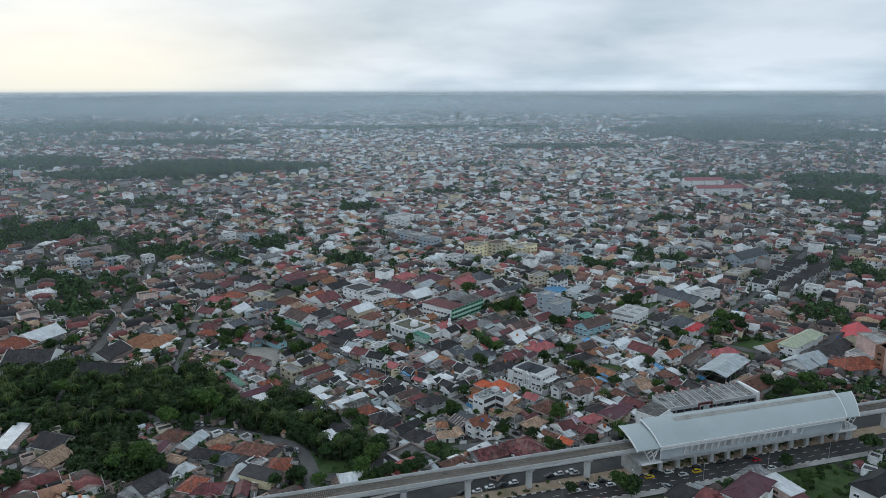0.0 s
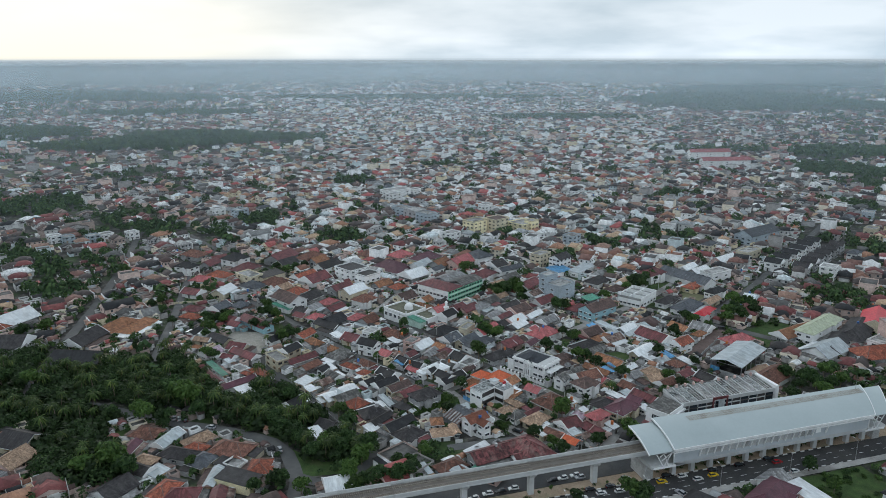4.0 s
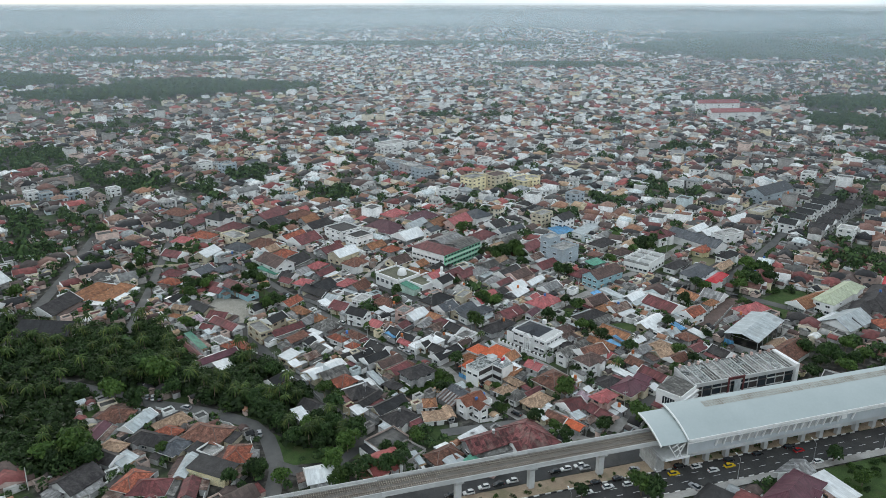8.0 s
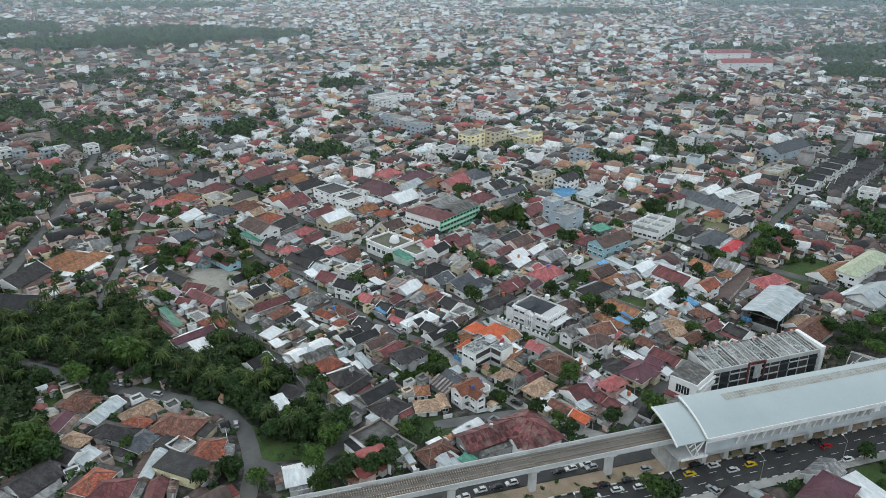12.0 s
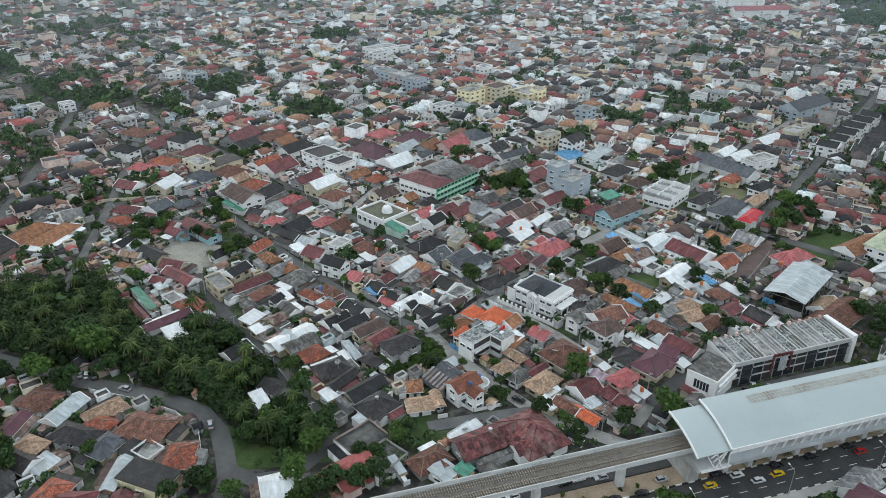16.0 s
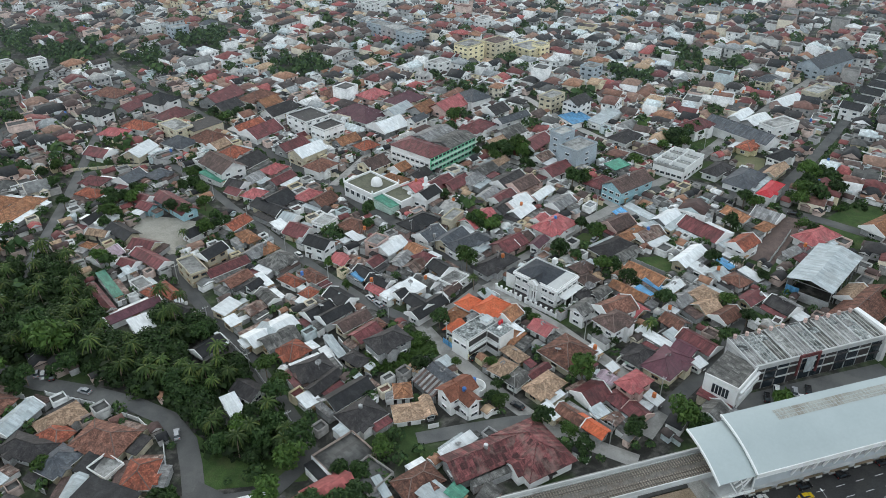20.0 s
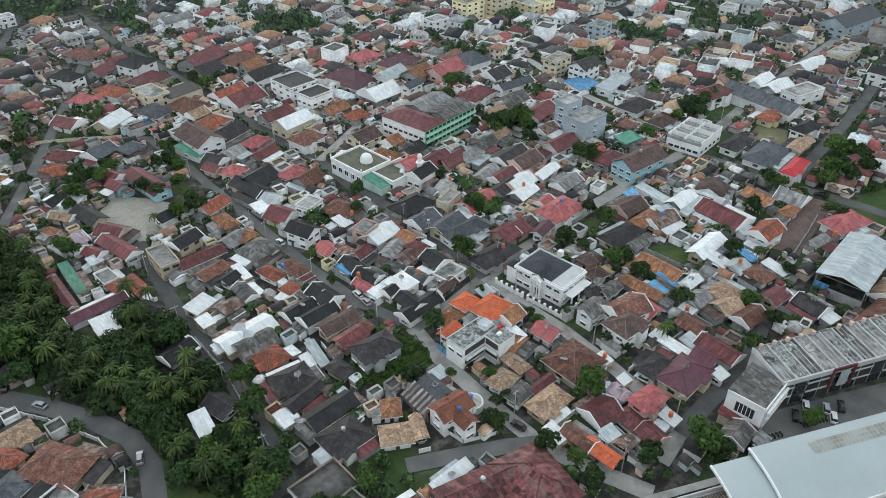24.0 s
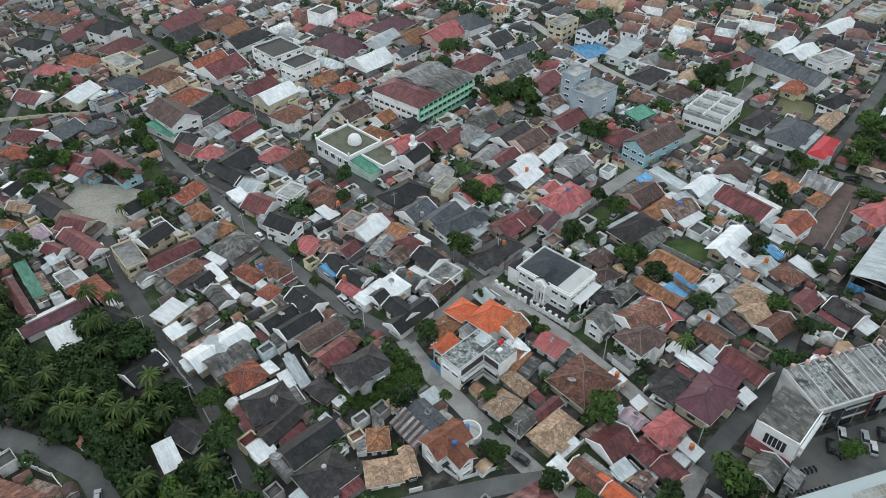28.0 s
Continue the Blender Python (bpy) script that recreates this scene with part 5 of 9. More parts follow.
def build_mosque():
    x, y, w, d, rz = -20.5, 139.7, 15.5, 19.0, radians(46)
    m = root("mosque", x, y, -0.5, rz, "white mosque with olive flat roof, domes and minaret", "mosque")
    for nm, (x0, x1, y0, y1), h in (("prayer_hall", (-w / 2, w / 2, -d / 2, d / 2), 5.4), ("side_hall", (-2.5, 13.0, -d / 2 - 12.5, -d / 2), 4.4)):
        part(nm, box(x0, x1, y0, y1, -1, h), "wall_white", m)
        part("flat_roof", box(x0 + 0.4, x1 - 0.4, y0 + 0.4, y1 - 0.4, h, h + 0.1), "flat_olive", m, "olive-green flat roof")
        part("parapet", join(box(x0 - 0.2, x1 + 0.2, y0 - 0.2, y0 + 0.35, h, h + 0.9), box(x0 - 0.2, x1 + 0.2, y1 - 0.35, y1 + 0.2, h, h + 0.9),
                             box(x0 - 0.2, x0 + 0.35, y0 + 0.35, y1 - 0.35, h, h + 0.9), box(x1 - 0.35, x1 + 0.2, y0 + 0.35, y1 - 0.35, h, h + 0.9)), "trim_white", m)
        n = 5
        for k in range(n):
            v = y0 + (k + 0.5) * (y1 - y0) / n
            wi = child("window", WIN_FRAME["trim_white"], m, (x0, v, 2.6), -math.pi / 2, scale=(1, 1, 1.8))
            child("pane", WIN_PANE, wi)
    part("drum", tube((1.0, -2.5, 5.4), (1.0, -2.5, 6.6), 2.6, 2.6, 18), "trim_white", m)
    part("dome", dome(1.0, -2.5, 6.6, 2.5, 18, 6, 1.05), "trim_white", m, "smooth white main dome")
    part("finial", tube((1.0, -2.5, 9.1), (1.0, -2.5, 10.4), 0.12, 0.03, 6), "steel", m)
    part("small_dome", dome(6.5, -d / 2 - 8.5, 4.5, 1.25, 14, 5, 1.1), "trim_white", m, "small white dome")
    for u, v in ((-w / 2, -d / 2), (w / 2, d / 2), (-w / 2, d / 2), (w / 2, -d / 2)):
        part("corner_finial", join(tube((u, v, 6.2), (u, v, 7.4), 0.3, 0.3, 8), dome(u, v, 7.4, 0.4, 8, 3, 1.4)), "trim_white", m)
    part("minaret", join(tube((10.6, -d / 2 - 14.2, -1), (10.6, -d / 2 - 14.2, 9.0), 1.15, 1.0, 12), tube((10.6, -d / 2 - 14.2, 9.0), (10.6, -d / 2 - 14.2, 9.5), 1.6, 1.6, 12),
                         tube((10.6, -d / 2 - 14.2, 9.5), (10.6, -d / 2 - 14.2, 11.8), 0.8, 0.75, 12), dome(10.6, -d / 2 - 14.2, 11.8, 0.95, 12, 5, 1.4)), "trim_white", m, "white ringed minaret")
    rg, _ = roof_geo("shed", 5.0, 11.0, 3.8, 1.0)
    part("annex_roof", ([(p[0] - 5.2, p[1] - d / 2 - 6, p[2]) for p in rg[0]], rg[1]), "sheet_green", m, "dark green annex roof")
    part("annex", box(-7.4, -2.6, -d / 2 - 11.2, -d / 2 - 0.4, -1, 3.7), "wall_mint", m)
    claim(x, y, w + 2, d + 2, rz)
    claim(-12.1, 126.0, 15, 15, rz)


build_mosque()


def build_green_block():
    x, y, w, d, rz = 6.7, 178.3, 34.0, 25.0, radians(50)
    g = root("long_hall", x, y, 0, rz, "three-storey hall with green galleries and maroon and grey roofs", "hall")
    a, b, h = w / 2, d / 2, 9.6
    part("wall_body", box(-a, a, -b, b, -1, h), "wall_white", g)
    part("green_front", box(-a, a, -b - 0.25, -b - 0.02, 0.5, h - 0.2), "wall_green", g, "bright green gallery front")
    for k in range(3):
        z = 1.2 + 2.9 * k
        part("gallery_slab", box(-a, a, -b - 1.3, -b - 0.25, z - 0.35, z - 0.1), "wall_green", g)
        part("gallery_rail", box(-a, a, -b - 1.3, -b - 1.2, z - 0.1, z + 0.75), "wall_mint", g)
        for i in range(12):
            u = -a + 1.5 + i * (w - 3) / 11
            child("pane", WIN_PANE, g, (u, -b - 0.27, z + 1.3))
    for k in range(2):
        part("white_band", box(-a - 0.3, -a - 0.02, -b, b, 3.0 + 3.1 * k, 3.9 + 3.1 * k), "trim_white", g)
        for i in range(8):
            child("pane", WIN_PANE, g, (-a, -b + 2 + i * 3, 5.0 + 3.1 * k - 2.6), -math.pi / 2)
    rg, caps = roof_geo("hip", 15.0, d + 1.4, h, 2.6)
    part("maroon_roof", ([(p[0] - a + 7, p[1], p[2]) for p in rg[0]], rg[1]), "metal_maroon", g, "maroon sheet roof")
    for v, wd, mt in ((-b / 2 - 0.2, d / 2 + 1.0, "sheet_asbestos"), (b / 2 + 0.2, d / 2, "sheet_grey")):
        rg, _ = roof_geo("gable", w - 13.4, wd, h + 0.05, 1.7)
        part("grey_roof", ([(p[0] + 7.4, p[1] + v, p[2]) for p in rg[0]], rg[1]), mt, g, "grey corrugated roof")
    claim(x, y, w, d, rz)


build_green_block()


def build_warehouse():
    x, y, w, d, rz = 147.1, 66.2, 32.0, 15.5, radians(47)
    g = root("warehouse", x, y, 0, rz, "open steel-framed shed with pale metal gabled roof", "warehouse")
    a, b, h = w / 2, d / 2, 7.4
    rg, _ = roof_geo("gable", w, d, h, 1.9)
    part("roof", rg, "sheet_pale", g, "pale blue-grey metal roof")
    for i in range(6):
        u = -a + 0.6 + i * (w - 1.2) / 5
        for v in (-b + 0.5, b - 0.5):
            part("column", box(u - 0.15, u + 0.15, v - 0.15, v + 0.15, -1, h - 0.2), "steel", g)
        part("roof_truss", join(beam((u, -b + 0.4, h - 0.3), (u, b - 0.4, h - 0.3), 0.14, 0.16), beam((u, -b / 2, h - 0.3), (u, -b / 2, h + 0.8), 0.1, 0.1), beam((u, b / 2, h - 0.3), (u, b / 2, h + 0.8), 0.1, 0.1)), "steel", g)
    part("end_wall", box(-a + 0.3, -a + 0.5, -b + 0.6, b - 0.6, -1, 3.4), "wall_grey", g)
    part("side_wall", box(-a + 1, a - 1, b - 0.6, b - 0.45, -1, h - 0.4), "wall_grey", g)
    part("blue_panel", box(-a - 0.1, -a + 0.2, b - 5, b - 0.6, 1.0, 4.8), "sheet_blue", g, "bright blue sheet panel")
    claim(x, y, w + 1, d + 1, rz)


build_warehouse()


def build_shop_row():
    """Row of shophouses behind the station: weathered shell roof with party walls, tanks on the back wall, dark glazed fronts."""
    x, y, L, D, rz = 121.0, 23.0, 47.4, 12.5, radians(18)
    g = root("shophouse_row", x, y, 0, rz, "weathered shophouse row with bare concrete roof and dark glazed fronts", "shophouses")
    a, b, h = L / 2, D / 2, 9.2
    part("wall_body", box(-a, a, -b, b, -1, h), "wall_grey", g)
    n = 11
    for i in range(n + 1):
        u = -a + i * L / n
        part("party_wall", ([(u - 0.14, -b, h), (u + 0.14, -b, h), (u + 0.14, b, h), (u - 0.14, b, h), (u - 0.14, -b, h + 0.5), (u + 0.14, -b, h + 0.5), (u + 0.14, b, h + 1.5), (u - 0.14, b, h + 1.5)],
                            [(0, 3, 2, 1), (4, 5, 6, 7), (0, 1, 5, 4), (1, 2, 6, 5), (2, 3, 7, 6), (3, 0, 4, 7)]), "concrete_pale", g)
        if i < n:
            u1 = u + L / n
            part("roof_bay", ([(u + 0.14, -b + 0.3, h + 0.12), (u1 - 0.14, -b + 0.3, h + 0.12), (u1 - 0.14, b - 0.3, h + 1.1), (u + 0.14, b - 0.3, h + 1.1)], [(0, 1, 2, 3)]),
                 ("sheet_grey", "deck_moss", "sheet_asbestos", "flat_concrete")[i % 4], g, "stained grey roof bay")
            part("shop_front", box(u + 0.3, u1 - 0.3, -b - 0.12, -b - 0.02, 0.2, 8.8), "glass" if i % 3 else "trim_dark", g, "dark glazed shop front")
            for z in (3.1, 6.2):
                part("floor_band", box(u + 0.1, u1 - 0.1, -b - 0.35, -b - 0.12, z, z + 0.45), ("concrete_pale", "trim_dark", "concrete_pale")[i % 3], g)
            for q in (0.34, 0.67):
                part("roof_beam", beam((u + (u1 - u) * q, -b + 0.4, h + 0.2), (u + (u1 - u) * q, b - 0.5, h + 1.18), 0.22, 0.22), "concrete", g)
            if i % 3 != 1:
                part("roof_slab", box(u + 0.6, u1 - 0.9 - 0.5 * (i % 2), 0.4 + i % 3, 3.0 + i % 3, h + 0.5, h + 1.05), ("deck_moss", "flat_concrete")[i % 2], g, "stained broken concrete slab")
            if i != 5:
                part("roof_tank", tube((u + 2, b - 0.6, h + 1.3), (u + 2, b - 0.6, h + 2.5), 0.55, 0.55, 10), "wall_pink", g, "round rooftop water tank")
    part("back_parapet", box(-a, a, b - 0.3, b, h, h + 1.5), "flat_concrete", g)
    part("front_fascia", box(-a, a, -b - 0.5, -b - 0.02, h - 1.1, h + 0.5), "concrete_pale", g)
    part("red_sign_frame", join(box(-8.2, -7.6, -b - 0.9, -b - 0.5, 2.5, h), box(-1.2, -0.6, -b - 0.9, -b - 0.5, 2.5, h), box(-8.2, -0.6, -b - 0.9, -b - 0.5, h - 0.2, h + 0.9)), "metal_maroon", g, "dark red sign portal")
    part("sign_board", box(-5.2, -2.2, -b - 0.8, -b - 0.55, 3.0, 8.6), "sheet_pale", g, "plain pale sign board")
    part("end_pier", box(a, a + 1.6, -b - 1.2, b, -1, h + 1.8), "trim_white", g, "white end wall")
    claim(x, y, L + 2, D + 2, rz)
    x, y, w, d, rz = 93.8, 8.8, 13.6, 9.8, radians(46)
    k = root("corner_block", x, y, 0, rz, "white corner block with stained roof and glazed stair", "building")
    a, b, h = w / 2, d / 2, 8.6
    part("wall_body", box(-a, a, -b, b, -1, h), "wall_white", k)
    part("roof", roof_geo("shed", w, d, h, 1.0)[0], "sheet_asbestos", k, "grey weathered roof sheets")
    part("parapet", join(box(-a - 0.1, a + 0.1, -b - 0.15, -b + 0.1, h, h + 0.8), box(-a - 0.15, -a + 0.1, -b, b, h, h + 0.9)), "wall_white", k)
    part("stair_glass", box(-a - 0.15, -a - 0.02, -2.8, 2.2, 4.2, 7.2), "glass", k, "dark gridded stair window")
    for i in range(6):
        part("mullion", box(-a - 0.25, -a - 0.1, -2.85 + i, -2.7 + i, 4.2, 7.2), "trim_white", k)
    for z in (4.6, 6.6):
        part("stair_rail", box(-a + 1, a, -b - 0.9, -b - 0.2, z, z + 0.9), "trim_white", k)
    claim(x, y, w + 1, d + 1, rz)


build_shop_row()


def build_unfinished():
    x, y, w, d, rz = 122.7, 163.8, 21.0, 15.5, radians(49)
    g = root("unfinished_building", x, y, 0, rz, "unfinished white concrete building open to the sky", "building")
    a, b, h = w / 2, d / 2, 6.6
    part("wall_body", box(-a, a, -b, b, -1, h - 1.6), "wall_white", g)
    part("floor_slab", box(-a + 0.2, a - 0.2, -b + 0.2, b - 0.2, h - 1.6, h - 1.5), "deck_moss", g)
    for i in range(6):
        u = -a + i * w / 5
        part("cross_wall", box(u - 0.13, u + 0.13, -b, b, h - 1.5, h - 0.2 + 0.7 * (i % 2)), ("concrete", "wall_white")[i % 2], g)
    for v in (-b, b - 0.25, 0):
        part("long_wall", box(-a, a, v, v + 0.25, h - 1.5, h + 0.35), "wall_white", g)
    for i in range(5):
        child("pane", WIN_PANE, g, (-a + 2 + i * 4.2, -b, 2.0))
        child("pane", WIN_PANE, g, (-a, -b + 2 + i * 2.8, 2.0), -math.pi / 2)
    claim(x, y, w, d, rz)


build_unfinished()
for x, y in ((174, 43), (164, 38), (173, 34), (163, 50), (155, 27), (182, 52), (180, 41), (173, 49), (186, 44), (168, 44)):
    claim(x, y, 7, 7, 0)
BLOCK = dict(windows=3, name="apartment_block")
house(75.8, 170.9, 15.6, 11.5, 42, 10.5, "flat", "flat_concrete", "wall_bluegrey", windows=1, name="office_block", label="tall blue-grey rendered office block with flat roof")
house(69.7, 180.6, 10.5, 7.0, 42, 13.5, "flat", "flat_concrete", "wall_bluegrey", windows=1, name="office_block", label="narrow blue-grey stair tower with open top")
house(-62.0, 224.7, 16.5, 18.0, 45, 8.6, "flat", "roof_black", "wall_white", label="white three-storey block with black roof deck", **BLOCK)
house(-49.6, 211.1, 14.0, 11.5, 48, 8.2, "flat", "roof_black", "wall_white", label="white cubic block with black roof deck", windows=3, name="apartment_block")
house(92.8, 138.3, 22.5, 12.0, 38, 6.3, "gable", "roof_brown", "wall_sky", rise=3.4, windows=3, label="two-storey sky-blue gabled house with brown roof")
house(29.5, 342, 17, 13, 46, 12.5, "flat", "flat_concrete", "wall_yellow", label="tall pale yellow block with flat roof", **BLOCK)
house(49, 352, 18, 14, 44, 12.0, "flat", "roof_brown", "wall_cream", label="tall cream block with brown roof deck", **BLOCK)
house(72, 351, 20, 18, 40, 8.5, "flat", "flat_concrete", "wall_yellow", label="stepped pale yellow block with terraces", **BLOCK)
house(79, 349, 9, 9, 40, 10.5, "flat", "flat_concrete", "wall_yellow", windows=2, name="apartment_block", label="small yellow rooftop block")
house(86.4, 238, 15.0, 11.0, 45, 8.6, "gable", "roof_dark", "wall_white", label="tall white gabled building with arched front", windows=3, name="apartment_block")
house(73.6, 247, 14.0, 8.5, 48, 9.0, "flat", "flat_concrete", "wall_cream", label="narrow cream three-storey block", windows=3, name="apartment_block")
for k in range(6):
    house(238 + k * 11.6, 232 + k * 12.4, 9.6, 12.0, 47, 6.8, "gable", "roof_black", "wall_white", label="two-storey white row house with black roof", windows=2)
    house(253 + k * 11.0, 222 + k * 11.6, 9.4, 11.0, 47, 6.8, "gable", "roof_dark", "wall_grey", label="two-storey grey row house with dark roof", windows=2)
house(262, 318, 42, 17, 36, 7.5, "gable", "roof_slate", "wall_bluegrey", label="long blue-grey hall with slate roof", **BLOCK)
house(232, 262, 20, 10, 40, 7, "flat", "flat_concrete", "wall_cream", label="cream terraced row with small towers", **BLOCK)
house(-48.5, 503, 30, 16, 41, 10, "flat", "flat_concrete", "wall_white", label="long white four-storey block", **BLOCK)
house(-36, 409, 12, 18, 46, 10, "flat", "flat_concrete", "wall_bluegrey", label="tall grey concrete shop block", **BLOCK)
house(-24, 394, 12, 18, 46, 11, "flat", "flat_concrete", "wall_grey", label="tall grey concrete shop block", **BLOCK)
house(-13, 382, 12, 16, 46, 10.5, "flat", "flat_concrete", "wall_bluegrey", label="tall pale concrete shop block", **BLOCK)
house(380, 702, 66, 15, 4, 13, "gable", "metal_rose", "wall_white", label="long white school block with red roof", **BLOCK)
house(386, 780, 60, 15, 4, 14, "gable", "metal_rose", "wall_white", label="long white school block with red roof", **BLOCK)
house(240, 72, 13, 15, 30, 14, "flat", "flat_concrete", "wall_brick", label="tall dark red hotel block with flat roof", **BLOCK)


def build_corner_flats():
    """White L-shaped flats with mossy decks and galleries in the inner corner, dark panels for their shade."""
    g = root("corner_flats", 24.0, 31.6, 0, radians(44), "white L-shaped flats with mossy flat roof and galleries shaded by dark panels", "flats")
    for x0, x1, y0, y1, h in ((-9.2, 4.6, -1.6, 5.0, 7.5), (-0.4, 6.0, -7.2, -1.6, 7.5)):
        part("wall_body", box(x0, x1, y0, y1, -1, h - 0.1), "wall_white", g)
        part("roof_deck", box(x0 + 0.1, x1 - 0.1, y0 + 0.1, y1 - 0.1, h - 0.1, h + 0.02), "deck_moss", g, "mossy stained concrete roof deck")
        part("deck_kerb", edge_ring([(x0, y0, h), (x1, y0, h), (x1, y1, h), (x0, y1, h)], 0.2, -0.15, 0.25), "concrete_pale", g) if x0 * x1 < 0 and y0 * y1 < 0 else None
    for k in range(2):
        z = 0.6 + k * 3.4
        # flat dark panels on the wall imitate the shade inside the galleries
        part("gallery_recess", box(-8.4, -0.6, -1.72, -1.58, z + 0.9, z + 2.8), "trim_dark", g, "dark panel imitating shade in a gallery")
        part("gallery_recess", box(-0.52, -0.38, -6.6, -2.0, z + 0.9, z + 2.8), "trim_dark", g, "dark panel imitating shade in a gallery")
        part("gallery_slab", box(-8.8, -1.6, -2.8, -1.74, z - 0.25, z), "concrete_pale", g)
        part("gallery_slab", box(-1.55, -0.54, -7.0, -1.74, z - 0.25, z), "concrete_pale", g)
        part("railing", box(-8.8, -1.6, -2.8, -2.7, z, z + 0.9), "trim_white", g)
        part("railing", box(-1.55, -1.45, -7.0, -2.8, z, z + 0.9), "trim_white", g)
    for v in (-0.2, 3.0):
        wi = child("window", WIN_FRAME["trim_white"], g, (-9.2, v, 4.9), -math.pi / 2)
        child("pane", WIN_PANE, wi)
    part("stair_house", box(0.6, 3.6, -0.4, 2.2, 7.5, 9.0), "wall_white", g)
    part("stair_roof", box(0.3, 3.9, -0.7, 2.5, 9.0, 9.15), "sheet_pale", g, "pale sheet over the stair head")
    for u in (4.4, 5.4):
        part("roof_tank", tube((u, -2.6, 7.5), (u, -2.6, 8.6), 0.45, 0.42, 12), "metal_red", g, "red rooftop tank")
    part("roof_box", box(2.0, 3.4, -4.6, -3.6, 7.5, 8.1), "trim_white", g, "white rooftop unit")
    claim(22.0, 33.0, 14, 7, radians(44))
    claim(27.8, 28.6, 7, 6, radians(44))
    lane = root("yard_fence", 17.2, 26.4, 0, radians(-48), "blue and yellow painted yard wall beside the lane", "wall")
    part("blue_panel", box(-9.0, -3.2, -0.1, 0.1, -0.3, 1.9), "sheet_blue", lane, "blue sheet panel")
    part("yellow_panel", box(-3.1, 3.0, -0.12, 0.12, -0.3, 2.1), "wall_yellow", lane, "pale yellow rendered panel")


def build_striped_awning():
    g = root("striped_awning", 6.9, 9.6, 0, radians(-50), "sloping awning roof of brown and grey sheets in stripes", "awning")
    for k in range(12):
        u = -5.0 + k * 0.84
        part("strip", ([(u, -2.6, 3.0), (u + 0.8, -2.6, 3.0), (u + 0.8, 2.2, 5.1), (u, 2.2, 5.1), (u, -2.6, 3.08), (u + 0.8, -2.6, 3.08), (u + 0.8, 2.2, 5.18), (u, 2.2, 5.18)],
                       [(0, 3, 2, 1), (4, 5, 6, 7), (0, 1, 5, 4), (1, 2, 6, 5), (2, 3, 7, 6), (3, 0, 4, 7)]), "roof_brown" if k % 2 else "sheet_grey", g)
    for u in (-4.8, 0.1, 4.8):
        part("post", box(u - 0.1, u + 0.1, -2.4, -2.2, -0.5, 3.05), "concrete", g)
    part("side_wall", box(-5.0, 5.0, -1.6, -1.45, -0.5, 2.7), "wall_grey", g)
    claim(6.9, 9.6, 10, 5.4, radians(-50))


def build_round_balcony():
    g = root("round_wall", 20.6, 10.2, 0, 0, "curved white garden wall round a terrace", "wall")
    n, v, f = 20, [], []
    for k in range(n + 1):
        a_ = radians(-70 + 250 * k / n)
        for r_, z in ((2.7, -0.3), (2.7, 2.3), (3.0, 2.3), (3.0, -0.3)):
            v.append((r_ * math.cos(a_), r_ * math.sin(a_), z))
    f = [(4 * k + q, 4 * k + 4 + q, 4 * k + 4 + (q + 1) % 4, 4 * k + (q + 1) % 4) for k in range(n) for q in range(4)] + [(0, 1, 2, 3), (4 * n + 3, 4 * n + 2, 4 * n + 1, 4 * n)]
    part("curved_wall", (v, f), "wall_white", g)
    part("terrace", tube((0, 0, -0.3), (0, 0, 0.3), 2.65, 2.65, 20), "concrete", g)
    claim(20.6, 10.2, 5.5, 5.5, 0)


build_corner_flats()
build_striped_awning()
build_round_balcony()


# ---- open ground ----
def patch(name, label, pts, lift, mat, category="ground"):
    """An open yard, lawn or court as a level sheet with a fan of faces."""
    cx, cy = sum(p[0] for p in pts) / len(pts), sum(p[1] for p in pts) / len(pts)
    v, f, n, rings = [], [], len(pts), 5
    for r in range(1, rings + 1):
        v += [(cx + (x - cx) * r / rings, cy + (y - cy) * r / rings, 0) for x, y in pts]
    v.append((cx, cy, 0))
    f = [(len(v) - 1, k, (k + 1) % n) for k in range(n)]
    for r in range(rings - 1):
        f += [(r * n + k, (r + 1) * n + k, (r + 1) * n + (k + 1) % n, r * n + (k + 1) % n) for k in range(n)]
    v = [(x, y, gz(x, y) + lift) for x, y, z in v]
    tagged(new(name, mesh_of(name, v, f, mat)), label, category, kind="structure")


patch("yard", "dusty pale school yard", [(-120, 112), (-118, 127), (-103, 124), (-82, 117), (-91, 96), (-97, 94)], 0.07, "court_dust")
patch("lawn", "overgrown green lot between rows of houses", [(124, 196), (137, 210), (157, 201), (151, 187)], 0.075, "grass_green")
patch("court", "worn yellowish ball court between houses", [(149, 170), (159, 184), (170, 177), (163, 162)], 0.075, "court_grass")
patch("lawn", "walled green garden at the lane corner", [(60, 95), (68, 104), (76, 101), (68, 90)], 0.075, "grass_green")
patch("lawn", "grassy strip behind the school", [(-100, 133), (-100, 144), (-83, 126), (-84, 120)], 0.075, "grass_green")
claim(142, 198, 19, 19, 0.77)
claim(160, 173, 16, 16, 0.77)
claim(68, 98, 10, 10, 0.77)
claim(-92, 131, 13, 13, 0.77)
claim(-102, 112, 19, 19, 0.77)
patch("lawn", "grassy verge inside the road bend", [(-61, -1), (-51, -21), (-48, -23), (-24, -22), (-21, -17), (-32, -14), (-47, -13), (-57, -6)], 0.07, "grass_green")
patch("lawn", "overgrown green lot between houses", [(-4, 18), (10, 27), (4, 38), (-14, 26), (-13, 20)], 0.07, "grass_green")
patch("lawn", "small green lot behind a wall", [(82, 66), (98, 78), (96, 86), (80, 84)], 0.07, "grass_green")
patch("lawn", "grassy strip under trees beside the lane", [(152, 100), (190, 130), (210, 120), (180, 88)], 0.07, "grass_green")
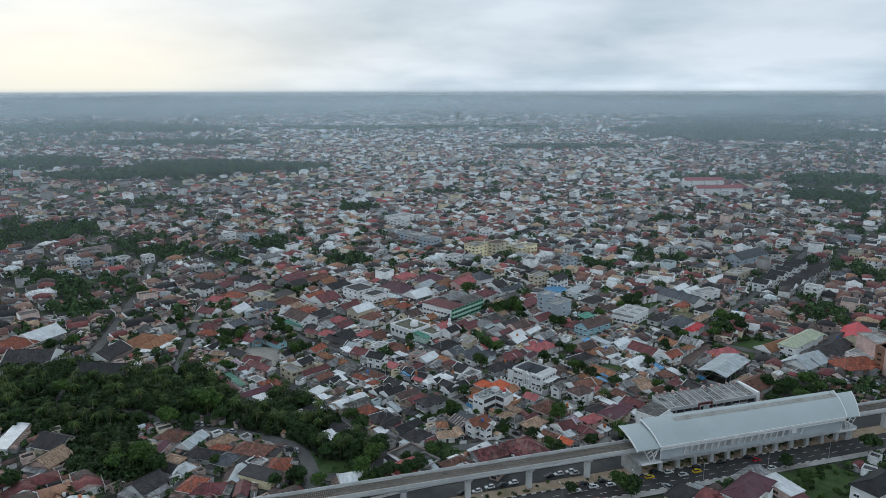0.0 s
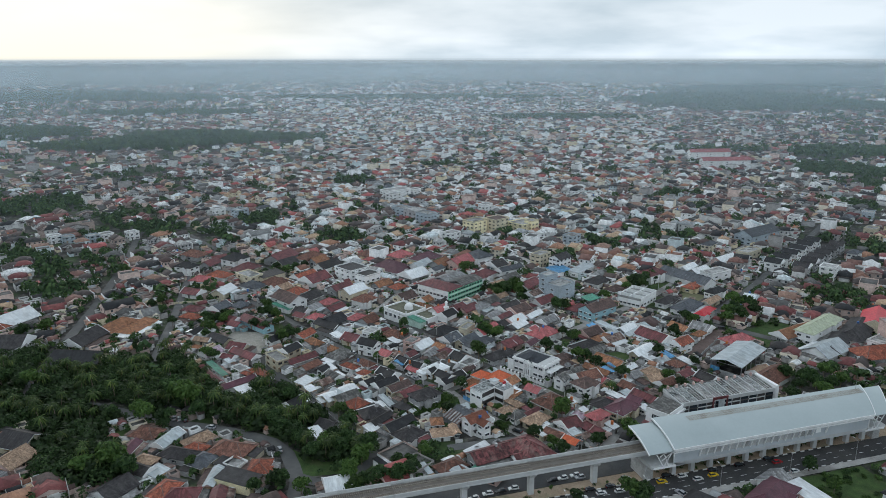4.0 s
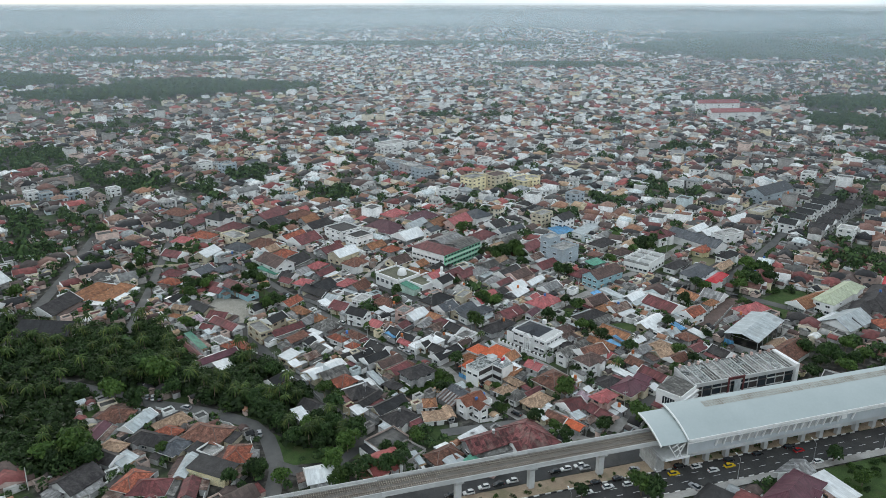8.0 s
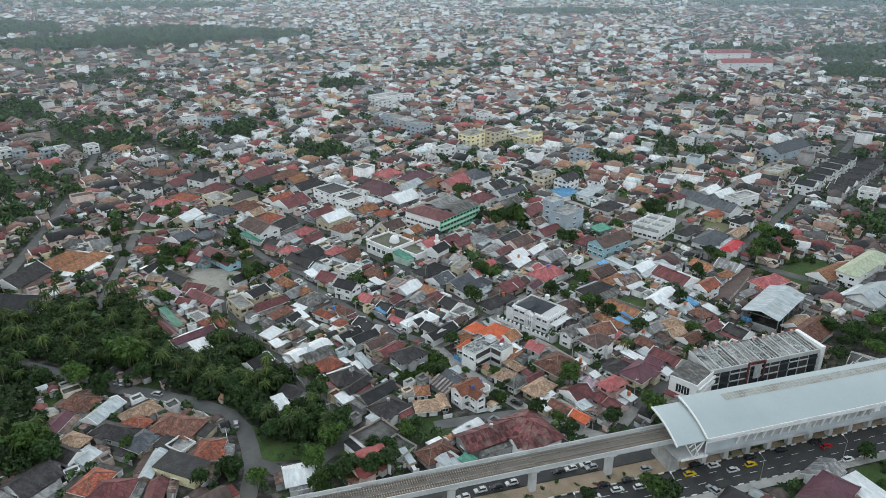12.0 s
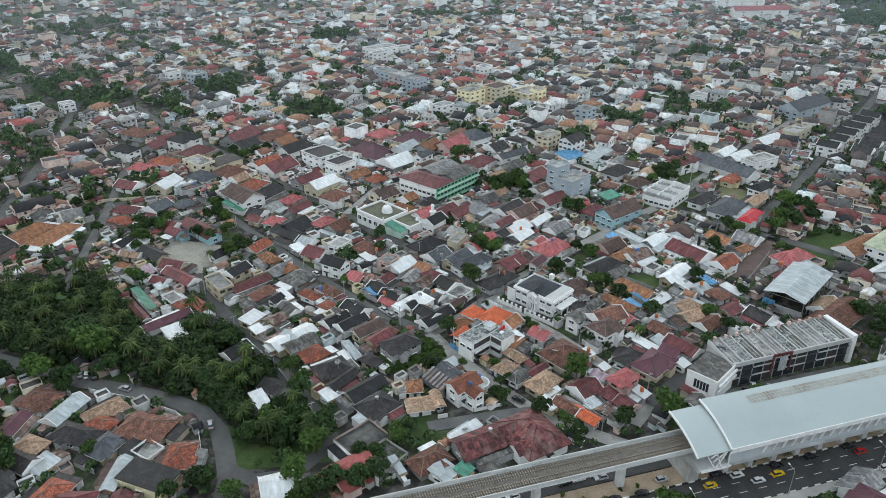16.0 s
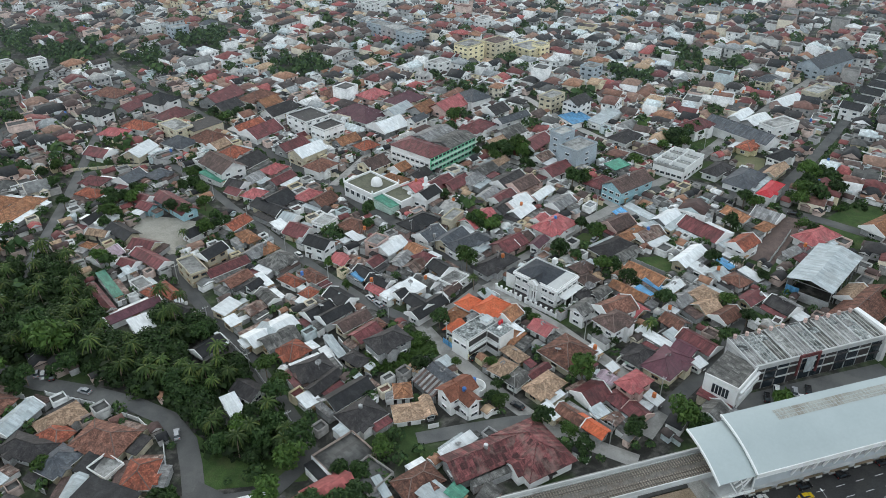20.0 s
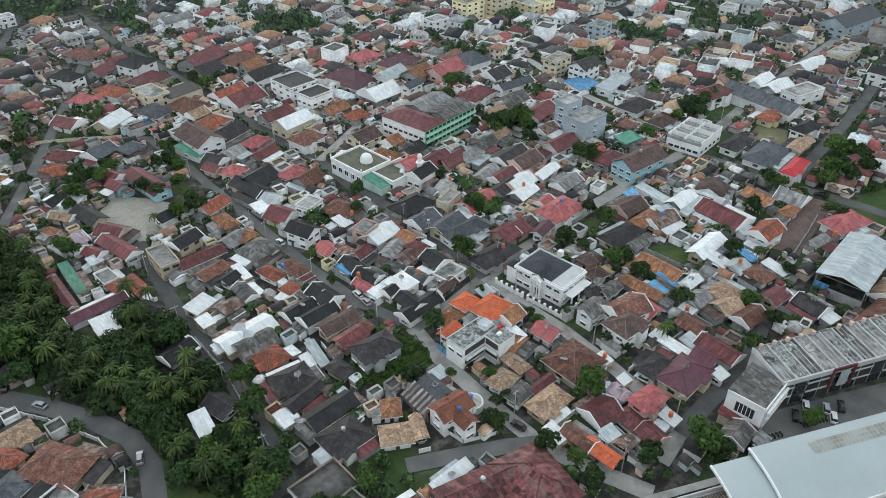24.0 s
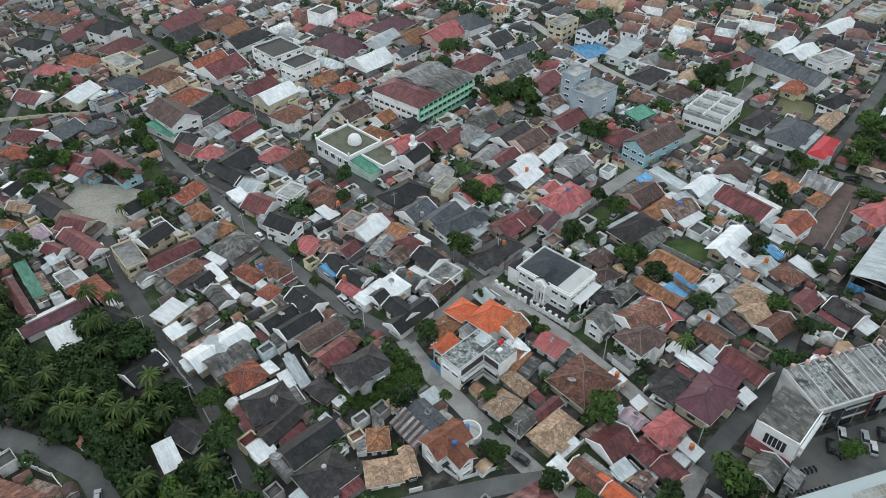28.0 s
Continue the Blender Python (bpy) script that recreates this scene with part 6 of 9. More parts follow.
patch("lawn", "rough grass beside the main road", [rail_at(132, -19), rail_at(160, -19), rail_at(158, -46), rail_at(130, -44)], 0.09, "grass_green")
patch("forecourt", "paved forecourt before the shophouses", [rail_at(98, 11), rail_at(160, 11), rail_at(160, 27), rail_at(100, 27)], 0.24, "lane_asphalt")
patch("lawn", "grassy bank of the empty lot", [(135, 150), (150, 160), (142, 175), (126, 162)], 0.07, "grass_green")
claim(0, 27, 18, 12, 0.7)
claim(90, 78, 14, 12, 0.7)
claim(180, 110, 36, 20, 0.7)
claim(138, 162, 22, 16, 0.7)
claim(*rail_at(130, 19), 62, 16, VA)
claim(*rail_at(145, -32), 30, 26, VA)
GROVE = [(-230, 88), (-200, 94), (-150, 80), (-148, 100), (-129, 80), (-106, 50), (-87, 45), (-86, 63), (-71, 56), (-56, 35), (-47, 17), (-35, 5), (-27, -6), (-21, -16), (-24, -21), (-32, -14), (-38, -16), (-47, -13), (-54, -12), (-59, -5), (-64, 3), (-69, 10), (-86, 15), (-97, 21), (-115, 29), (-140, 32), (-150, 36), (-215, 58)]
PALM_BELT = [(-243, 75), (-226, 76), (-173, 67), (-126, 62), (-115, 31), (-133, 25), (-140, 20), (-139, 4), (-144, -5), (-159, 2), (-172, 12), (-189, 13), (-203, 13)]
TREE_BELT = [(-172, 12), (-143, 15), (-132, 2), (-123, -5), (-113, -27), (-132, -30), (-150, -24)]


def inside(px, py, poly):
    c = False
    for (x0, y0), (x1, y1) in zip(poly, poly[1:] + poly[:1]):
        if (y0 > py) != (y1 > py) and px < (x1 - x0) * (py - y0) / (y1 - y0) + x0:
            c = not c
    return c


# ---- houses of the near quarters ----
house(-0.6, 7.3, 5.6, 6.7, 8, 3.0, "hip", "tile_orange", "wall_white")
house(1.2, -1.3, 8.6, 7.2, 11, 2.7, "hip", "tile_tan", "wall_white")
# the corner house under bright orange hips, with its patched wings
house(19.8, 48.6, 7.8, 6.6, 48, 4.9, "hip", "tile_bright", "wall_white", label="low wing under a bright orange hipped tile roof")
house(27.3, 45.9, 11.0, 8.6, 48, 5.0, "hip", "tile_bright", "wall_white", rise=2.9, label="house under a broad bright orange hipped tile roof")
house(33.0, 43.0, 7.4, 7.0, 48, 4.2, "gable", "tile_orange", "wall_white", coping=True)
house(15.0, 43.6, 8.3, 6.4, 47, 3.2, "hip", "tile_orange", "wall_grey")
house(14.9, 37.3, 7.4, 5.0, 55, 3.0, "gable", "tile_bright", "wall_white", coping=False)
house(26.3, 55.6, 5.2, 4.6, 42, 3.0, "shed", "sheet_pale", "wall_grey")
house(21.2, 41.6, 4.6, 3.2, 43, 3.5, "shed", "sheet_grey", "wall_white")
house(34.3, 34.4, 4.8, 4.4, 46, 3.6, "shed", "sheet_white", "wall_cream")
# the house with a striped awning roof and a brown cross-gabled roof
house(15.0, 5.0, 10.4, 7.4, 38, 5.9, "gable", "tile_rust", "wall_white", coping=False, label="two-storey white house with brown cross-gabled tile roof")
house(17.0, 2.6, 10.2, 5.2, -52, 5.7, "gable", "tile_rust", "wall_white", rise=1.7, coping=False, label="projecting gabled wing of brown tile")
house(11.0, 12.4, 9.4, 5.2, -50, 5.0, "gable", "roof_slate", "wall_grey", coping=False)
house(11.7, 19.2, 4.8, 4.0, 40, 3.2, "shed", "sheet_pale", "wall_cream")
# long white house with a cross gable over its middle
house(-45.6, 39.6, 18.0, 9.0, 45, 3.7, "gable", "sheet_white", "wall_cream", rise=1.6, coping=False)
house(-45.4, 38.6, 9.4, 5.6, 135, 3.8, "gable", "sheet_pale", "wall_white", rise=1.9, coping=False, label="pale cross gable of the long white house")
house(-52.4, 34.5, 4.0, 4.4, 45, 2.8, "shed", "sheet_white", "wall_grey")
# black-roofed corner house with white copings
house(5.8, 47.8, 15.0, 6.6, 47, 3.5, "gable", "roof_black", "wall_white", coping=True)
house(2.9, 49.7, 9.6, 6.4, 133, 3.8, "gable", "roof_black", "wall_white", coping=True)
house(-0.2, 59.6, 8.6, 8.2, 47, 3.7, "shed", "sheet_white", "wall_white", rise=0.4)
house(-7.0, 56.0, 6.4, 5.0, 47, 3.4, "shed", "sheet_white", "wall_white", rise=0.4)
house(-3.6, 55.4, 5.0, 4.8, 47, 3.9, "gable", "roof_black", "wall_white", coping=True)
# black-roofed house of three joined gables
house(-31.1, 48.6, 10.8, 6.6, 46, 4.0, "gable", "roof_black", "wall_white", coping=True)
house(-25.0, 46.0, 12.4, 6.2, 45, 4.1, "gable", "roof_black", "wall_white", coping=True)
house(-24.2, 54.4, 10.6, 7.6, 137, 4.6, "gable", "roof_black", "wall_white", coping=True)
house(-18.7, 41.8, 12.3, 6.8, 43, 3.4, "gable", "roof_brown", "wall_cream", coping=False)
house(29.0, 17.3, 8.0, 6.4, 50, 3.0, "hip", "tile_tan", "wall_white")
house(33.3, 12.4, 8.2, 5.6, 47, 3.2, "hip", "sheet_asbestos", "wall_white")
house(6.8, 1.0, 3.7, 8.5, 16, 2.7, "gable", "tile_tan", "wall_grey")
house(-6.0, 28.0, 13.1, 9.3, 38, 5.5, "hip", "roof_dark", "wall_grey")
house(-13.9, 34.8, 9.9, 6.9, 48, 3.4, "gable", "metal_maroon", "wall_cream")
house(-10.3, 40.0, 4.7, 5.4, 42, 2.9, "hip", "tile_brown", "wall_grey")
house(-23.0, 29.5, 3.2, 11.3, 33, 2.7, "shed", "sheet_pale", "wall_grey")
house(-28.5, 19.6, 12.0, 9.9, 35, 3.0, "hip", "roof_dark", "wall_white")
house(-24.1, 12.9, 12.4, 5.4, 52, 2.9, "gable", "roof_dark", "wall_grey")
house(-27.5, 5.8, 5.4, 5.6, 43, 2.9, "shed", "sheet_white", "wall_white")
house(-16.3, 6.9, 14.5, 7.6, 44, 3.2, "gable", "roof_black", "wall_cream")
house(-11.6, -2.3, 11.8, 9.9, 43, 3.5, "hip", "roof_dark", "wall_white")
house(-15.6, 22.7, 5.7, 8.1, 51, 2.9, "hip", "roof_dark", "wall_cream")
house(-13.5, 13.3, 2.8, 3.0, 53, 2.7, "shed", "sheet_pale", "wall_white")
house(33.1, 24.0, 5.0, 8.7, 40, 2.9, "hip", "tile_tan", "wall_grey")
house(39.5, 15.7, 9.0, 3.5, 42, 2.9, "gable", "metal_maroon", "wall_cream")
house(40.6, 9.3, 12.0, 7.7, 42, 3.0, "hip", "tile_tan", "wall_cream")
house(41.0, -1.2, 4.3, 6.1, 42, 2.7, "shed", "sheet_white", "wall_cream")
house(46.7, -2.5, 5.1, 9.1, 44, 2.9, "gable", "tile_brown", "wall_cream")
house(51.5, -7.1, 5.0, 9.9, 44, 2.9, "gable", "tile_bright", "wall_grey")
house(32.7, 32.7, 8.9, 6.7, 52, 2.9, "hip", "tile_orange", "wall_white")
house(43.4, 36.9, 7.0, 8.0, 46, 2.9, "gable", "metal_rose", "wall_white")
house(32.5, 36.1, 7.4, 4.6, 43, 2.7, "shed", "sheet_white", "wall_grey")
house(49.4, 24.3, 13.9, 13.0, 41, 3.4, "hip", "tile_brown", "wall_cream")
house(58.2, 25.7, 3.4, 4.3, 39, 2.7, "shed", "sheet_white", "wall_white")
house(66.0, 36.5, 11.3, 9.4, 39, 6.5, "hip", "roof_brown", "wall_white")
house(74.4, 48.7, 7.7, 11.4, 35, 2.9, "gable", "metal_rose", "wall_cream")
house(71.6, 22.1, 10.5, 7.4, 43, 3.4, "hip", "roof_dark", "wall_mint")
house(78.6, 18.6, 14.4, 10.3, 44, 3.8, "hip", "metal_purple", "wall_cream")
house(86.4, 25.7, 7.1, 7.2, 42, 3.0, "gable", "metal_purple", "wall_grey")
house(91.5, 29.3, 7.4, 12.5, 39, 2.9, "gable", "metal_maroon", "wall_white")
house(78.2, 31.7, 4.4, 12.4, 44, 2.7, "shed", "sheet_white", "wall_grey")
house(84.4, 33.0, 5.6, 4.6, 39, 2.7, "shed", "sheet_pale", "wall_pink")
house(88.7, 19.4, 4.5, 3.7, 37, 2.7, "shed", "sheet_white", "wall_white")
house(66.0, 8.1, 10.1, 6.7, 37, 5.5, "hip", "metal_rose", "wall_pink")
house(60.0, 13.0, 4.7, 5.9, 41, 2.7, "gable", "sheet_lilac", "wall_white")
house(62.0, 17.4, 3.8, 3.0, 40, 2.7, "shed", "sheet_white", "wall_pink")
house(71.0, 3.9, 4.2, 5.0, 43, 2.7, "shed", "sheet_white", "wall_grey")
house(53.7, 6.1, 8.9, 8.7, 35, 2.7, "gable", "metal_maroon", "wall_white")
house(61.1, 3.7, 6.3, 7.7, 33, 2.7, "hip", "metal_maroon", "wall_white")
house(65.1, -1.5, 6.3, 6.5, 34, 2.7, "gable", "metal_maroon", "wall_pink")
house(54.5, -1.3, 4.9, 4.0, 34, 2.7, "shed", "sheet_pale", "wall_white")
house(58.2, -4.2, 4.9, 4.0, 45, 2.7, "gable", "sheet_rust", "wall_white")
house(88.4, 3.6, 4.2, 9.9, 54, 2.7, "shed", "metal_maroon", "wall_cream")
house(86.3, -1.4, 7.7, 7.1, 47, 2.7, "gable", "sheet_asbestos", "wall_grey")
house(91.8, -3.5, 5.1, 3.4, 48, 2.7, "shed", "sheet_grey", "wall_grey")
house(76.3, 87.8, 17.1, 9.9, 37, 3.0, "hip", "roof_dark", "wall_cream")
house(80.7, 83.4, 11.5, 6.0, 41, 2.7, "gable", "sheet_asbestos", "wall_grey")
house(82.0, 106.7, 12.6, 10.0, 38, 2.9, "gable", "roof_brown", "wall_pink")
house(86.3, 98.5, 14.6, 6.4, 42, 2.9, "hip", "tile_orange", "wall_cream")
house(92.3, 98.3, 12.5, 8.1, 35, 2.7, "gable", "sheet_rust", "wall_cream")
house(96.2, 103.5, 6.8, 7.2, 32, 2.7, "shed", "sheet_pale", "wall_grey")
house(85.2, 116.4, 6.2, 3.8, 43, 2.7, "shed", "sheet_blue", "wall_pink")
house(103.2, 111.0, 13.1, 7.2, 43, 3.4, "gable", "sheet_white", "wall_grey")
house(106.5, 106.9, 16.2, 3.2, 46, 2.9, "shed", "sheet_pale", "wall_cream")
house(93.7, 116.7, 5.1, 14.5, 38, 2.7, "shed", "sheet_pale", "wall_white")
house(115.5, 101.1, 11.2, 18.4, 37, 2.9, "gable", "metal_maroon", "wall_white")
house(133.4, 113.6, 8.1, 12.3, 31, 2.9, "gable", "tile_orange", "wall_white")
house(140.4, 103.0, 8.8, 5.3, 40, 3.4, "hip", "tile_orange", "wall_white")
house(145.5, 112.9, 10.6, 10.7, 45, 3.0, "gable", "sheet_grey", "wall_white")
house(125.3, 86.5, 12.3, 8.4, 39, 5.5, "gable", "tile_red", "wall_white")
house(158.0, 95.6, 17.8, 10.0, 28, 3.4, "hip", "metal_rose", "wall_white")
house(103.3, 80.3, 17.1, 7.0, 45, 3.4, "gable", "sheet_white", "wall_cream")
house(105.4, 72.4, 5.6, 7.0, 40, 2.7, "shed", "sheet_white", "wall_white")
house(110.2, 69.4, 7.3, 7.1, 38, 2.7, "gable", "sheet_pale", "wall_white")
house(115.5, 75.8, 3.9, 6.9, 32, 2.7, "shed", "sheet_blue", "wall_grey")
house(84.5, 68.6, 7.6, 15.8, 42, 3.0, "gable", "tile_orange", "wall_cream")
house(85.5, 62.3, 3.6, 7.6, 41, 2.7, "shed", "sheet_blue", "wall_pink")
house(76.2, 57.8, 5.7, 14.7, 43, 2.9, "gable", "tile_orange", "wall_grey")
house(81.2, 57.8, 3.5, 6.2, 39, 2.7, "shed", "sheet_blue", "wall_white")
house(92.4, 61.1, 7.4, 4.8, 42, 2.7, "gable", "sheet_white", "wall_cream")
house(102.5, 55.3, 8.7, 10.1, 37, 3.0, "hip", "tile_tan", "wall_cream")
house(100.2, 48.8, 8.2, 7.4, 27, 2.9, "gable", "tile_tan", "wall_cream")
house(105.1, 43.7, 10.2, 7.1, 36, 2.9, "gable", "tile_brown", "wall_grey")
house(116.1, 64.8, 7.9, 8.4, 33, 3.0, "hip", "tile_brown", "wall_white")
house(116.6, 53.4, 9.1, 6.4, 38, 2.9, "gable", "metal_maroon", "wall_cream")
house(120.5, 54.4, 4.5, 3.1, 34, 2.7, "shed", "sheet_white", "wall_grey")
house(125.9, 48.9, 7.9, 9.6, 34, 2.9, "gable", "roof_dark", "wall_cream")
house(122.5, 68.4, 5.0, 8.7, 36, 2.7, "shed", "sheet_white", "wall_grey")
house(143.9, 83.8, 9.5, 3.9, 35, 2.9, "shed", "sheet_grey", "wall_white")
house(92.1, 52.2, 7.9, 6.7, 41, 2.8, "gable", "sheet_grey", "wall_white")
house(86.8, 40.0, 7.4, 8.2, 37, 2.9, "gable", "tile_brown", "wall_grey")
house(62.6, 65.5, 7.3, 6.7, 33, 3.0, "hip", "roof_brown", "wall_white")
house(65.7, 57.0, 8.4, 5.1, 45, 2.9, "gable", "sheet_asbestos", "wall_white")
house(60.1, 56.0, 7.0, 6.9, 32, 2.9, "hip", "roof_dark", "wall_grey")
house(-11.3, 65.0, 5.6, 9.4, 56, 3.2, "gable", "roof_black", "wall_cream")
house(-16.6, 71.1, 5.7, 10.4, 45, 3.0, "gable", "roof_black", "wall_grey")
house(-19.3, 69.3, 3.2, 6.1, 48, 2.7, "shed", "sheet_blue", "wall_grey")
house(-12.2, 59.9, 4.4, 7.7, 48, 2.9, "gable", "metal_rose", "wall_white")
house(5.0, 63.9, 5.5, 8.8, 51, 3.0, "gable", "sheet_asbestos", "wall_grey")
house(10.5, 72.6, 7.6, 8.9, 42, 3.4, "gable", "roof_black", "wall_grey")
house(15.0, 65.4, 9.0, 7.0, 50, 3.4, "flat", "flat_concrete", "wall_white")
house(13.7, 58.9, 8.6, 4.7, 52, 3.0, "gable", "roof_brown", "wall_grey")
house(0.8, 74.5, 7.7, 6.6, 51, 3.0, "gable", "sheet_rust", "wall_grey")
house(4.0, 80.5, 6.6, 7.7, 47, 3.2, "hip", "metal_maroon", "wall_white")
house(1.0, 86.2, 7.2, 7.7, 49, 3.0, "gable", "tile_orange", "wall_white")
house(-8.9, 88.4, 12.1, 8.9, 52, 3.7, "gable", "sheet_white", "wall_white")
house(-4.2, 79.5, 9.5, 6.3, 64, 3.0, "gable", "sheet_grey", "wall_white")
house(-14.3, 89.7, 7.6, 6.2, 58, 6.0, "flat", "flat_concrete", "wall_pink")
house(-24.5, 107.8, 9.3, 13.1, 57, 3.4, "hip", "tile_brown", "wall_cream")
house(-23.7, 99.7, 5.2, 7.3, 45, 2.7, "shed", "sheet_white", "wall_grey")
house(-26.7, 82.0, 7.4, 7.9, 50, 3.0, "gable", "metal_rose", "wall_cream")
house(-20.2, 79.6, 6.1, 8.9, 50, 2.9, "gable", "sheet_rust", "wall_white")
house(-14.7, 78.7, 7.1, 5.9, 54, 3.0, "gable", "metal_maroon", "wall_white")
house(1.3, 107.7, 15.6, 10.7, 47, 3.5, "hip", "roof_black", "wall_pink")
house(5.8, 97.4, 11.2, 8.9, 49, 3.4, "gable", "roof_slate", "wall_white")
house(14.6, 93.7, 13.6, 8.8, 51, 3.7, "gable", "roof_slate", "wall_cream")
house(20.7, 90.3, 17.8, 8.2, 37, 4.0, "hip", "roof_slate", "wall_white")
house(25.9, 88.6, 8.0, 6.2, 48, 2.9, "shed", "sheet_pale", "wall_white")
house(25.8, 109.7, 15.3, 10.2, 46, 3.4, "gable", "metal_rose", "wall_white")
house(15.2, 109.9, 10.0, 4.9, 58, 5.0, "flat", "flat_concrete", "wall_cream")
house(36.7, 89.8, 13.3, 9.6, 43, 3.4, "gable", "metal_maroon", "wall_pink")
house(41.8, 93.7, 10.0, 6.3, 50, 3.4, "gable", "roof_brown", "wall_cream")
house(48.3, 91.0, 9.3, 5.3, 55, 3.4, "gable", "metal_purple", "wall_white")
house(30.6, 76.1, 17.8, 8.9, 43, 3.2, "hip", "roof_dark", "wall_grey")
house(56.2, 103.8, 17.3, 11.5, 43, 3.9, "hip", "metal_rose", "wall_white")
house(51.1, 110.0, 7.4, 5.1, 52, 3.4, "gable", "metal_rose", "wall_white")
house(43.8, 116.8, 12.2, 7.9, 52, 3.4, "gable", "sheet_white", "wall_grey")
house(36.9, 120.1, 12.6, 8.3, 54, 3.4, "gable", "roof_dark", "wall_grey")
house(62.2, 72.9, 8.7, 6.8, 37, 3.4, "hip", "roof_brown", "wall_pink")
house(-106.0, 131.6, 25.7, 9.0, 138, 3.6, "gable", "metal_maroon", "wall_sky", coping=False, label="long low school building with maroon sheet roof and blue walls")
house(-117.6, 129.5, 8.6, 7.0, 149, 3.2, "gable", "metal_maroon", "wall_sky", coping=False)
house(-88.8, 109.5, 15.9, 7.4, 53, 3.2, "gable", "roof_black", "wall_white", coping=False)
house(-122.0, 136.9, 8.7, 9.9, 61, 3.0, "gable", "metal_maroon", "wall_white")
house(-107.1, 96.4, 9.2, 10.8, 71, 3.0, "gable", "metal_maroon", "wall_cream")
house(-100.8, 85.8, 7.0, 18.8, 53, 3.4, "gable", "metal_maroon", "wall_grey")
house(-119.7, 89.3, 11.3, 8.7, 56, 2.7, "gable", "sheet_lilac", "wall_white")
house(-129.3, 106.5, 5.5, 10.0, 74, 2.9, "gable", "tile_tan", "wall_cream")
house(-129.6, 96.8, 4.3, 5.9, 67, 2.9, "hip", "tile_orange", "wall_white")
house(-119.5, 106.6, 8.0, 15.7, 52, 3.4, "gable", "roof_black", "wall_cream")
house(-130.4, 117.4, 10.3, 6.2, 80, 3.0, "shed", "sheet_white", "wall_white")
house(-137.4, 118.5, 9.8, 6.7, 68, 3.0, "gable", "roof_black", "wall_white")
house(-110.3, 68.9, 3.6, 19.6, 40, 2.7, "shed", "sheet_green", "wall_white")
house(-110.1, 60.7, 3.7, 21.0, 41, 2.9, "gable", "metal_maroon", "wall_white")
house(-95.7, 52.5, 19.2, 5.8, 45, 3.0, "gable", "metal_purple", "wall_white")
house(-99.0, 69.3, 5.3, 8.3, 46, 2.7, "flat", "flat_concrete", "wall_white")
house(-94.2, 63.8, 3.9, 6.1, 57, 2.7, "hip", "tile_red", "wall_grey")
house(-87.7, 64.7, 5.3, 13.4, 47, 3.0, "hip", "tile_red", "wall_cream")
house(-106.6, 78.7, 4.8, 4.6, 48, 2.7, "shed", "sheet_pale", "wall_white")
house(-108.4, 83.1, 5.7, 8.1, 64, 2.9, "gable", "metal_maroon", "wall_white")
house(-78.3, 52.3, 5.6, 10.2, 63, 3.0, "gable", "roof_dark", "wall_cream")
house(-77.3, 86.5, 11.1, 7.4, 58, 6.0, "gable", "roof_black", "wall_cream")
house(-82.2, 77.2, 6.6, 13.8, 39, 5.6, "flat", "flat_concrete", "wall_cream")
house(-70.1, 79.6, 16.9, 6.5, 43, 3.4, "gable", "metal_maroon", "wall_cream")
house(-64.7, 71.9, 11.0, 7.1, 53, 3.0, "gable", "tile_brown", "wall_white")
house(-67.7, 103.3, 6.4, 11.1, 44, 3.0, "hip", "tile_orange", "wall_grey")
house(-58.3, 93.9, 7.8, 7.9, 47, 3.0, "hip", "tile_orange", "wall_white")
house(-75.1, 114.4, 11.8, 8.2, 60, 3.0, "gable", "tile_red", "wall_white")
house(-62.0, 90.9, 9.8, 8.3, 58, 2.9, "gable", "sheet_grey", "wall_grey")
house(-51.6, 84.5, 12.2, 11.2, 54, 3.4, "hip", "sheet_asbestos", "wall_white")
house(-57.8, 68.4, 6.6, 5.3, 57, 2.9, "gable", "roof_black", "wall_white")
house(-54.6, 71.8, 3.3, 9.0, 42, 2.7, "shed", "sheet_white", "wall_white")
house(-44.2, 70.2, 5.7, 10.0, 52, 3.2, "hip", "tile_red", "wall_white")
house(-36.7, 72.1, 6.0, 10.9, 47, 3.4, "hip", "tile_brown", "wall_white")
house(-36.4, 61.7, 6.1, 5.9, 54, 2.9, "hip", "tile_red", "wall_cream")
house(-63.8, 54.6, 8.9, 6.3, 60, 2.7, "shed", "sheet_white", "wall_cream")
house(-59.9, 46.5, 4.7, 5.2, 47, 2.7, "shed", "sheet_white", "wall_cream")
house(-41.9, 34.9, 12.3, 9.9, 41, 3.4, "gable", "sheet_asbestos", "wall_cream")
house(-36.4, 29.4, 9.0, 9.2, 45, 3.0, "hip", "tile_red", "wall_grey")
house(-50.9, 60.6, 5.5, 9.6, 42, 2.9, "gable", "sheet_asbestos", "wall_grey")
house(-54.5, 53.7, 7.4, 6.5, 52, 2.7, "gable", "sheet_rust", "wall_cream")
house(-63.2, 127.5, 9.0, 18.5, 52, 3.4, "gable", "roof_black", "wall_cream")
house(-53.7, 119.1, 7.4, 9.0, 56, 3.2, "gable", "sheet_pale", "wall_white")
house(-47.2, 106.8, 10.4, 10.9, 58, 3.2, "gable", "metal_maroon", "wall_cream")
house(-36.7, 91.4, 8.4, 11.0, 60, 6.0, "gable", "roof_black", "wall_white")
house(-56.3, 113.7, 6.9, 7.4, 44, 2.7, "shed", "sheet_white", "wall_grey")
house(-37.2, 109.5, 8.7, 6.8, 60, 6.0, "flat", "flat_concrete", "wall_white")
house(-152.1, 254.6, 16.3, 15.7, 59, 6.5, "hip", "roof_black", "wall_white")
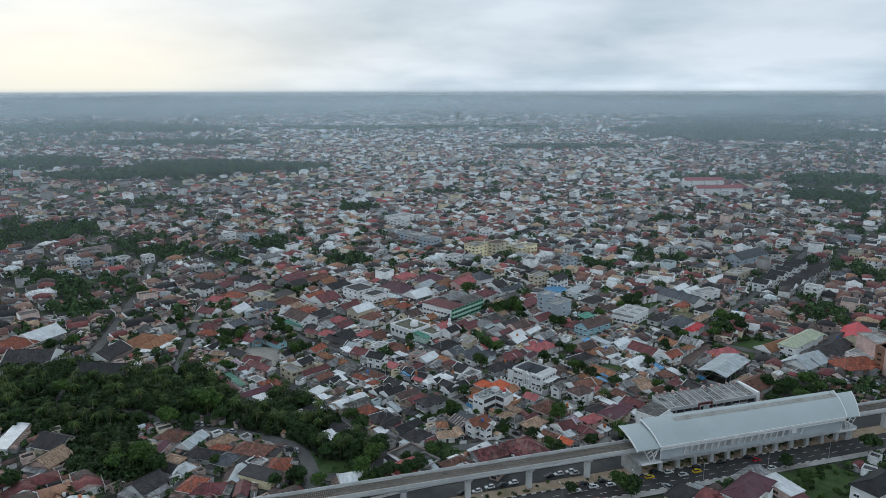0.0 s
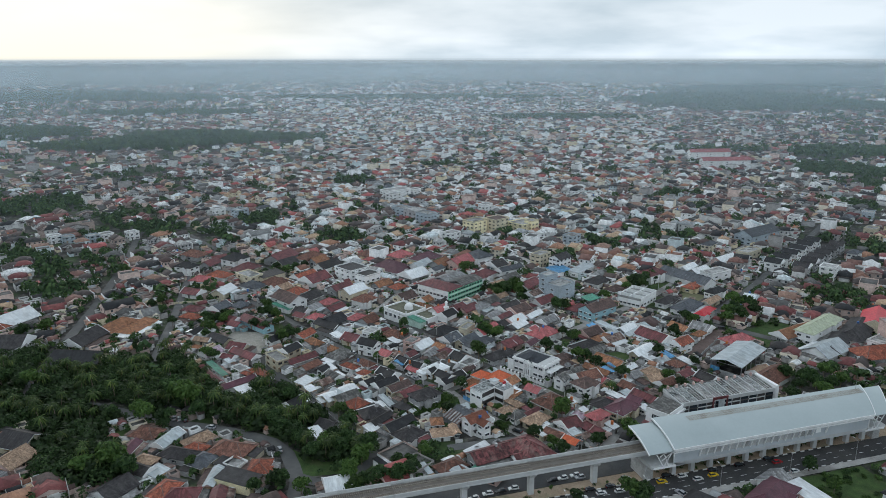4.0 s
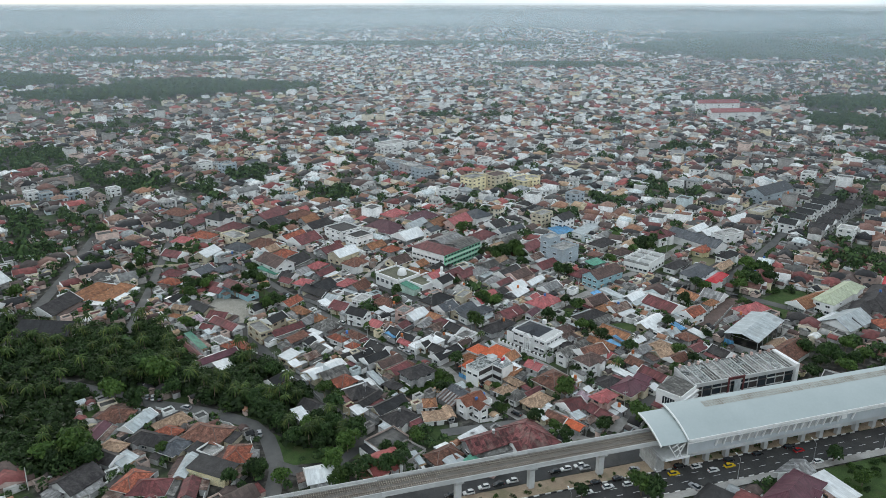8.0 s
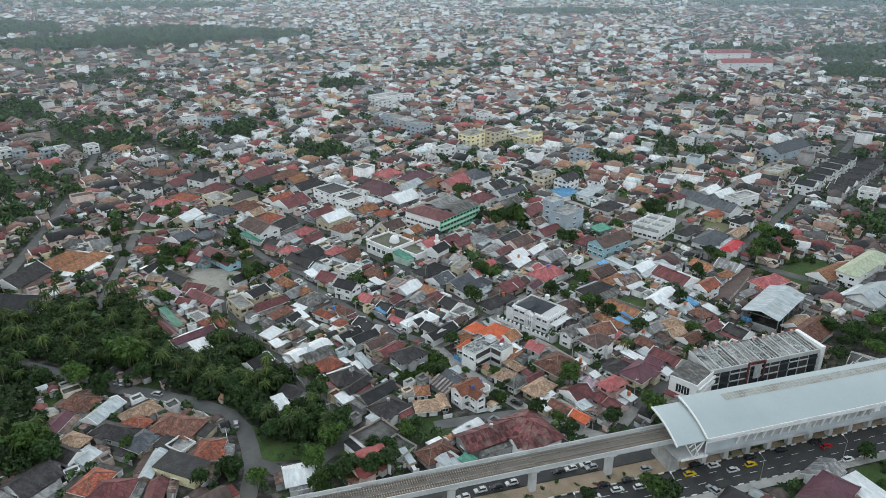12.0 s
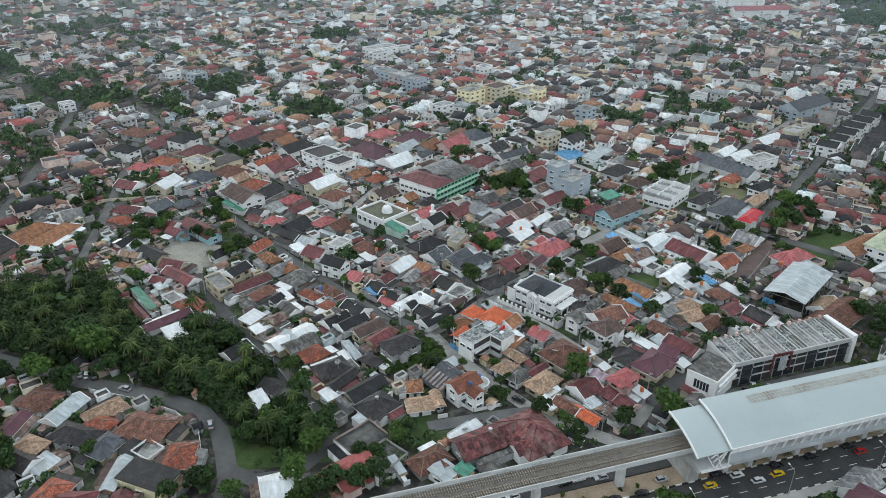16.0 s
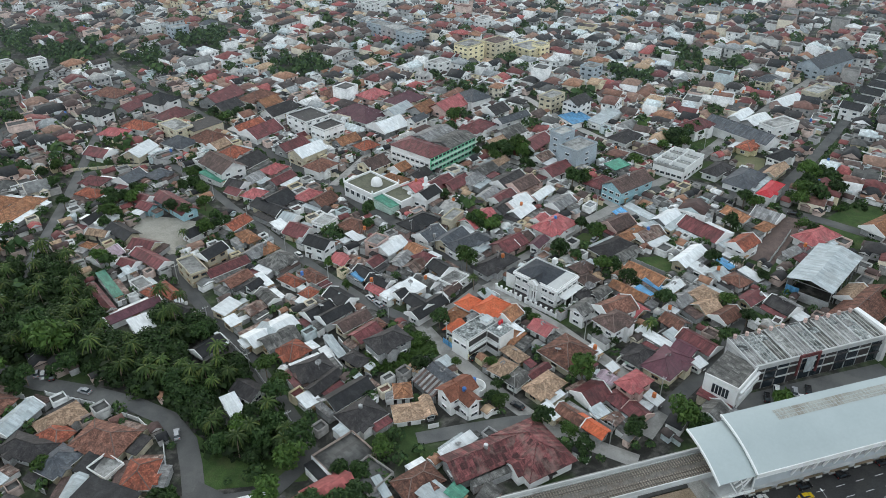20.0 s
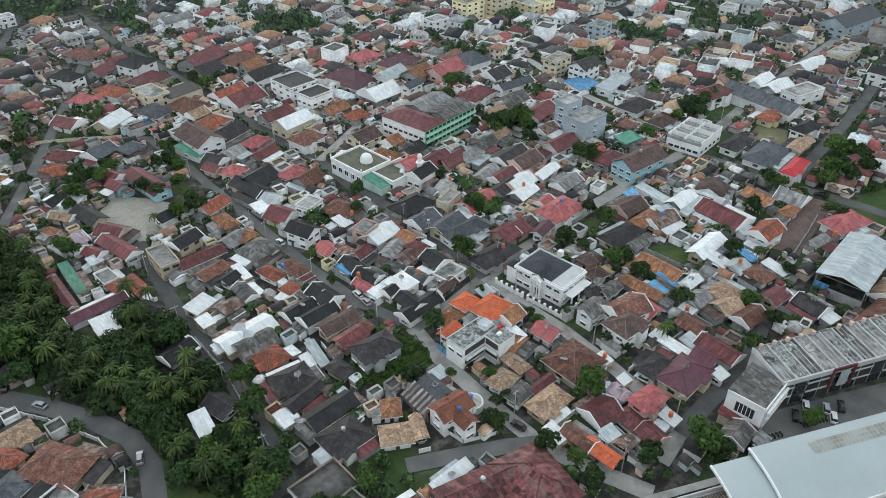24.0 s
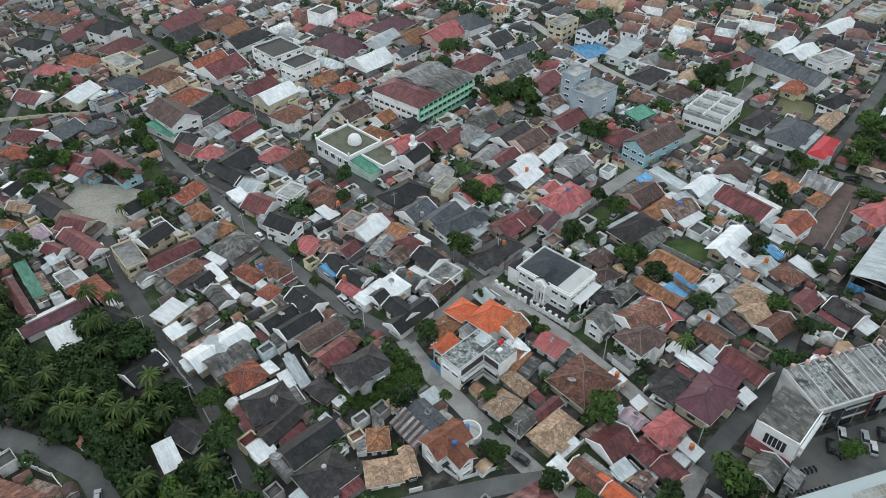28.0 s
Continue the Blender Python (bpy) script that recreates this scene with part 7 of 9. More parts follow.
house(-189.0, 273.9, 14.0, 19.4, 65, 3.4, "hip", "tile_brown", "wall_grey")
house(-182.0, 236.5, 11.1, 15.6, 66, 6.0, "hip", "roof_black", "wall_white")
house(-169.6, 250.8, 14.7, 11.0, 68, 3.4, "gable", "metal_maroon", "wall_grey")
house(-154.2, 223.2, 11.6, 17.0, 65, 3.5, "hip", "tile_red", "wall_white")
house(-164.2, 213.3, 10.3, 15.2, 79, 3.4, "hip", "metal_rose", "wall_white")
house(-142.0, 189.4, 16.4, 11.0, 73, 3.7, "gable", "sheet_white", "wall_cream")
house(-136.4, 190.7, 8.3, 6.2, 66, 2.7, "shed", "sheet_white", "wall_white")
house(-132.2, 217.0, 10.8, 17.3, 49, 6.0, "flat", "flat_concrete", "wall_cream")
house(-118.6, 220.5, 19.1, 10.9, 50, 5.0, "shed", "roof_black", "wall_cream")
house(-140.2, 238.3, 19.6, 14.7, 60, 3.7, "hip", "metal_maroon", "wall_cream")
house(-110.4, 204.8, 15.6, 19.6, 58, 3.8, "hip", "tile_brown", "wall_white")
house(-104.7, 197.8, 10.5, 9.4, 57, 2.9, "gable", "tile_tan", "wall_cream")
house(-94.7, 188.1, 14.8, 12.3, 60, 3.2, "hip", "tile_red", "wall_white")
house(-125.0, 200.2, 12.9, 15.8, 59, 3.4, "hip", "roof_slate", "wall_white")
house(-84.8, 176.1, 17.1, 12.6, 60, 3.4, "gable", "roof_dark", "wall_white")
house(-94.4, 167.6, 14.2, 21.0, 46, 6.0, "gable", "roof_brown", "wall_white")
house(-97.1, 160.7, 5.9, 16.0, 55, 2.9, "shed", "sheet_green", "wall_white")
house(-70.2, 167.8, 12.0, 8.9, 57, 3.4, "hip", "metal_rose", "wall_pink")
house(-77.9, 157.5, 10.1, 8.4, 59, 3.4, "gable", "sheet_grey", "wall_cream")
house(-64.4, 157.4, 13.9, 7.3, 57, 3.2, "gable", "metal_maroon", "wall_grey")
house(-73.6, 141.6, 9.6, 9.0, 64, 3.2, "hip", "metal_rose", "wall_white")
house(-83.5, 150.9, 8.7, 9.6, 62, 3.2, "gable", "roof_dark", "wall_white")
house(-82.9, 144.4, 6.8, 8.6, 58, 2.9, "gable", "metal_maroon", "wall_cream")
house(-62.0, 134.8, 14.3, 12.7, 56, 3.4, "gable", "roof_black", "wall_grey")
house(-49.3, 139.4, 11.5, 8.2, 59, 3.4, "hip", "metal_rose", "wall_grey")
house(-41.5, 133.2, 11.5, 11.0, 55, 3.4, "gable", "tile_brown", "wall_grey")
house(-150.8, 154.8, 9.2, 12.4, 75, 3.4, "hip", "metal_maroon", "wall_white")
house(-147.8, 143.3, 8.2, 13.0, 71, 3.0, "hip", "tile_red", "wall_white")
house(-135.4, 158.0, 12.8, 10.3, 66, 3.4, "gable", "roof_slate", "wall_grey")
house(-123.7, 162.7, 10.6, 9.8, 58, 3.2, "hip", "roof_slate", "wall_grey")
house(-161.6, 187.7, 10.0, 13.9, 66, 3.0, "gable", "metal_maroon", "wall_white")
house(-56.5, 185.7, 17.7, 12.0, 51, 5.2, "gable", "sheet_white", "wall_cream")
house(-47.4, 168.2, 13.5, 11.8, 53, 5.0, "hip", "tile_brown", "wall_white")
house(-66.3, 195.4, 16.8, 11.5, 52, 3.4, "gable", "metal_maroon", "wall_grey")
house(-86.3, 215.1, 19.9, 15.0, 55, 3.4, "gable", "metal_maroon", "wall_white")
house(-82.5, 245.9, 20.2, 13.1, 53, 3.4, "gable", "roof_dark", "wall_white")
house(-95.4, 223.0, 18.9, 9.7, 55, 3.2, "gable", "tile_red", "wall_grey")
house(-91.6, 259.1, 14.3, 12.1, 53, 3.0, "gable", "tile_orange", "wall_grey")
house(-98.4, 267.2, 21.3, 15.7, 56, 3.4, "hip", "tile_brown", "wall_white")
house(-120.7, 266.8, 25.6, 16.4, 66, 3.5, "gable", "metal_maroon", "wall_grey")
house(-114.1, 252.4, 16.1, 14.0, 55, 3.0, "gable", "roof_dark", "wall_cream")
house(-10.6, 256.2, 21.8, 15.7, 52, 3.7, "hip", "metal_purple", "wall_cream")
house(-54.4, 274.8, 16.7, 11.9, 53, 3.7, "hip", "tile_brown", "wall_pink")
house(-30.1, 267.9, 17.0, 13.9, 49, 3.7, "hip", "metal_rose", "wall_pink")
house(-34.9, 237.3, 20.4, 27.1, 53, 3.5, "hip", "metal_purple", "wall_white")
house(-18.1, 214.9, 17.6, 15.3, 46, 3.9, "gable", "sheet_white", "wall_grey")
house(-14.2, 239.4, 18.1, 11.9, 57, 3.5, "gable", "sheet_pale", "wall_white")
house(-0.2, 240.5, 15.9, 13.5, 57, 3.2, "gable", "tile_orange", "wall_grey")
house(-2.4, 217.3, 11.4, 7.1, 52, 6.2, "gable", "roof_slate", "wall_white")
house(14.2, 244.4, 21.9, 15.6, 53, 3.7, "gable", "metal_rose", "wall_pink")
house(28.9, 256.9, 15.7, 17.0, 39, 5.0, "hip", "roof_slate", "wall_white")
house(40.6, 237.7, 14.0, 12.4, 46, 3.4, "gable", "roof_dark", "wall_white")
house(48.4, 217.9, 21.5, 7.6, 38, 6.2, "gable", "roof_slate", "wall_white")
house(29.3, 208.5, 18.7, 12.3, 52, 5.0, "hip", "metal_maroon", "wall_white")
house(46.2, 204.6, 16.3, 11.1, 46, 3.4, "gable", "sheet_asbestos", "wall_white")
house(38.0, 194.0, 12.6, 6.5, 43, 3.0, "gable", "tile_tan", "wall_grey")
house(57.9, 190.4, 19.2, 11.0, 53, 3.4, "gable", "metal_maroon", "wall_cream")
house(59.4, 173.2, 11.2, 7.5, 48, 2.9, "gable", "sheet_rust", "wall_white")
house(-39.1, 201.2, 14.0, 10.1, 48, 3.2, "gable", "tile_orange", "wall_grey")
house(-27.5, 191.9, 11.3, 9.9, 44, 3.4, "hip", "tile_red", "wall_grey")
house(-21.5, 163.7, 13.1, 11.4, 48, 5.6, "gable", "roof_brown", "wall_cream")
house(-11.4, 148.2, 10.6, 12.9, 55, 3.4, "hip", "tile_orange", "wall_white")
house(-9.0, 162.0, 8.9, 8.3, 54, 3.0, "gable", "tile_orange", "wall_white")
house(0.0, 153.0, 11.9, 8.9, 57, 3.0, "gable", "roof_dark", "wall_white")
house(-0.6, 137.2, 10.3, 9.5, 47, 5.0, "gable", "metal_rose", "wall_white")
house(4.4, 129.7, 11.2, 8.3, 53, 5.2, "gable", "roof_black", "wall_white")
house(9.5, 143.0, 14.3, 10.1, 51, 3.4, "gable", "metal_maroon", "wall_white")
house(17.0, 144.0, 13.9, 8.8, 50, 3.4, "gable", "metal_maroon", "wall_pink")
house(24.4, 148.2, 12.1, 8.4, 56, 3.4, "hip", "sheet_grey", "wall_white")
house(30.8, 158.2, 11.9, 8.5, 49, 3.4, "gable", "sheet_asbestos", "wall_grey")
house(38.1, 168.1, 9.9, 6.6, 50, 3.0, "gable", "tile_tan", "wall_white")
house(41.1, 147.0, 17.0, 8.9, 50, 3.4, "gable", "roof_dark", "wall_white")
house(46.6, 142.6, 14.3, 9.9, 45, 3.4, "gable", "roof_brown", "wall_pink")
house(30.7, 133.1, 12.3, 6.6, 57, 3.0, "gable", "sheet_grey", "wall_cream")
house(37.0, 130.1, 12.8, 8.0, 50, 3.0, "gable", "metal_maroon", "wall_white")
house(42.8, 124.1, 13.7, 9.6, 50, 3.4, "gable", "sheet_white", "wall_pink")
house(54.6, 133.0, 14.4, 5.6, 52, 3.4, "gable", "sheet_white", "wall_white")
house(63.5, 157.3, 15.6, 10.2, 43, 3.7, "gable", "metal_maroon", "wall_white")
house(61.5, 124.3, 12.8, 8.0, 47, 3.2, "gable", "sheet_grey", "wall_grey")
house(82.4, 144.5, 13.8, 8.8, 44, 3.4, "hip", "metal_maroon", "wall_grey")
house(94.1, 164.6, 11.2, 7.5, 37, 2.7, "shed", "sheet_green", "wall_grey")
house(139.5, 158.3, 16.8, 8.9, 44, 3.4, "hip", "roof_dark", "wall_white")
house(148.7, 148.5, 21.9, 13.1, 47, 3.2, "hip", "roof_slate", "wall_white")
house(154.5, 133.8, 17.6, 6.5, 48, 5.0, "hip", "metal_red", "wall_white")
house(166.3, 157.0, 17.4, 6.8, 46, 3.4, "gable", "tile_tan", "wall_cream")
house(172.8, 168.1, 15.1, 8.1, 39, 6.2, "hip", "roof_black", "wall_white")
house(165.8, 201.5, 13.8, 38.0, 35, 5.0, "gable", "roof_slate", "wall_white")
house(164.9, 186.6, 14.9, 8.7, 43, 3.4, "hip", "tile_red", "wall_yellow")
house(176.0, 229.6, 18.2, 7.7, 47, 3.4, "gable", "sheet_white", "wall_white")
house(180.8, 221.4, 18.5, 9.8, 40, 3.4, "gable", "sheet_white", "wall_grey")
house(187.7, 208.1, 19.6, 9.8, 30, 7.0, "flat", "flat_concrete", "wall_white")
house(210.1, 251.6, 22.2, 10.6, 37, 3.4, "gable", "sheet_white", "wall_pink")
house(144.5, 208.1, 17.7, 12.2, 37, 6.0, "hip", "metal_maroon", "wall_white")
house(105.0, 198.2, 17.1, 11.9, 45, 3.4, "hip", "roof_dark", "wall_white")
house(112.8, 180.5, 12.3, 9.4, 41, 3.4, "hip", "roof_brown", "wall_white")
house(83.9, 225.0, 14.7, 13.1, 31, 3.4, "shed", "sheet_blue", "wall_white")
house(100.6, 227.2, 26.4, 8.4, 52, 3.4, "shed", "sheet_pale", "wall_white")
house(-64.4, 33.1, 10.5, 6.9, 55, 2.7, "gable", "roof_black", "wall_grey")
house(-61.1, 36.6, 1.4, 7.0, 44, 2.7, "shed", "sheet_white", "wall_cream")
house(-90.1, 44.9, 7.0, 9.0, 41, 2.7, "shed", "sheet_white", "wall_grey")
house(-49.8, 5.7, 4.8, 8.9, 35, 2.7, "shed", "sheet_white", "wall_grey")
house(-46.5, 12.0, 7.4, 9.5, 56, 2.7, "gable", "roof_dark", "wall_white")
house(-30.8, 15.2, 3.5, 6.4, 43, 2.7, "shed", "roof_brown", "wall_white")
house(22.0, -18.0, 22.7, 10.2, 28, 3.8, "gable", "metal_patched", "wall_grey")
house(34.3, -15.7, 15.2, 18.6, 30, 3.8, "hip", "metal_patched", "wall_white")
house(15.0, -14.2, 11.8, 3.3, 42, 2.9, "shed", "sheet_white", "wall_white")
house(4.7, -25.6, 11.9, 8.3, 37, 2.7, "hip", "tile_brown", "wall_grey")
house(8.8, -29.8, 6.5, 7.0, 50, 2.7, "shed", "sheet_pale", "wall_white")
house(14.3, -29.3, 4.8, 4.4, 52, 2.7, "shed", "sheet_green", "wall_cream")
house(21.6, -31.1, 9.2, 4.5, 59, 2.7, "shed", "sheet_asbestos", "wall_pink")
house(-4.2, -27.5, 2.4, 7.0, 31, 2.7, "shed", "sheet_pale", "wall_white")
house(-120.1, 5.9, 9.8, 12.4, 74, 2.9, "hip", "tile_brown", "wall_white")
house(-109.7, 0.6, 13.6, 7.5, 71, 2.9, "gable", "sheet_pale", "wall_grey")
house(-97.1, 0.1, 13.0, 7.9, 48, 3.2, "hip", "tile_tan", "wall_grey")
house(-95.9, -5.5, 7.0, 9.5, 62, 2.9, "hip", "tile_red", "wall_white")
house(-101.0, -10.8, 8.3, 14.9, 71, 3.2, "hip", "roof_dark", "wall_grey")
house(-90.5, -15.6, 10.4, 8.6, 64, 3.2, "hip", "roof_slate", "wall_cream")
house(-81.2, -7.7, 11.0, 16.1, 72, 3.4, "hip", "tile_brown", "wall_cream")
house(-80.7, -16.4, 7.8, 7.5, 77, 2.7, "shed", "roof_black", "wall_white")
house(-67.1, -20.3, 10.6, 8.6, 91, 3.4, "hip", "tile_red", "wall_cream")
house(-122.1, -6.4, 11.3, 5.6, 84, 3.0, "gable", "metal_purple", "wall_white")
house(-112.5, -15.7, 8.1, 9.5, 67, 3.0, "hip", "tile_tan", "wall_pink")
house(-112.6, -21.1, 7.3, 12.6, 63, 2.9, "gable", "roof_dark", "wall_white")
house(-105.1, -22.7, 7.4, 6.4, 63, 2.7, "shed", "sheet_pale", "wall_white")
house(-97.6, -35.0, 11.7, 8.7, 73, 3.2, "hip", "tile_red", "wall_cream")
house(-116.0, -34.3, 13.3, 12.0, 61, 3.0, "gable", "roof_dark", "wall_white")
house(-90.7, -37.9, 9.3, 12.9, 91, 3.0, "hip", "metal_maroon", "wall_white")
house(-82.7, -26.9, 13.6, 4.5, 89, 3.0, "gable", "sheet_pale", "wall_pink")
house(-77.5, -38.8, 10.2, 5.9, 97, 3.0, "gable", "metal_maroon", "wall_grey")
house(-73.0, -28.4, 9.0, 15.3, 71, 3.8, "shed", "roof_black", "wall_yellow")
house(-35.8, -32.3, 10.6, 10.0, 19, 2.9, "gable", "sheet_white", "wall_white")
house(-77.2, -17.5, 6.1, 7.2, 59, 3.0, "flat", "flat_concrete", "wall_white")
house(113.2, -47.7, 23.1, 11.3, 43, 5.0, "hip", "metal_purple", "wall_white")
house(119.2, -35.7, 11.6, 8.3, 38, 3.4, "gable", "sheet_grey", "wall_white")
house(127.7, -43.8, 8.5, 13.4, 28, 3.4, "shed", "sheet_white", "wall_pink")
house(159.9, -49.7, 21.7, 11.0, 32, 8.0, "hip", "roof_black", "wall_white")
house(222.4, 76.9, 26.4, 15.7, 10, 3.4, "hip", "tile_red", "wall_grey")
house(197.9, 81.1, 22.9, 15.2, 35, 3.4, "gable", "sheet_pale", "wall_white")
house(207.8, 89.7, 30.9, 10.1, 51, 3.4, "gable", "roof_dark", "wall_pink")
house(191.9, 105.3, 25.3, 11.0, 32, 3.4, "gable", "tile_orange", "wall_grey")
house(152.5, 47.2, 27.5, 13.1, 40, 3.4, "gable", "tile_brown", "wall_white")
house(153.0, 55.0, 12.0, 9.0, 41, 3.0, "gable", "tile_tan", "wall_grey")
house(229.0, 108.6, 39.3, 14.3, 49, 3.4, "hip", "roof_dark", "wall_white")
house(245.7, 119.9, 28.0, 15.6, 56, 5.0, "gable", "metal_red", "wall_cream")
house(208.0, 108.6, 38.3, 11.0, 40, 6.5, "hip", "roof_sage", "wall_white")
house(233.9, 86.8, 19.6, 14.0, 35, 6.0, "flat", "flat_concrete", "wall_white")
house(239.5, 78.6, 12.9, 36.7, 1, 14.0, "flat", "flat_concrete", "wall_pink")
house(-191.7, 5.3, 25.3, 6.4, 98, 2.9, "shed", "sheet_white", "wall_white")
house(-168.4, -0.8, 14.2, 15.4, 72, 3.4, "gable", "roof_dark", "wall_cream")
house(-163.7, -14.6, 13.8, 12.2, 73, 2.9, "gable", "tile_tan", "wall_pink")
house(-233.8, 98.8, 17.9, 27.0, 93, 3.4, "gable", "roof_dark", "wall_white")
house(-183.1, 79.2, 18.3, 26.8, 85, 3.4, "gable", "roof_black", "wall_cream")
house(-194.1, 106.7, 22.3, 15.0, 76, 3.4, "gable", "roof_dark", "wall_cream")
house(-255.4, 120.9, 15.2, 20.8, 68, 3.4, "hip", "tile_red", "wall_white")
house(-248.8, 133.9, 23.1, 18.4, 67, 3.4, "gable", "sheet_white", "wall_grey")
house(-222.0, 85.7, 22.7, 6.0, 80, 2.9, "gable", "sheet_grey", "wall_cream")
house(-185.6, 127.9, 23.4, 12.6, 74, 3.0, "hip", "tile_orange", "wall_white")
house(-173.2, 127.0, 24.5, 11.4, 75, 3.0, "hip", "tile_orange", "wall_cream")

# ---- taller pale houses standing out of the middle distance ----
house(-319, 317, 9, 9, 48, 6.2, "flat", "flat_concrete", "wall_white")
house(-308, 317, 9, 10, 48, 5.4, "flat", "flat_concrete", "wall_bluegrey")
house(-289, 321, 9, 9, 48, 5.4, "flat", "flat_concrete", "wall_bluegrey")
house(-279, 324, 9, 10, 48, 6.2, "flat", "flat_concrete", "wall_white")
house(-260, 330, 9, 9, 48, 6.2, "flat", "flat_concrete", "wall_white")
house(-59, 542, 12, 8, 44, 6.4, "hip", "roof_slate", "wall_bluegrey")
house(-29, 517, 13, 9, 51, 7.6, "flat", "flat_concrete", "wall_white")
house(-49, 484, 14, 10, 49, 8.8, "flat", "flat_concrete", "wall_white")
house(-412, 556, 11, 8, 47, 6.4, "hip", "roof_slate", "wall_cream")
house(-214, 418, 12, 9, 45, 7.6, "flat", "flat_concrete", "wall_white")
house(-189, 405, 13, 10, 52, 8.8, "flat", "flat_concrete", "wall_bluegrey")
house(-172, 426, 14, 8, 50, 6.4, "hip", "roof_slate", "wall_white")
house(-95, 524, 11, 9, 48, 7.6, "flat", "flat_concrete", "wall_white")
house(-103, 445, 12, 10, 46, 8.8, "flat", "flat_concrete", "wall_cream")
house(371, 380, 13, 8, 44, 6.4, "hip", "roof_slate", "wall_white")
house(398, 395, 14, 9, 51, 7.6, "flat", "flat_concrete", "wall_bluegrey")
house(267, 213, 11, 10, 49, 8.8, "flat", "flat_concrete", "wall_white")
house(309, 258, 12, 8, 47, 6.4, "hip", "roof_slate", "wall_white")
house(364, 331, 13, 9, 45, 7.6, "flat", "flat_concrete", "wall_cream")
house(318, 371, 14, 10, 52, 8.8, "flat", "flat_concrete", "wall_white")
house(298, 931, 11, 8, 50, 6.4, "hip", "roof_slate", "wall_bluegrey")
house(44, 435, 12, 9, 48, 7.6, "flat", "flat_concrete", "wall_white")
house(9, 313, 13, 10, 46, 8.8, "flat", "flat_concrete", "wall_white")
house(210, 284, 14, 8, 44, 6.4, "hip", "roof_slate", "wall_cream")
house(196, 343, 11, 9, 51, 7.6, "flat", "flat_concrete", "wall_white")
house(106, 303, 12, 10, 49, 8.8, "flat", "flat_concrete", "wall_bluegrey")

house(67.8, 43.8, 12.6, 9.5, 29, 6.2, "gable", "tile_brown", "wall_white")
house(57.8, 44.6, 9.0, 6.7, 42, 5.6, "gable", "sheet_asbestos", "wall_white")

# ---- plants of the near quarters ----
tree(10, 41, 1)
tree(27, 3, 0.7)
tree(25, 5, 0.7)
tree(38, -6, 1)
tree(52, 13, 1.2)
tree(65, 31, 0.7)
tree(101, 28, 1.2)
tree(77, -5, 1.3)
tree(81, -7, 1)
tree(64, -7, 0.8)
tree(20, 75, 1.2)
tree(26, 105, 1)
tree(33, 108, 1)
tree(31, 103, 1)
tree(55, 83, 1.3)
tree(61, 81, 0.8)
tree(69, 71, 1)
tree(74, 75, 1)
tree(77, 66, 1)
tree(108, 52, 0.9)
tree(111, 78, 1)
tree(86, 50, 1.1)
tree(72, 97, 1)
tree(128, 106, 1.2)
tree(126, 67, 0.8)
tree(138, 66, 0.8)
tree(-20, 119, 1)
tree(-19, 106, 0.8)
tree(-86, 108, 1)
tree(-84, 113, 1)
tree(-116, 83, 1)
tree(-120, 86, 1)
tree(-128, 146, 1)
tree(-133, 130, 1)
tree(-107, 159, 1)
tree(-107, 166, 1)
tree(-105, 240, 1)
tree(-110, 233, 1)
tree(-99, 246, 1)
tree(-119, 243, 0.9)
tree(-42, 280, 1)
tree(-28, 278, 1)
tree(15, 209, 1.2)
tree(17, 225, 1.2)
tree(36, 181, 1)
tree(43, 176, 1.2)
tree(50, 176, 1)
tree(53, 164, 0.8)
tree(73, 146, 1.3)
tree(104, 168, 1)
tree(143, 205, 1.2)
tree(131, 200, 1)
tree(133, 188, 1)
tree(174, 141, 1.4)
tree(173, 133, 1.4)
tree(164, 125, 1.2)
tree(183, 149, 1.2)
tree(140, 125, 1.1)
tree(143, 121, 1)
tree(177, 173, 1)
tree(39, 46, 0.6)
tree(41, 43, 0.6)
tree(33, 47, 0.6)
tree(-37, 6, 1.2)
tree(-37, 11, 1)
tree(-103, 151, 1)
tree(-107, 147, 1)
tree(-32, 81, 0.6)
tree(12, 133, 0.8)
tree(21, 91, 0.6)
tree(-23, 64, 0.5)
tree(159, 101, 0.9)
tree(151, 115, 0.6)
tree(26, 20, 0.6)
tree(30, 12, 0.6)
tree(27, 10, 0.6)
tree(15, 20, 0.5)
tree(56, 49, 0.6)
tree(61, 35, 0.7)
tree(14, 57, 0.5)
tree(25, 57, 0.6)
tree(111, 41, 0.9)
tree(107, 3, 0.8)
tree(33, 183, 0.9)
tree(28, 180, 0.8)
palm(78, 35, 0.9)
palm(22, 63, 0.72)
palm(118, 72, 0.81)
palm(-92, 101, 0.72)
palm(-128, 135, 0.72)
palm(-68, 20, 0.9)
tree(67, -44, 1.2)
tree(48, -45, 0.8)
tree(71, -45, 1)
tree(-122, -21, 1.6)
tree(-127, -25, 1.6)
tree(-116, -24, 1.4)
tree(-94, -17, 0.8)
tree(-66, -34, 1)
tree(-57, -29, 1)
tree(-129, 20, 1.2)
tree(-141, 21, 1.2)
tree(-116, 13, 0.9)
tree(-49, -34, 0.9)
tree(-26, -37, 1.2)
tree(-21, -34, 1.2)
tree(-29, -40, 1)
tree(-15, -22, 1)
tree(-10, -23, 0.9)
tree(-5, -15, 0.9)
tree(48, -15, 0.9)
tree(62, -10, 0.9)
tree(45, -9, 0.7)
tree(137, -26, 1)
tree(-124, -19, 1.5)
tree(-131, -23, 1.4)
tree(-115, -25, 1.3)
tree(-205, 48, 1.6)
tree(-191, 49, 1.4)
tree(-199, 23, 1.4)
tree(-230, 111, 1.4)
tree(-222, 121, 1.3)
tree(-168, -36, 1.4)
tree(175, -18, 1.3)
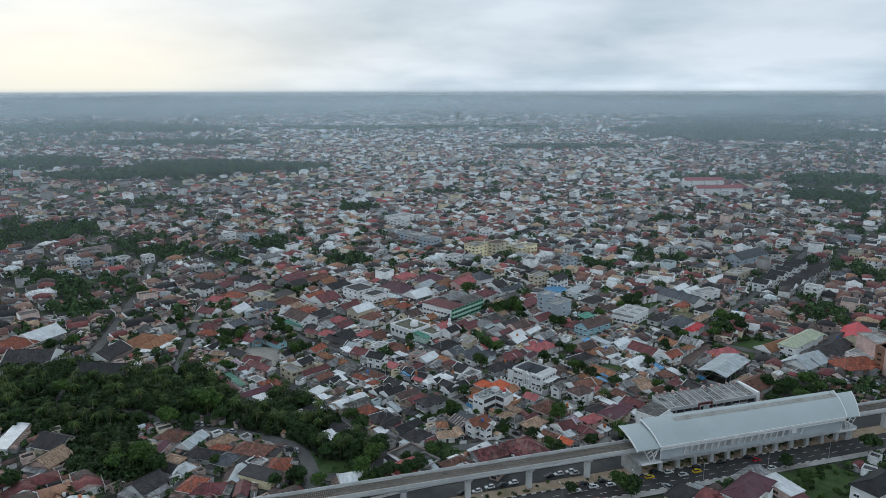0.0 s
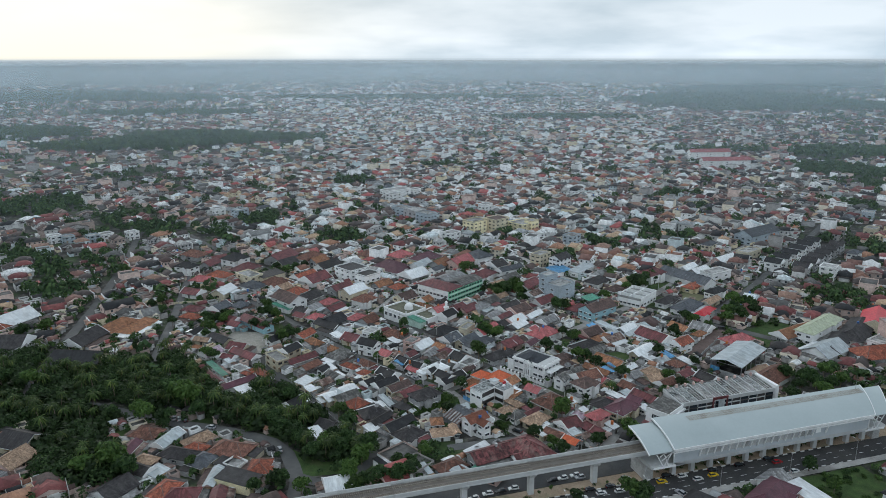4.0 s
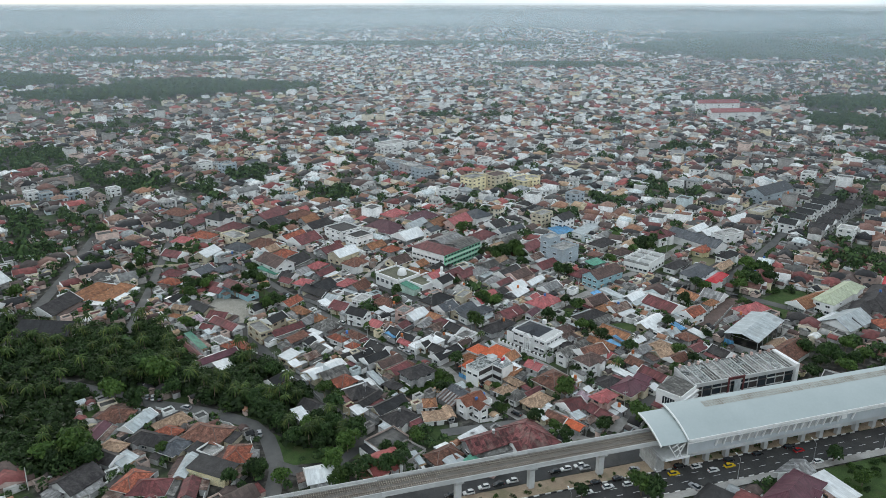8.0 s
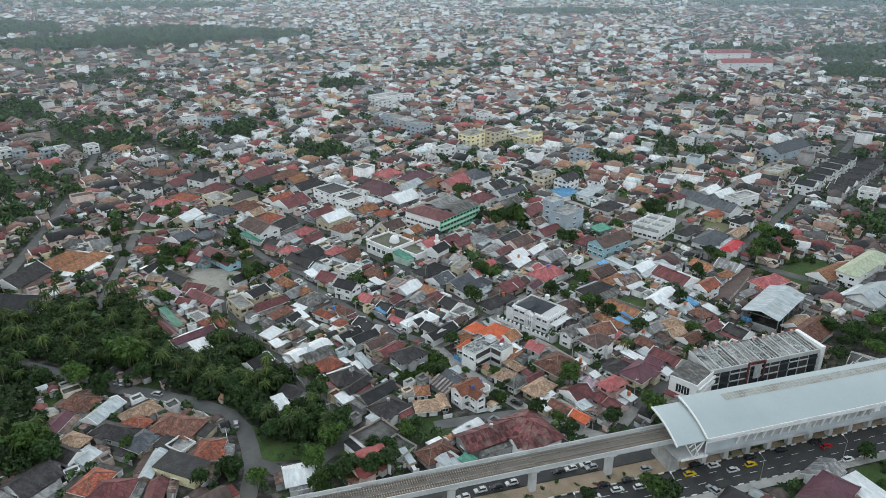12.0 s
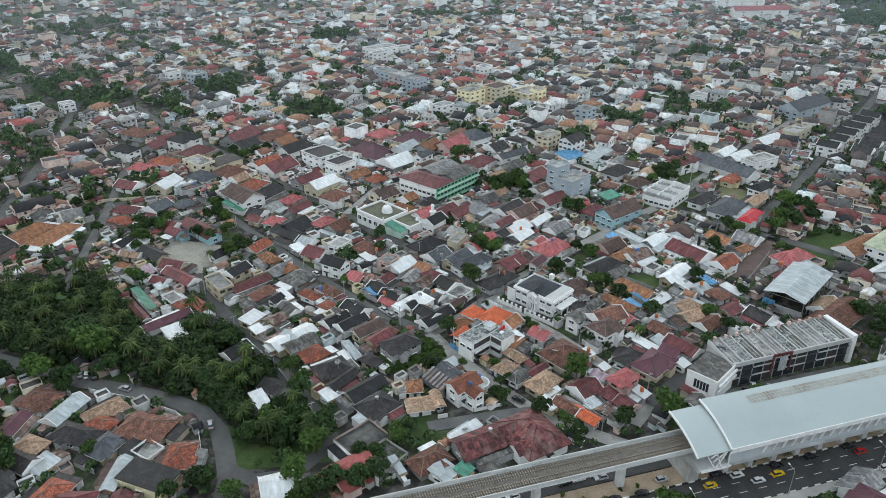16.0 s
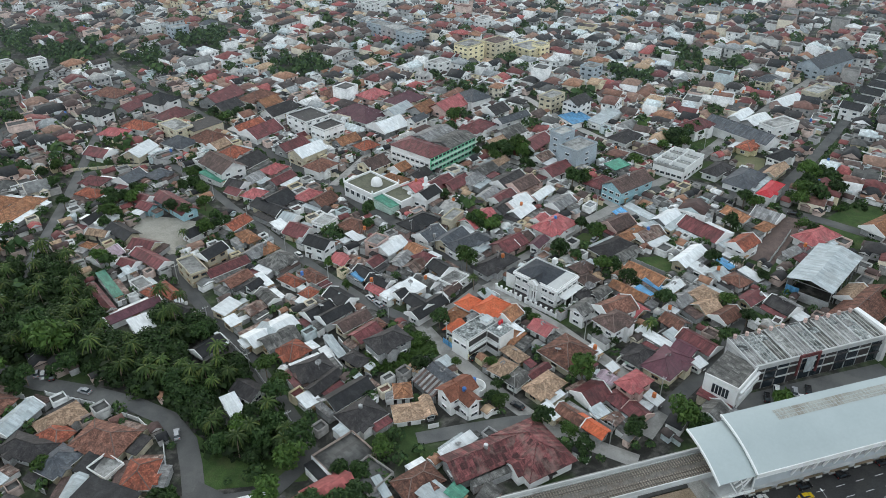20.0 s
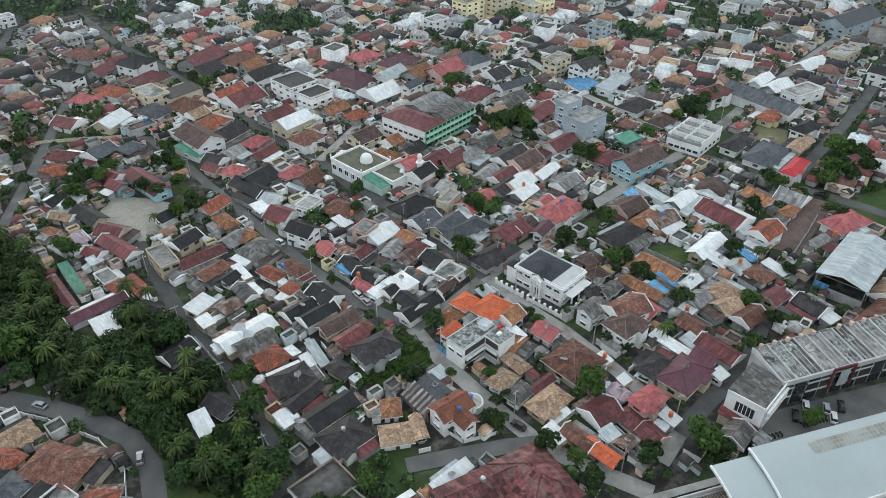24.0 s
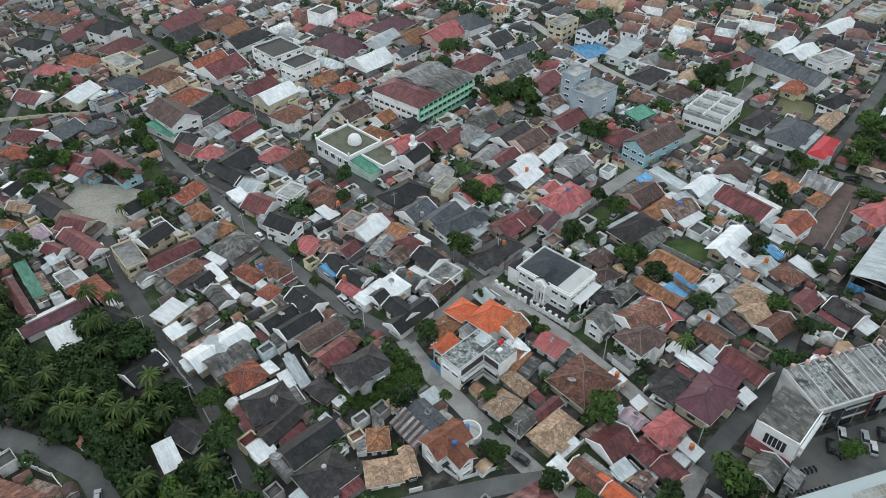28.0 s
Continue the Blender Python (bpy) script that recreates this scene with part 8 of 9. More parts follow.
tree(139, -40, 0.8)
tree(70, -47, 1.3)

for x, y in ((36, 180), (40, 184), (43, 176), (47, 181), (50, 174), (53, 176), (51, 166), (37, 171), (127, 197), (134, 201), (139, 202), (129, 191), (144, 203), (122, 187), (67, 104), (71, 99), (-93, 131), (-85, 120), (-80, 114), (-126, 145), (-130, 137), (-138, 139), (-126, 135), (-104, 156), (-104, 152), (-98, 146), (-130, 114), (23, 106), (26, 108), (29, 104)):
    tree(x, y, 0.95)

# ---- cars ----
car(68.1, -31.1, 17, "car_silver", what="on the main road")
car(83.6, -29.3, 17, "car_black", what="on the main road")
car(80.6, -33.4, 17, "car_yellow", what="on the main road")
car(89.2, -29.6, 17, "car_white", what="on the main road")
car(94.3, -31.6, 17, "car_white", what="on the main road")
car(100.6, -29.1, 17, "car_yellow", what="on the main road")
car(101.6, -25.9, 17, "car_black", what="on the main road")
car(112.8, -22.4, 17, "car_black", what="on the main road")
car(125.4, -18.2, 17, "car_black", what="on the main road")
car(127.9, -20.4, 17, "car_red", what="on the main road")
car(131.5, -26.7, 17, "car_white", what="on the main road")
car(53.9, -38.1, 17, "car_black", what="on the main road")
car(57.4, -40.2, 17, "car_white", what="on the main road")
car(61.6, -36.1, 17, "car_black", what="on the main road")
car(64.2, -39.0, 17, "car_white", what="on the main road")
car(50.2, -43.0, 17, "car_white", what="on the main road")
car(73.1, -38.8, 17, "car_white", what="on the main road")
car(26.9, -37.3, 197, "car_white", what="on the main road")
car(22.3, -39.0, 197, "car_black", what="on the main road")
car(17.6, -40.4, 197, "car_white", what="on the main road")
car(50.2, -29.1, 197, "car_white", what="on the main road")
car(51.7, -30.4, 197, "car_silver", what="on the main road")
car(41.4, -32.4, 197, "car_black", what="on the main road")
car(12.6, -43.2, 197, "car_white", what="on the main road")
car(6.9, -44.4, 197, "car_black", what="on the main road")
car(45.4, -30.9, 197, "car_white", what="on the main road")
car(-95.8, 87.2, 128, "car_white", what="on the lane")
car(-14.2, 57.9, 128, "car_white", what="on the lane")
car(-11.2, 53.9, 128, "car_silver", what="on the lane")
car(31.5, 79.0, 128, "car_white", what="on the lane")
car(-45.4, 91.7, 128, "car_white", what="on the lane")
car(32.3, 3.2, 138, "car_black", what="on the lane")
car(67.8, 19.9, 138, "car_white", what="on the lane")
car(21.1, 24.9, 48, "car_black", what="on the lane")
car(71.3, 97.2, 48, "car_silver", what="on the lane")
car(74.0, 101.4, 48, "car_black", what="on the lane")
car(46.3, 85.2, 48, "car_black", what="on the lane")
car(116.7, 156.7, 150, "car_white", what="on the lane")
car(114.3, 160.4, 150, "car_black", what="on the lane")
car(149.4, 122.0, 150, "car_white", what="on the lane")
car(159.1, 119.0, 150, "car_black", what="on the lane")
car(120.7, 82.4, 150, "car_black", what="on the lane")
car(108.7, 9.6, 70, "car_white", what="on the lane")
car(108.7, 6.4, 70, "car_black", what="on the lane")
car(113.7, 8.7, 70, "car_silver", what="on the lane")
car(114.2, 5.6, 70, "car_white", what="on the lane")
car(118.0, 9.5, 70, "car_black", what="on the lane")
car(104.7, 6.4, 70, "car_black", what="on the lane")
car(-96.6, 14.0, 160, "car_silver", what="on the lane")
car(-112.5, 21.5, 110, "car_white", what="on the lane")
car(-109.4, 20.7, 110, "car_black", what="on the lane")
car(-114.9, 22.2, 110, "car_silver", what="on the lane")
car(-63.3, -3.8, 110, "car_silver", what="on the lane")
car(85.3, -40.2, 120, "car_silver", what="on the lane")
car(103.0, -42.3, 120, "car_black", what="on the lane")

garden_spots = [(-227, 332, 1.5), (-243, 331, 1.2), (-215, 332, 1.2), (-223, 509, 1.3), (-196, 497, 1.2), (-233, 407, 1.2), (-127, 398, 1.5), (-87, 331, 1.3), (-100, 356, 1.1), (-105, 244, 1.1), (-109, 235, 1.0), (-132, 133, 1.2), (-130, 121, 1.2), (-106, 127, 1.1), (-99, 124, 1.0), (-50, 373, 1.5), (-41, 376, 1.4), (-29, 372, 1.3), (-2, 295, 1.4), (5, 301, 1.3), (-256, 272, 1.4), (-252, 257, 1.4), (-222, 225, 1.2), (-232, 232, 1.2), (-179, 163, 1.1), (-169, 152, 1.1), (-175, 170, 1.0), (-155, 132, 1.0), (-155, 389, 1.2), (30, 314, 1.6), (49, 337, 1.2), (22, 231, 1.0), (41, 180, 1.2)]
garden_spots_east = [(47, 179, 1.3), (53, 184, 1.1), (16, 277, 1.3), (70, 146, 1.4), (75, 148, 1.1), (129, 195, 1.1), (136, 197, 1.1), (301, 403, 1.4), (305, 394, 1.4), (284, 386, 1.2), (242, 244, 1.2), (249, 250, 1.0), (176, 145, 1.6), (183, 141, 1.7), (182, 132, 1.5), (169, 132, 1.4), (172, 126, 1.4), (311, 354, 1.2), (239, 506, 1.3), (259, 518, 1.3), (277, 510, 1.4), (226, 494, 1.3), (173, 483, 1.3), (186, 495, 1.3), (319, 494, 1.3), (311, 505, 1.3), (-120, 37, 1.7), (-112, 29, 1.9), (-113, 39, 1.5), (-104, 22, 1.3), (-126, 19, 1.3), (-118, 16, 1.2), (-115, 17, 1.0), (-43, 20, 1.0), (4, 19, 1.0), (-27, -12, 1.3), (-29, -18, 1.2), (-14, -34, 1.3), (-10, -32, 1.2), (-32, -30, 1.1), (-59, -30, 1.3)]
FAR_GARDEN = [p for p in garden_spots + garden_spots_east if p[1] > 230]
for x, y, s in garden_spots + garden_spots_east:
    if y <= 230:
        tree(x, y, s)
# ---- the coconut grove in the valley ----
grng = np.random.default_rng(9)
tries = 0
grown = []
CANOPY = []
claim(-48.5, 6.5, 13, 15, 0.7)
claim(-63.5, 31.5, 13, 13, 0.7)
claim(-90.5, 43.5, 12, 12, 0.7)
while len(grown) < 330 and tries < 9000:
    tries += 1
    x, y = -232 + grng.random() * 205, -24 + grng.random() * 118
    if not inside(x, y, GROVE) or not is_free(x, y, 2.2, 2.2, 0):
        continue
    if any((x - a) ** 2 + (y - b) ** 2 < 11 for a, b in grown):
        continue
    grown.append((x, y))
    if grng.random() < (0.46 if x > -120 else 0.3):
        palm(x, y, 0.85 + 0.3 * grng.random())
    elif x < -70 or grng.random() < 0.4:
        CANOPY.append((x, y))
    else:
        tree(x, y, 0.75 + 0.5 * grng.random(), int(grng.choice((0, 1, 3, 4))) if grng.random() < 0.94 else 2)
for k in range(60):
    x, y = -200 + grng.random() * 175, -24 + grng.random() * 110
    if inside(x, y, GROVE) and is_free(x, y, 2, 2, 0):
        shrub(x, y, 1.0 + 0.9 * grng.random())
for x, y in ((174, 43), (164, 38), (173, 34), (163, 50), (155, 27), (182, 52), (180, 41), (173, 49), (186, 44), (168, 44)):
    tree(x, y, 1.15)
n0 = len(grown)
tries = 0
while len(grown) < n0 + 95 and tries < 4000:
    tries += 1
    x, y = -235 + grng.random() * 160, -60 + grng.random() * 150
    belt = inside(x, y, TREE_BELT)
    if not (belt or inside(x, y, PALM_BELT)) or inside(x, y, GROVE) or not is_free(x, y, 2, 2, 0) or any((x - a) ** 2 + (y - b) ** 2 < 12 for a, b in grown):
        continue
    grown.append((x, y))
    if grng.random() < (0.25 if belt else 0.45):
        palm(x, y, 0.85 + 0.3 * grng.random())
    else:
        CANOPY.append((x, y))
# undergrowth of the green lot and the median
for k in range(110):
    x, y = -13 + grng.random() * 22, 18 + grng.random() * 19
    if inside(x, y, [(-4, 18), (10, 27), (4, 38), (-14, 26), (-13, 20)]):
        shrub(x, y, 0.6 + 0.5 * grng.random(), 1 + 2 * int(grng.random() < 0.5))
for k in range(26):
    x, y = rail_at(-20 + k * 5.2, -1.8 + grng.normal() * 1.2)
    if not 68 < k * 5.2 - 20 < 84:
        shrub(x, y, 0.35 + 0.3 * grng.random())
for k in range(30):
    x, y = rail_at(132 + grng.random() * 28, -20 - grng.random() * 24)
    shrub(x, y, 0.5 + 0.4 * grng.random())
for k in range(40):
    x, y = 152 + grng.random() * 50, 92 + grng.random() * 36
    if is_free(x, y, 1, 1, 0, -3):
        shrub(x, y, 0.8 + 0.6 * grng.random())


# ---- poles, tanks and dishes ----
def utility_pole(x, y, deg):
    o = root("utility_pole", x, y, gz(x, y), radians(deg), "grey concrete utility pole with crossarm beside the lane", "utility pole", "poles along the lanes")
    part("pole", tube((0, 0, -0.5), (0, 0, 8.5), 0.16, 0.1, 8), "concrete", o)
    part("crossarm", box(-1.0, 1.0, -0.07, 0.07, 7.7, 7.86), "steel", o)
    for u in (-0.85, 0, 0.85):
        part("insulator", tube((u, 0, 7.86), (u, 0, 8.1), 0.06, 0.05, 6), "trim_white", o)


def wire(p, q):
    c = bpy.data.curves.new("overhead_wire", "CURVE")
    c.dimensions, c.bevel_depth = "3D", 0.025
    s = c.splines.new("POLY")
    s.points.add(8)
    for k in range(9):
        u = k / 8
        s.points[k].co = (p[0] + (q[0] - p[0]) * u, p[1] + (q[1] - p[1]) * u, p[2] + (q[2] - p[2]) * u - 1.2 * u * (1 - u), 1)
    c.materials.append(MATS["trim_dark"])
    tagged(new("overhead_wire", c), "thin black overhead wire sagging between poles", "wire")


for key, side in (("market", 2.6), ("mosque", 2.5), ("west", 2.5), ("east", 2.3), ("mid", 2.5), ("cross", 2.8)):
    pts = STREETS[key][0]
    last = None
    acc = 12.0
    for (x0, y0), (x1, y1) in zip(pts, pts[1:]):
        ln = math.hypot(x1 - x0, y1 - y0)
        while acc < ln:
            u = acc / ln
            nx, ny = -(y1 - y0) / ln, (x1 - x0) / ln
            px, py = x0 + (x1 - x0) * u + nx * side, y0 + (y1 - y0) * u + ny * side
            if py < 190:
                utility_pole(px, py, math.degrees(math.atan2(ny, nx)))
                top = (px, py, gz(px, py) + 8.0)
                if last:
                    wire(last, top)
                last = top
            acc += 32.0
        acc -= ln


def street_lamp(s, d, turn):
    x, y = rail_at(s, d)
    o = root("street_lamp", x, y, 0.15, VA + turn, "grey steel street lamp with curved arm on the main road", "street lamp", "lamps along the main road")
    part("pole", tube((0, 0, 0), (0, 0, 8.6), 0.12, 0.07, 8), "steel", o)
    part("arm", tube((0, 0, 8.5), (0, 2.0, 9.1), 0.06, 0.05, 6), "steel", o)
    part("lamp_head", box(-0.14, 0.14, 1.8, 2.6, 9.0, 9.18), "trim_white", o)


for k in range(7):
    street_lamp(-20 + k * 30, -16.2, 0)


def water_tank(x, y, z, mat):
    words = "orange" if mat == "tank_orange" else "blue" if mat == "tank_blue" else "steel"
    o = root("water_tank", x, y, gz(x, y), 0.7, f"{words} water tank on a slender steel stand", "water tank")
    part("tank", join(tube((0, 0, z), (0, 0, z + 1.3), 0.6, 0.6, 12), dome(0, 0, z + 1.3, 0.6, 12, 3, 0.4)), mat, o)
    for u in (-0.45, 0.45):
        for v in (-0.45, 0.45):
            part("leg", box(u - 0.06, u + 0.06, v - 0.06, v + 0.06, -0.5, z), "steel", o)


for x, y, z, mt in ((33.3, 77, 5.2, "tank_orange"), (-14, 62, 5, "tank_orange"), (110, 68, 5.2, "tank_orange"), (148, 84, 5.4, "tank_orange"), (60, 36, 5, "steel"), (-40, 70, 5, "tank_blue"),
                    (20, 8, 5.5, "tank_blue"), (-58, 92, 5.6, "steel"), (86, 44, 5.2, "tank_orange"), (8, 92, 5.2, "steel"), (-20, 100, 5, "tank_orange"), (44, 118, 5.4, "tank_orange")):
    water_tank(x, y, z, mt)


def satellite_dish(x, y, z, r):
    o = root("satellite_dish", x, y, gz(x, y), 0.3 + x, "round mesh satellite dish tilted to the sky on a mast", "satellite dish")
    v, f, n = [(0, 0, 0)], [], 16
    for i in (1, 2, 3):
        q = r * i / 3
        v += [(q * math.cos(k * math.tau / n), q * math.sin(k * math.tau / n), 0.28 * r * (i / 3) ** 2) for k in range(n)]
    f = [(0, 1 + k, 1 + (k + 1) % n) for k in range(n)]
    for i in (0, 1):
        f += [(1 + i * n + k, 1 + (i + 1) * n + k, 1 + (i + 1) * n + (k + 1) % n, 1 + i * n + (k + 1) % n) for k in range(n)]
    d = part("dish", (v, f), "sheet_grey", o)
    d.location, d.rotation_euler = (0, 0, z), (0.35, 0.2, 0)
    part("mast", tube((0, 0, -0.5), (0, 0, z), 0.07, 0.06, 6), "steel", o)


for x, y, z, r in ((33.3, 90.4, 6.4, 1.5), (37.7, 92.8, 6.6, 1.4), (61.8, 57.4, 5.4, 1.6), (-26.2, 17.6, 6.4, 1.0), (-23, 1, 6, 1.5), (-8, 60, 6.2, 1.0), (46, 22, 6, 1.1), (-60, 108, 6.2, 1.2), (14, 120, 6, 1.2), (100, 120, 6, 1.2), (-30, 48, 6.0, 1.0)):
    satellite_dish(x, y, z, r)


def wall_run(points, h, mat, label):
    o = root("boundary_wall", 0, 0, 0, 0, label, "wall")
    for (x0, y0), (x1, y1) in zip(points, points[1:]):
        n = max(1, int(math.hypot(x1 - x0, y1 - y0) / 4))
        for k in range(n):
            p = (x0 + (x1 - x0) * k / n, y0 + (y1 - y0) * k / n)
            q = (x0 + (x1 - x0) * (k + 1) / n, y0 + (y1 - y0) * (k + 1) / n)
            z = gz(*p)
            part("wall_panel", beam((*p, z + h / 2 - 0.3), (*q, gz(*q) + h / 2 - 0.3), 0.16, h + 0.6), mat, o)
            part("wall_post", box(p[0] - 0.18, p[0] + 0.18, p[1] - 0.18, p[1] + 0.18, z - 0.6, z + h + 0.25), "concrete", o)


wall_run([(-108, 13.2), (-92, 8.6), (-76, 2.0), (-66, -7), (-62, -17), (-60, -26)], 1.5, "wall_white", "low white boundary wall along the road bend")
wall_run([(11, 4), (18, -2), (27, 1)], 1.2, "wall_white", "white garden wall before the villa")
wall_run([(13, 34), (23, 21)], 1.6, "wall_yellow", "painted boundary wall beside the lane")
wall_run([(-31, -2), (-40, 12), (-50, 27), (-62, 41)], 1.6, "wall_grey", "grey boundary wall along the grove lane")
wall_run([(76, 88), (92, 72), (108, 58), (122, 46)], 2.0, "wall_grey", "dark stained boundary wall beside a narrow passage")
wall_run([(-134, 178), (-150, 176), (-170, 172)], 1.6, "wall_cream", "cream boundary wall along the lane")
wall_run([(124, 70), (133, 79), (144, 93), (152, 104)], 1.6, "wall_grey", "grey wall beside the paved court")


def make_bike():
    return {"frame": fix(mesh_of("frame", *join(beam((-0.5, 0, 0.45), (0.35, 0, 0.5), 0.22, 0.25), beam((0.35, 0, 0.5), (0.55, 0, 0.95), 0.12, 0.12)), "trim_dark")),
            "seat": fix(mesh_of("seat", *beam((-0.65, 0, 0.78), (0.1, 0, 0.74), 0.24, 0.12), "rubber")),
            "handlebar": fix(mesh_of("handlebar", *beam((0.5, -0.33, 1.0), (0.5, 0.33, 1.0), 0.05, 0.05), "steel")),
            "wheel": fix(mesh_of("wheel", *tube((0, -0.06, 0), (0, 0.06, 0), 0.29, 0.29, 10), "rubber"))}


BIKE = make_bike()


def motorbike(x, y, deg, z):
    o = root("motorbike", x, y, gz(x, y) + z, radians(deg), "dark parked motorbike on its stand", "motorbike", "parked motorbikes")
    for k in ("frame", "seat", "handlebar"):
        child(k, BIKE[k], o)
    for u in (-0.6, 0.62):
        child("wheel", BIKE["wheel"], o, (u, 0, 0.29))


for k in range(16):
    motorbike(*rail_at(101 + (k % 8) * 1.1, 14.5 + (k // 8) * 5), 100, 0.27)
for k in range(8):
    motorbike(*rail_at(116 + k * 1.0, 20.5), 110, 0.27)


# planted beds in the shade under the station
for k in range(34):
    x, y = rail_at(90 + k * 2.9, 0.6 + grng.normal() * 1.3)
    shrub(x, y, 0.55 + 0.35 * grng.random())

# ---- garden walls between the nearer plots ----
yr = random.Random(33)
plot_walls = 0
for hs, x, y, w, d, rz, h, wall in BUILT:
    if not -40 < y < 150 or plot_walls >= 130 or yr.random() < 0.35:
        continue
    for ang, half, dep in ((0, w, d), (math.pi / 2, d, w), (-math.pi / 2, d, w), (math.pi, w, d)):
        off = dep / 2 + 1.5 + yr.random()
        mx, my = off * math.sin(ang), -off * math.cos(ang)
        gx, gy = x + mx * math.cos(rz) - my * math.sin(rz), y + mx * math.sin(rz) + my * math.cos(rz)
        if is_free(gx, gy, 0.4, half * 0.8, rz + ang + math.pi / 2):
            hh = 1.4 + 0.8 * yr.random()
            o = tagged(new("boundary_wall", fix(mesh_of("boundary_wall", *join(box(-half * 0.42, half * 0.42, -0.08, 0.08, -0.6, hh), box(-half * 0.42, half * 0.42, -0.13, 0.13, hh, hh + 0.08)),
                                                        yr.choice(["wall_white", "wall_white", "concrete_pale", "wall_grey"])))), "low rendered garden wall beside a house", "wall")
            o.location, o.rotation_euler[2] = (gx, gy, gz(gx, gy)), rz + ang
            plot_walls += 1
            break


extend_houses()
# dishes and tanks on the ridges and decks of some houses
for i, (hs, x, y, w, d, rz, h, wall) in enumerate(BUILT):
    if not -45 < y < 180 or hs.name.startswith("apartment"):
        continue
    top = gz(x, y) + h + min(w, d) * 0.25
    if i % 7 == 2:
        satellite_dish(x, y, top, 0.9)
    elif i % 13 == 4:
        water_tank(x, y, top - 0.3, ("tank_orange", "steel", "tank_orange", "tank_blue", "steel")[i % 5])

# ---- the town beyond: its street grid and its trees ----
rng = np.random.default_rng(5)
GA = radians(44)


def warp(x, y):
    """Rows of houses bend a little from quarter to quarter."""
    return (x + 22 * math.sin(x / 170 + y / 310) + 14 * math.sin(y / 120 - 1.3), y + 20 * math.cos(x / 210 - y / 260) + 12 * math.sin(x / 95 + 0.4))


def plots(step_u, step_v, lim_u, lim_v, keep):
    """Plots on a skewed street grid; every fourth row of plots is a lane."""
    for i in range(-lim_u, lim_u):
        if i % 5 == 0:
            continue
        for j in range(-lim_v, lim_v):
            if j % 9 == 0:
                continue
            u, v = i * step_u + rng.normal() * 0.8, j * step_v + rng.normal() * 0.8
            x, y = u * math.cos(GA) - v * math.sin(GA), u * math.sin(GA) + v * math.cos(GA)
            x, y = warp(x, y)
            if keep(x, y):
                yield x, y, GA + 0.25 * math.sin(x / 260 + y / 330) + rng.normal() * 0.04


def tree_zone(x, y):
    """Where trees take the place of houses."""
    return 0.7 * noise.noise(Vector((x * 0.009, y * 0.009, 3.1))) + 0.8 * noise.noise(Vector((x * 0.031, y * 0.031, 7.7)))


def in_view(x, y, pad=14):
    return -60 < y and abs(x - 5) < (y + 300) * 0.63 + pad


# plots of the nearer town that are left to trees
LEFT_OVER = []
for x, y, rz in plots(11.4, 11.2, 70, 75, lambda px, py: in_view(px, py) and py < 520 and math.hypot(px, py + 290) < 760):
    if (tree_zone(x, y) > 0.36 or rng.random() < 0.05) and is_free(x, y, 8.6, 7.8, rz):
        LEFT_OVER.append((x, y))


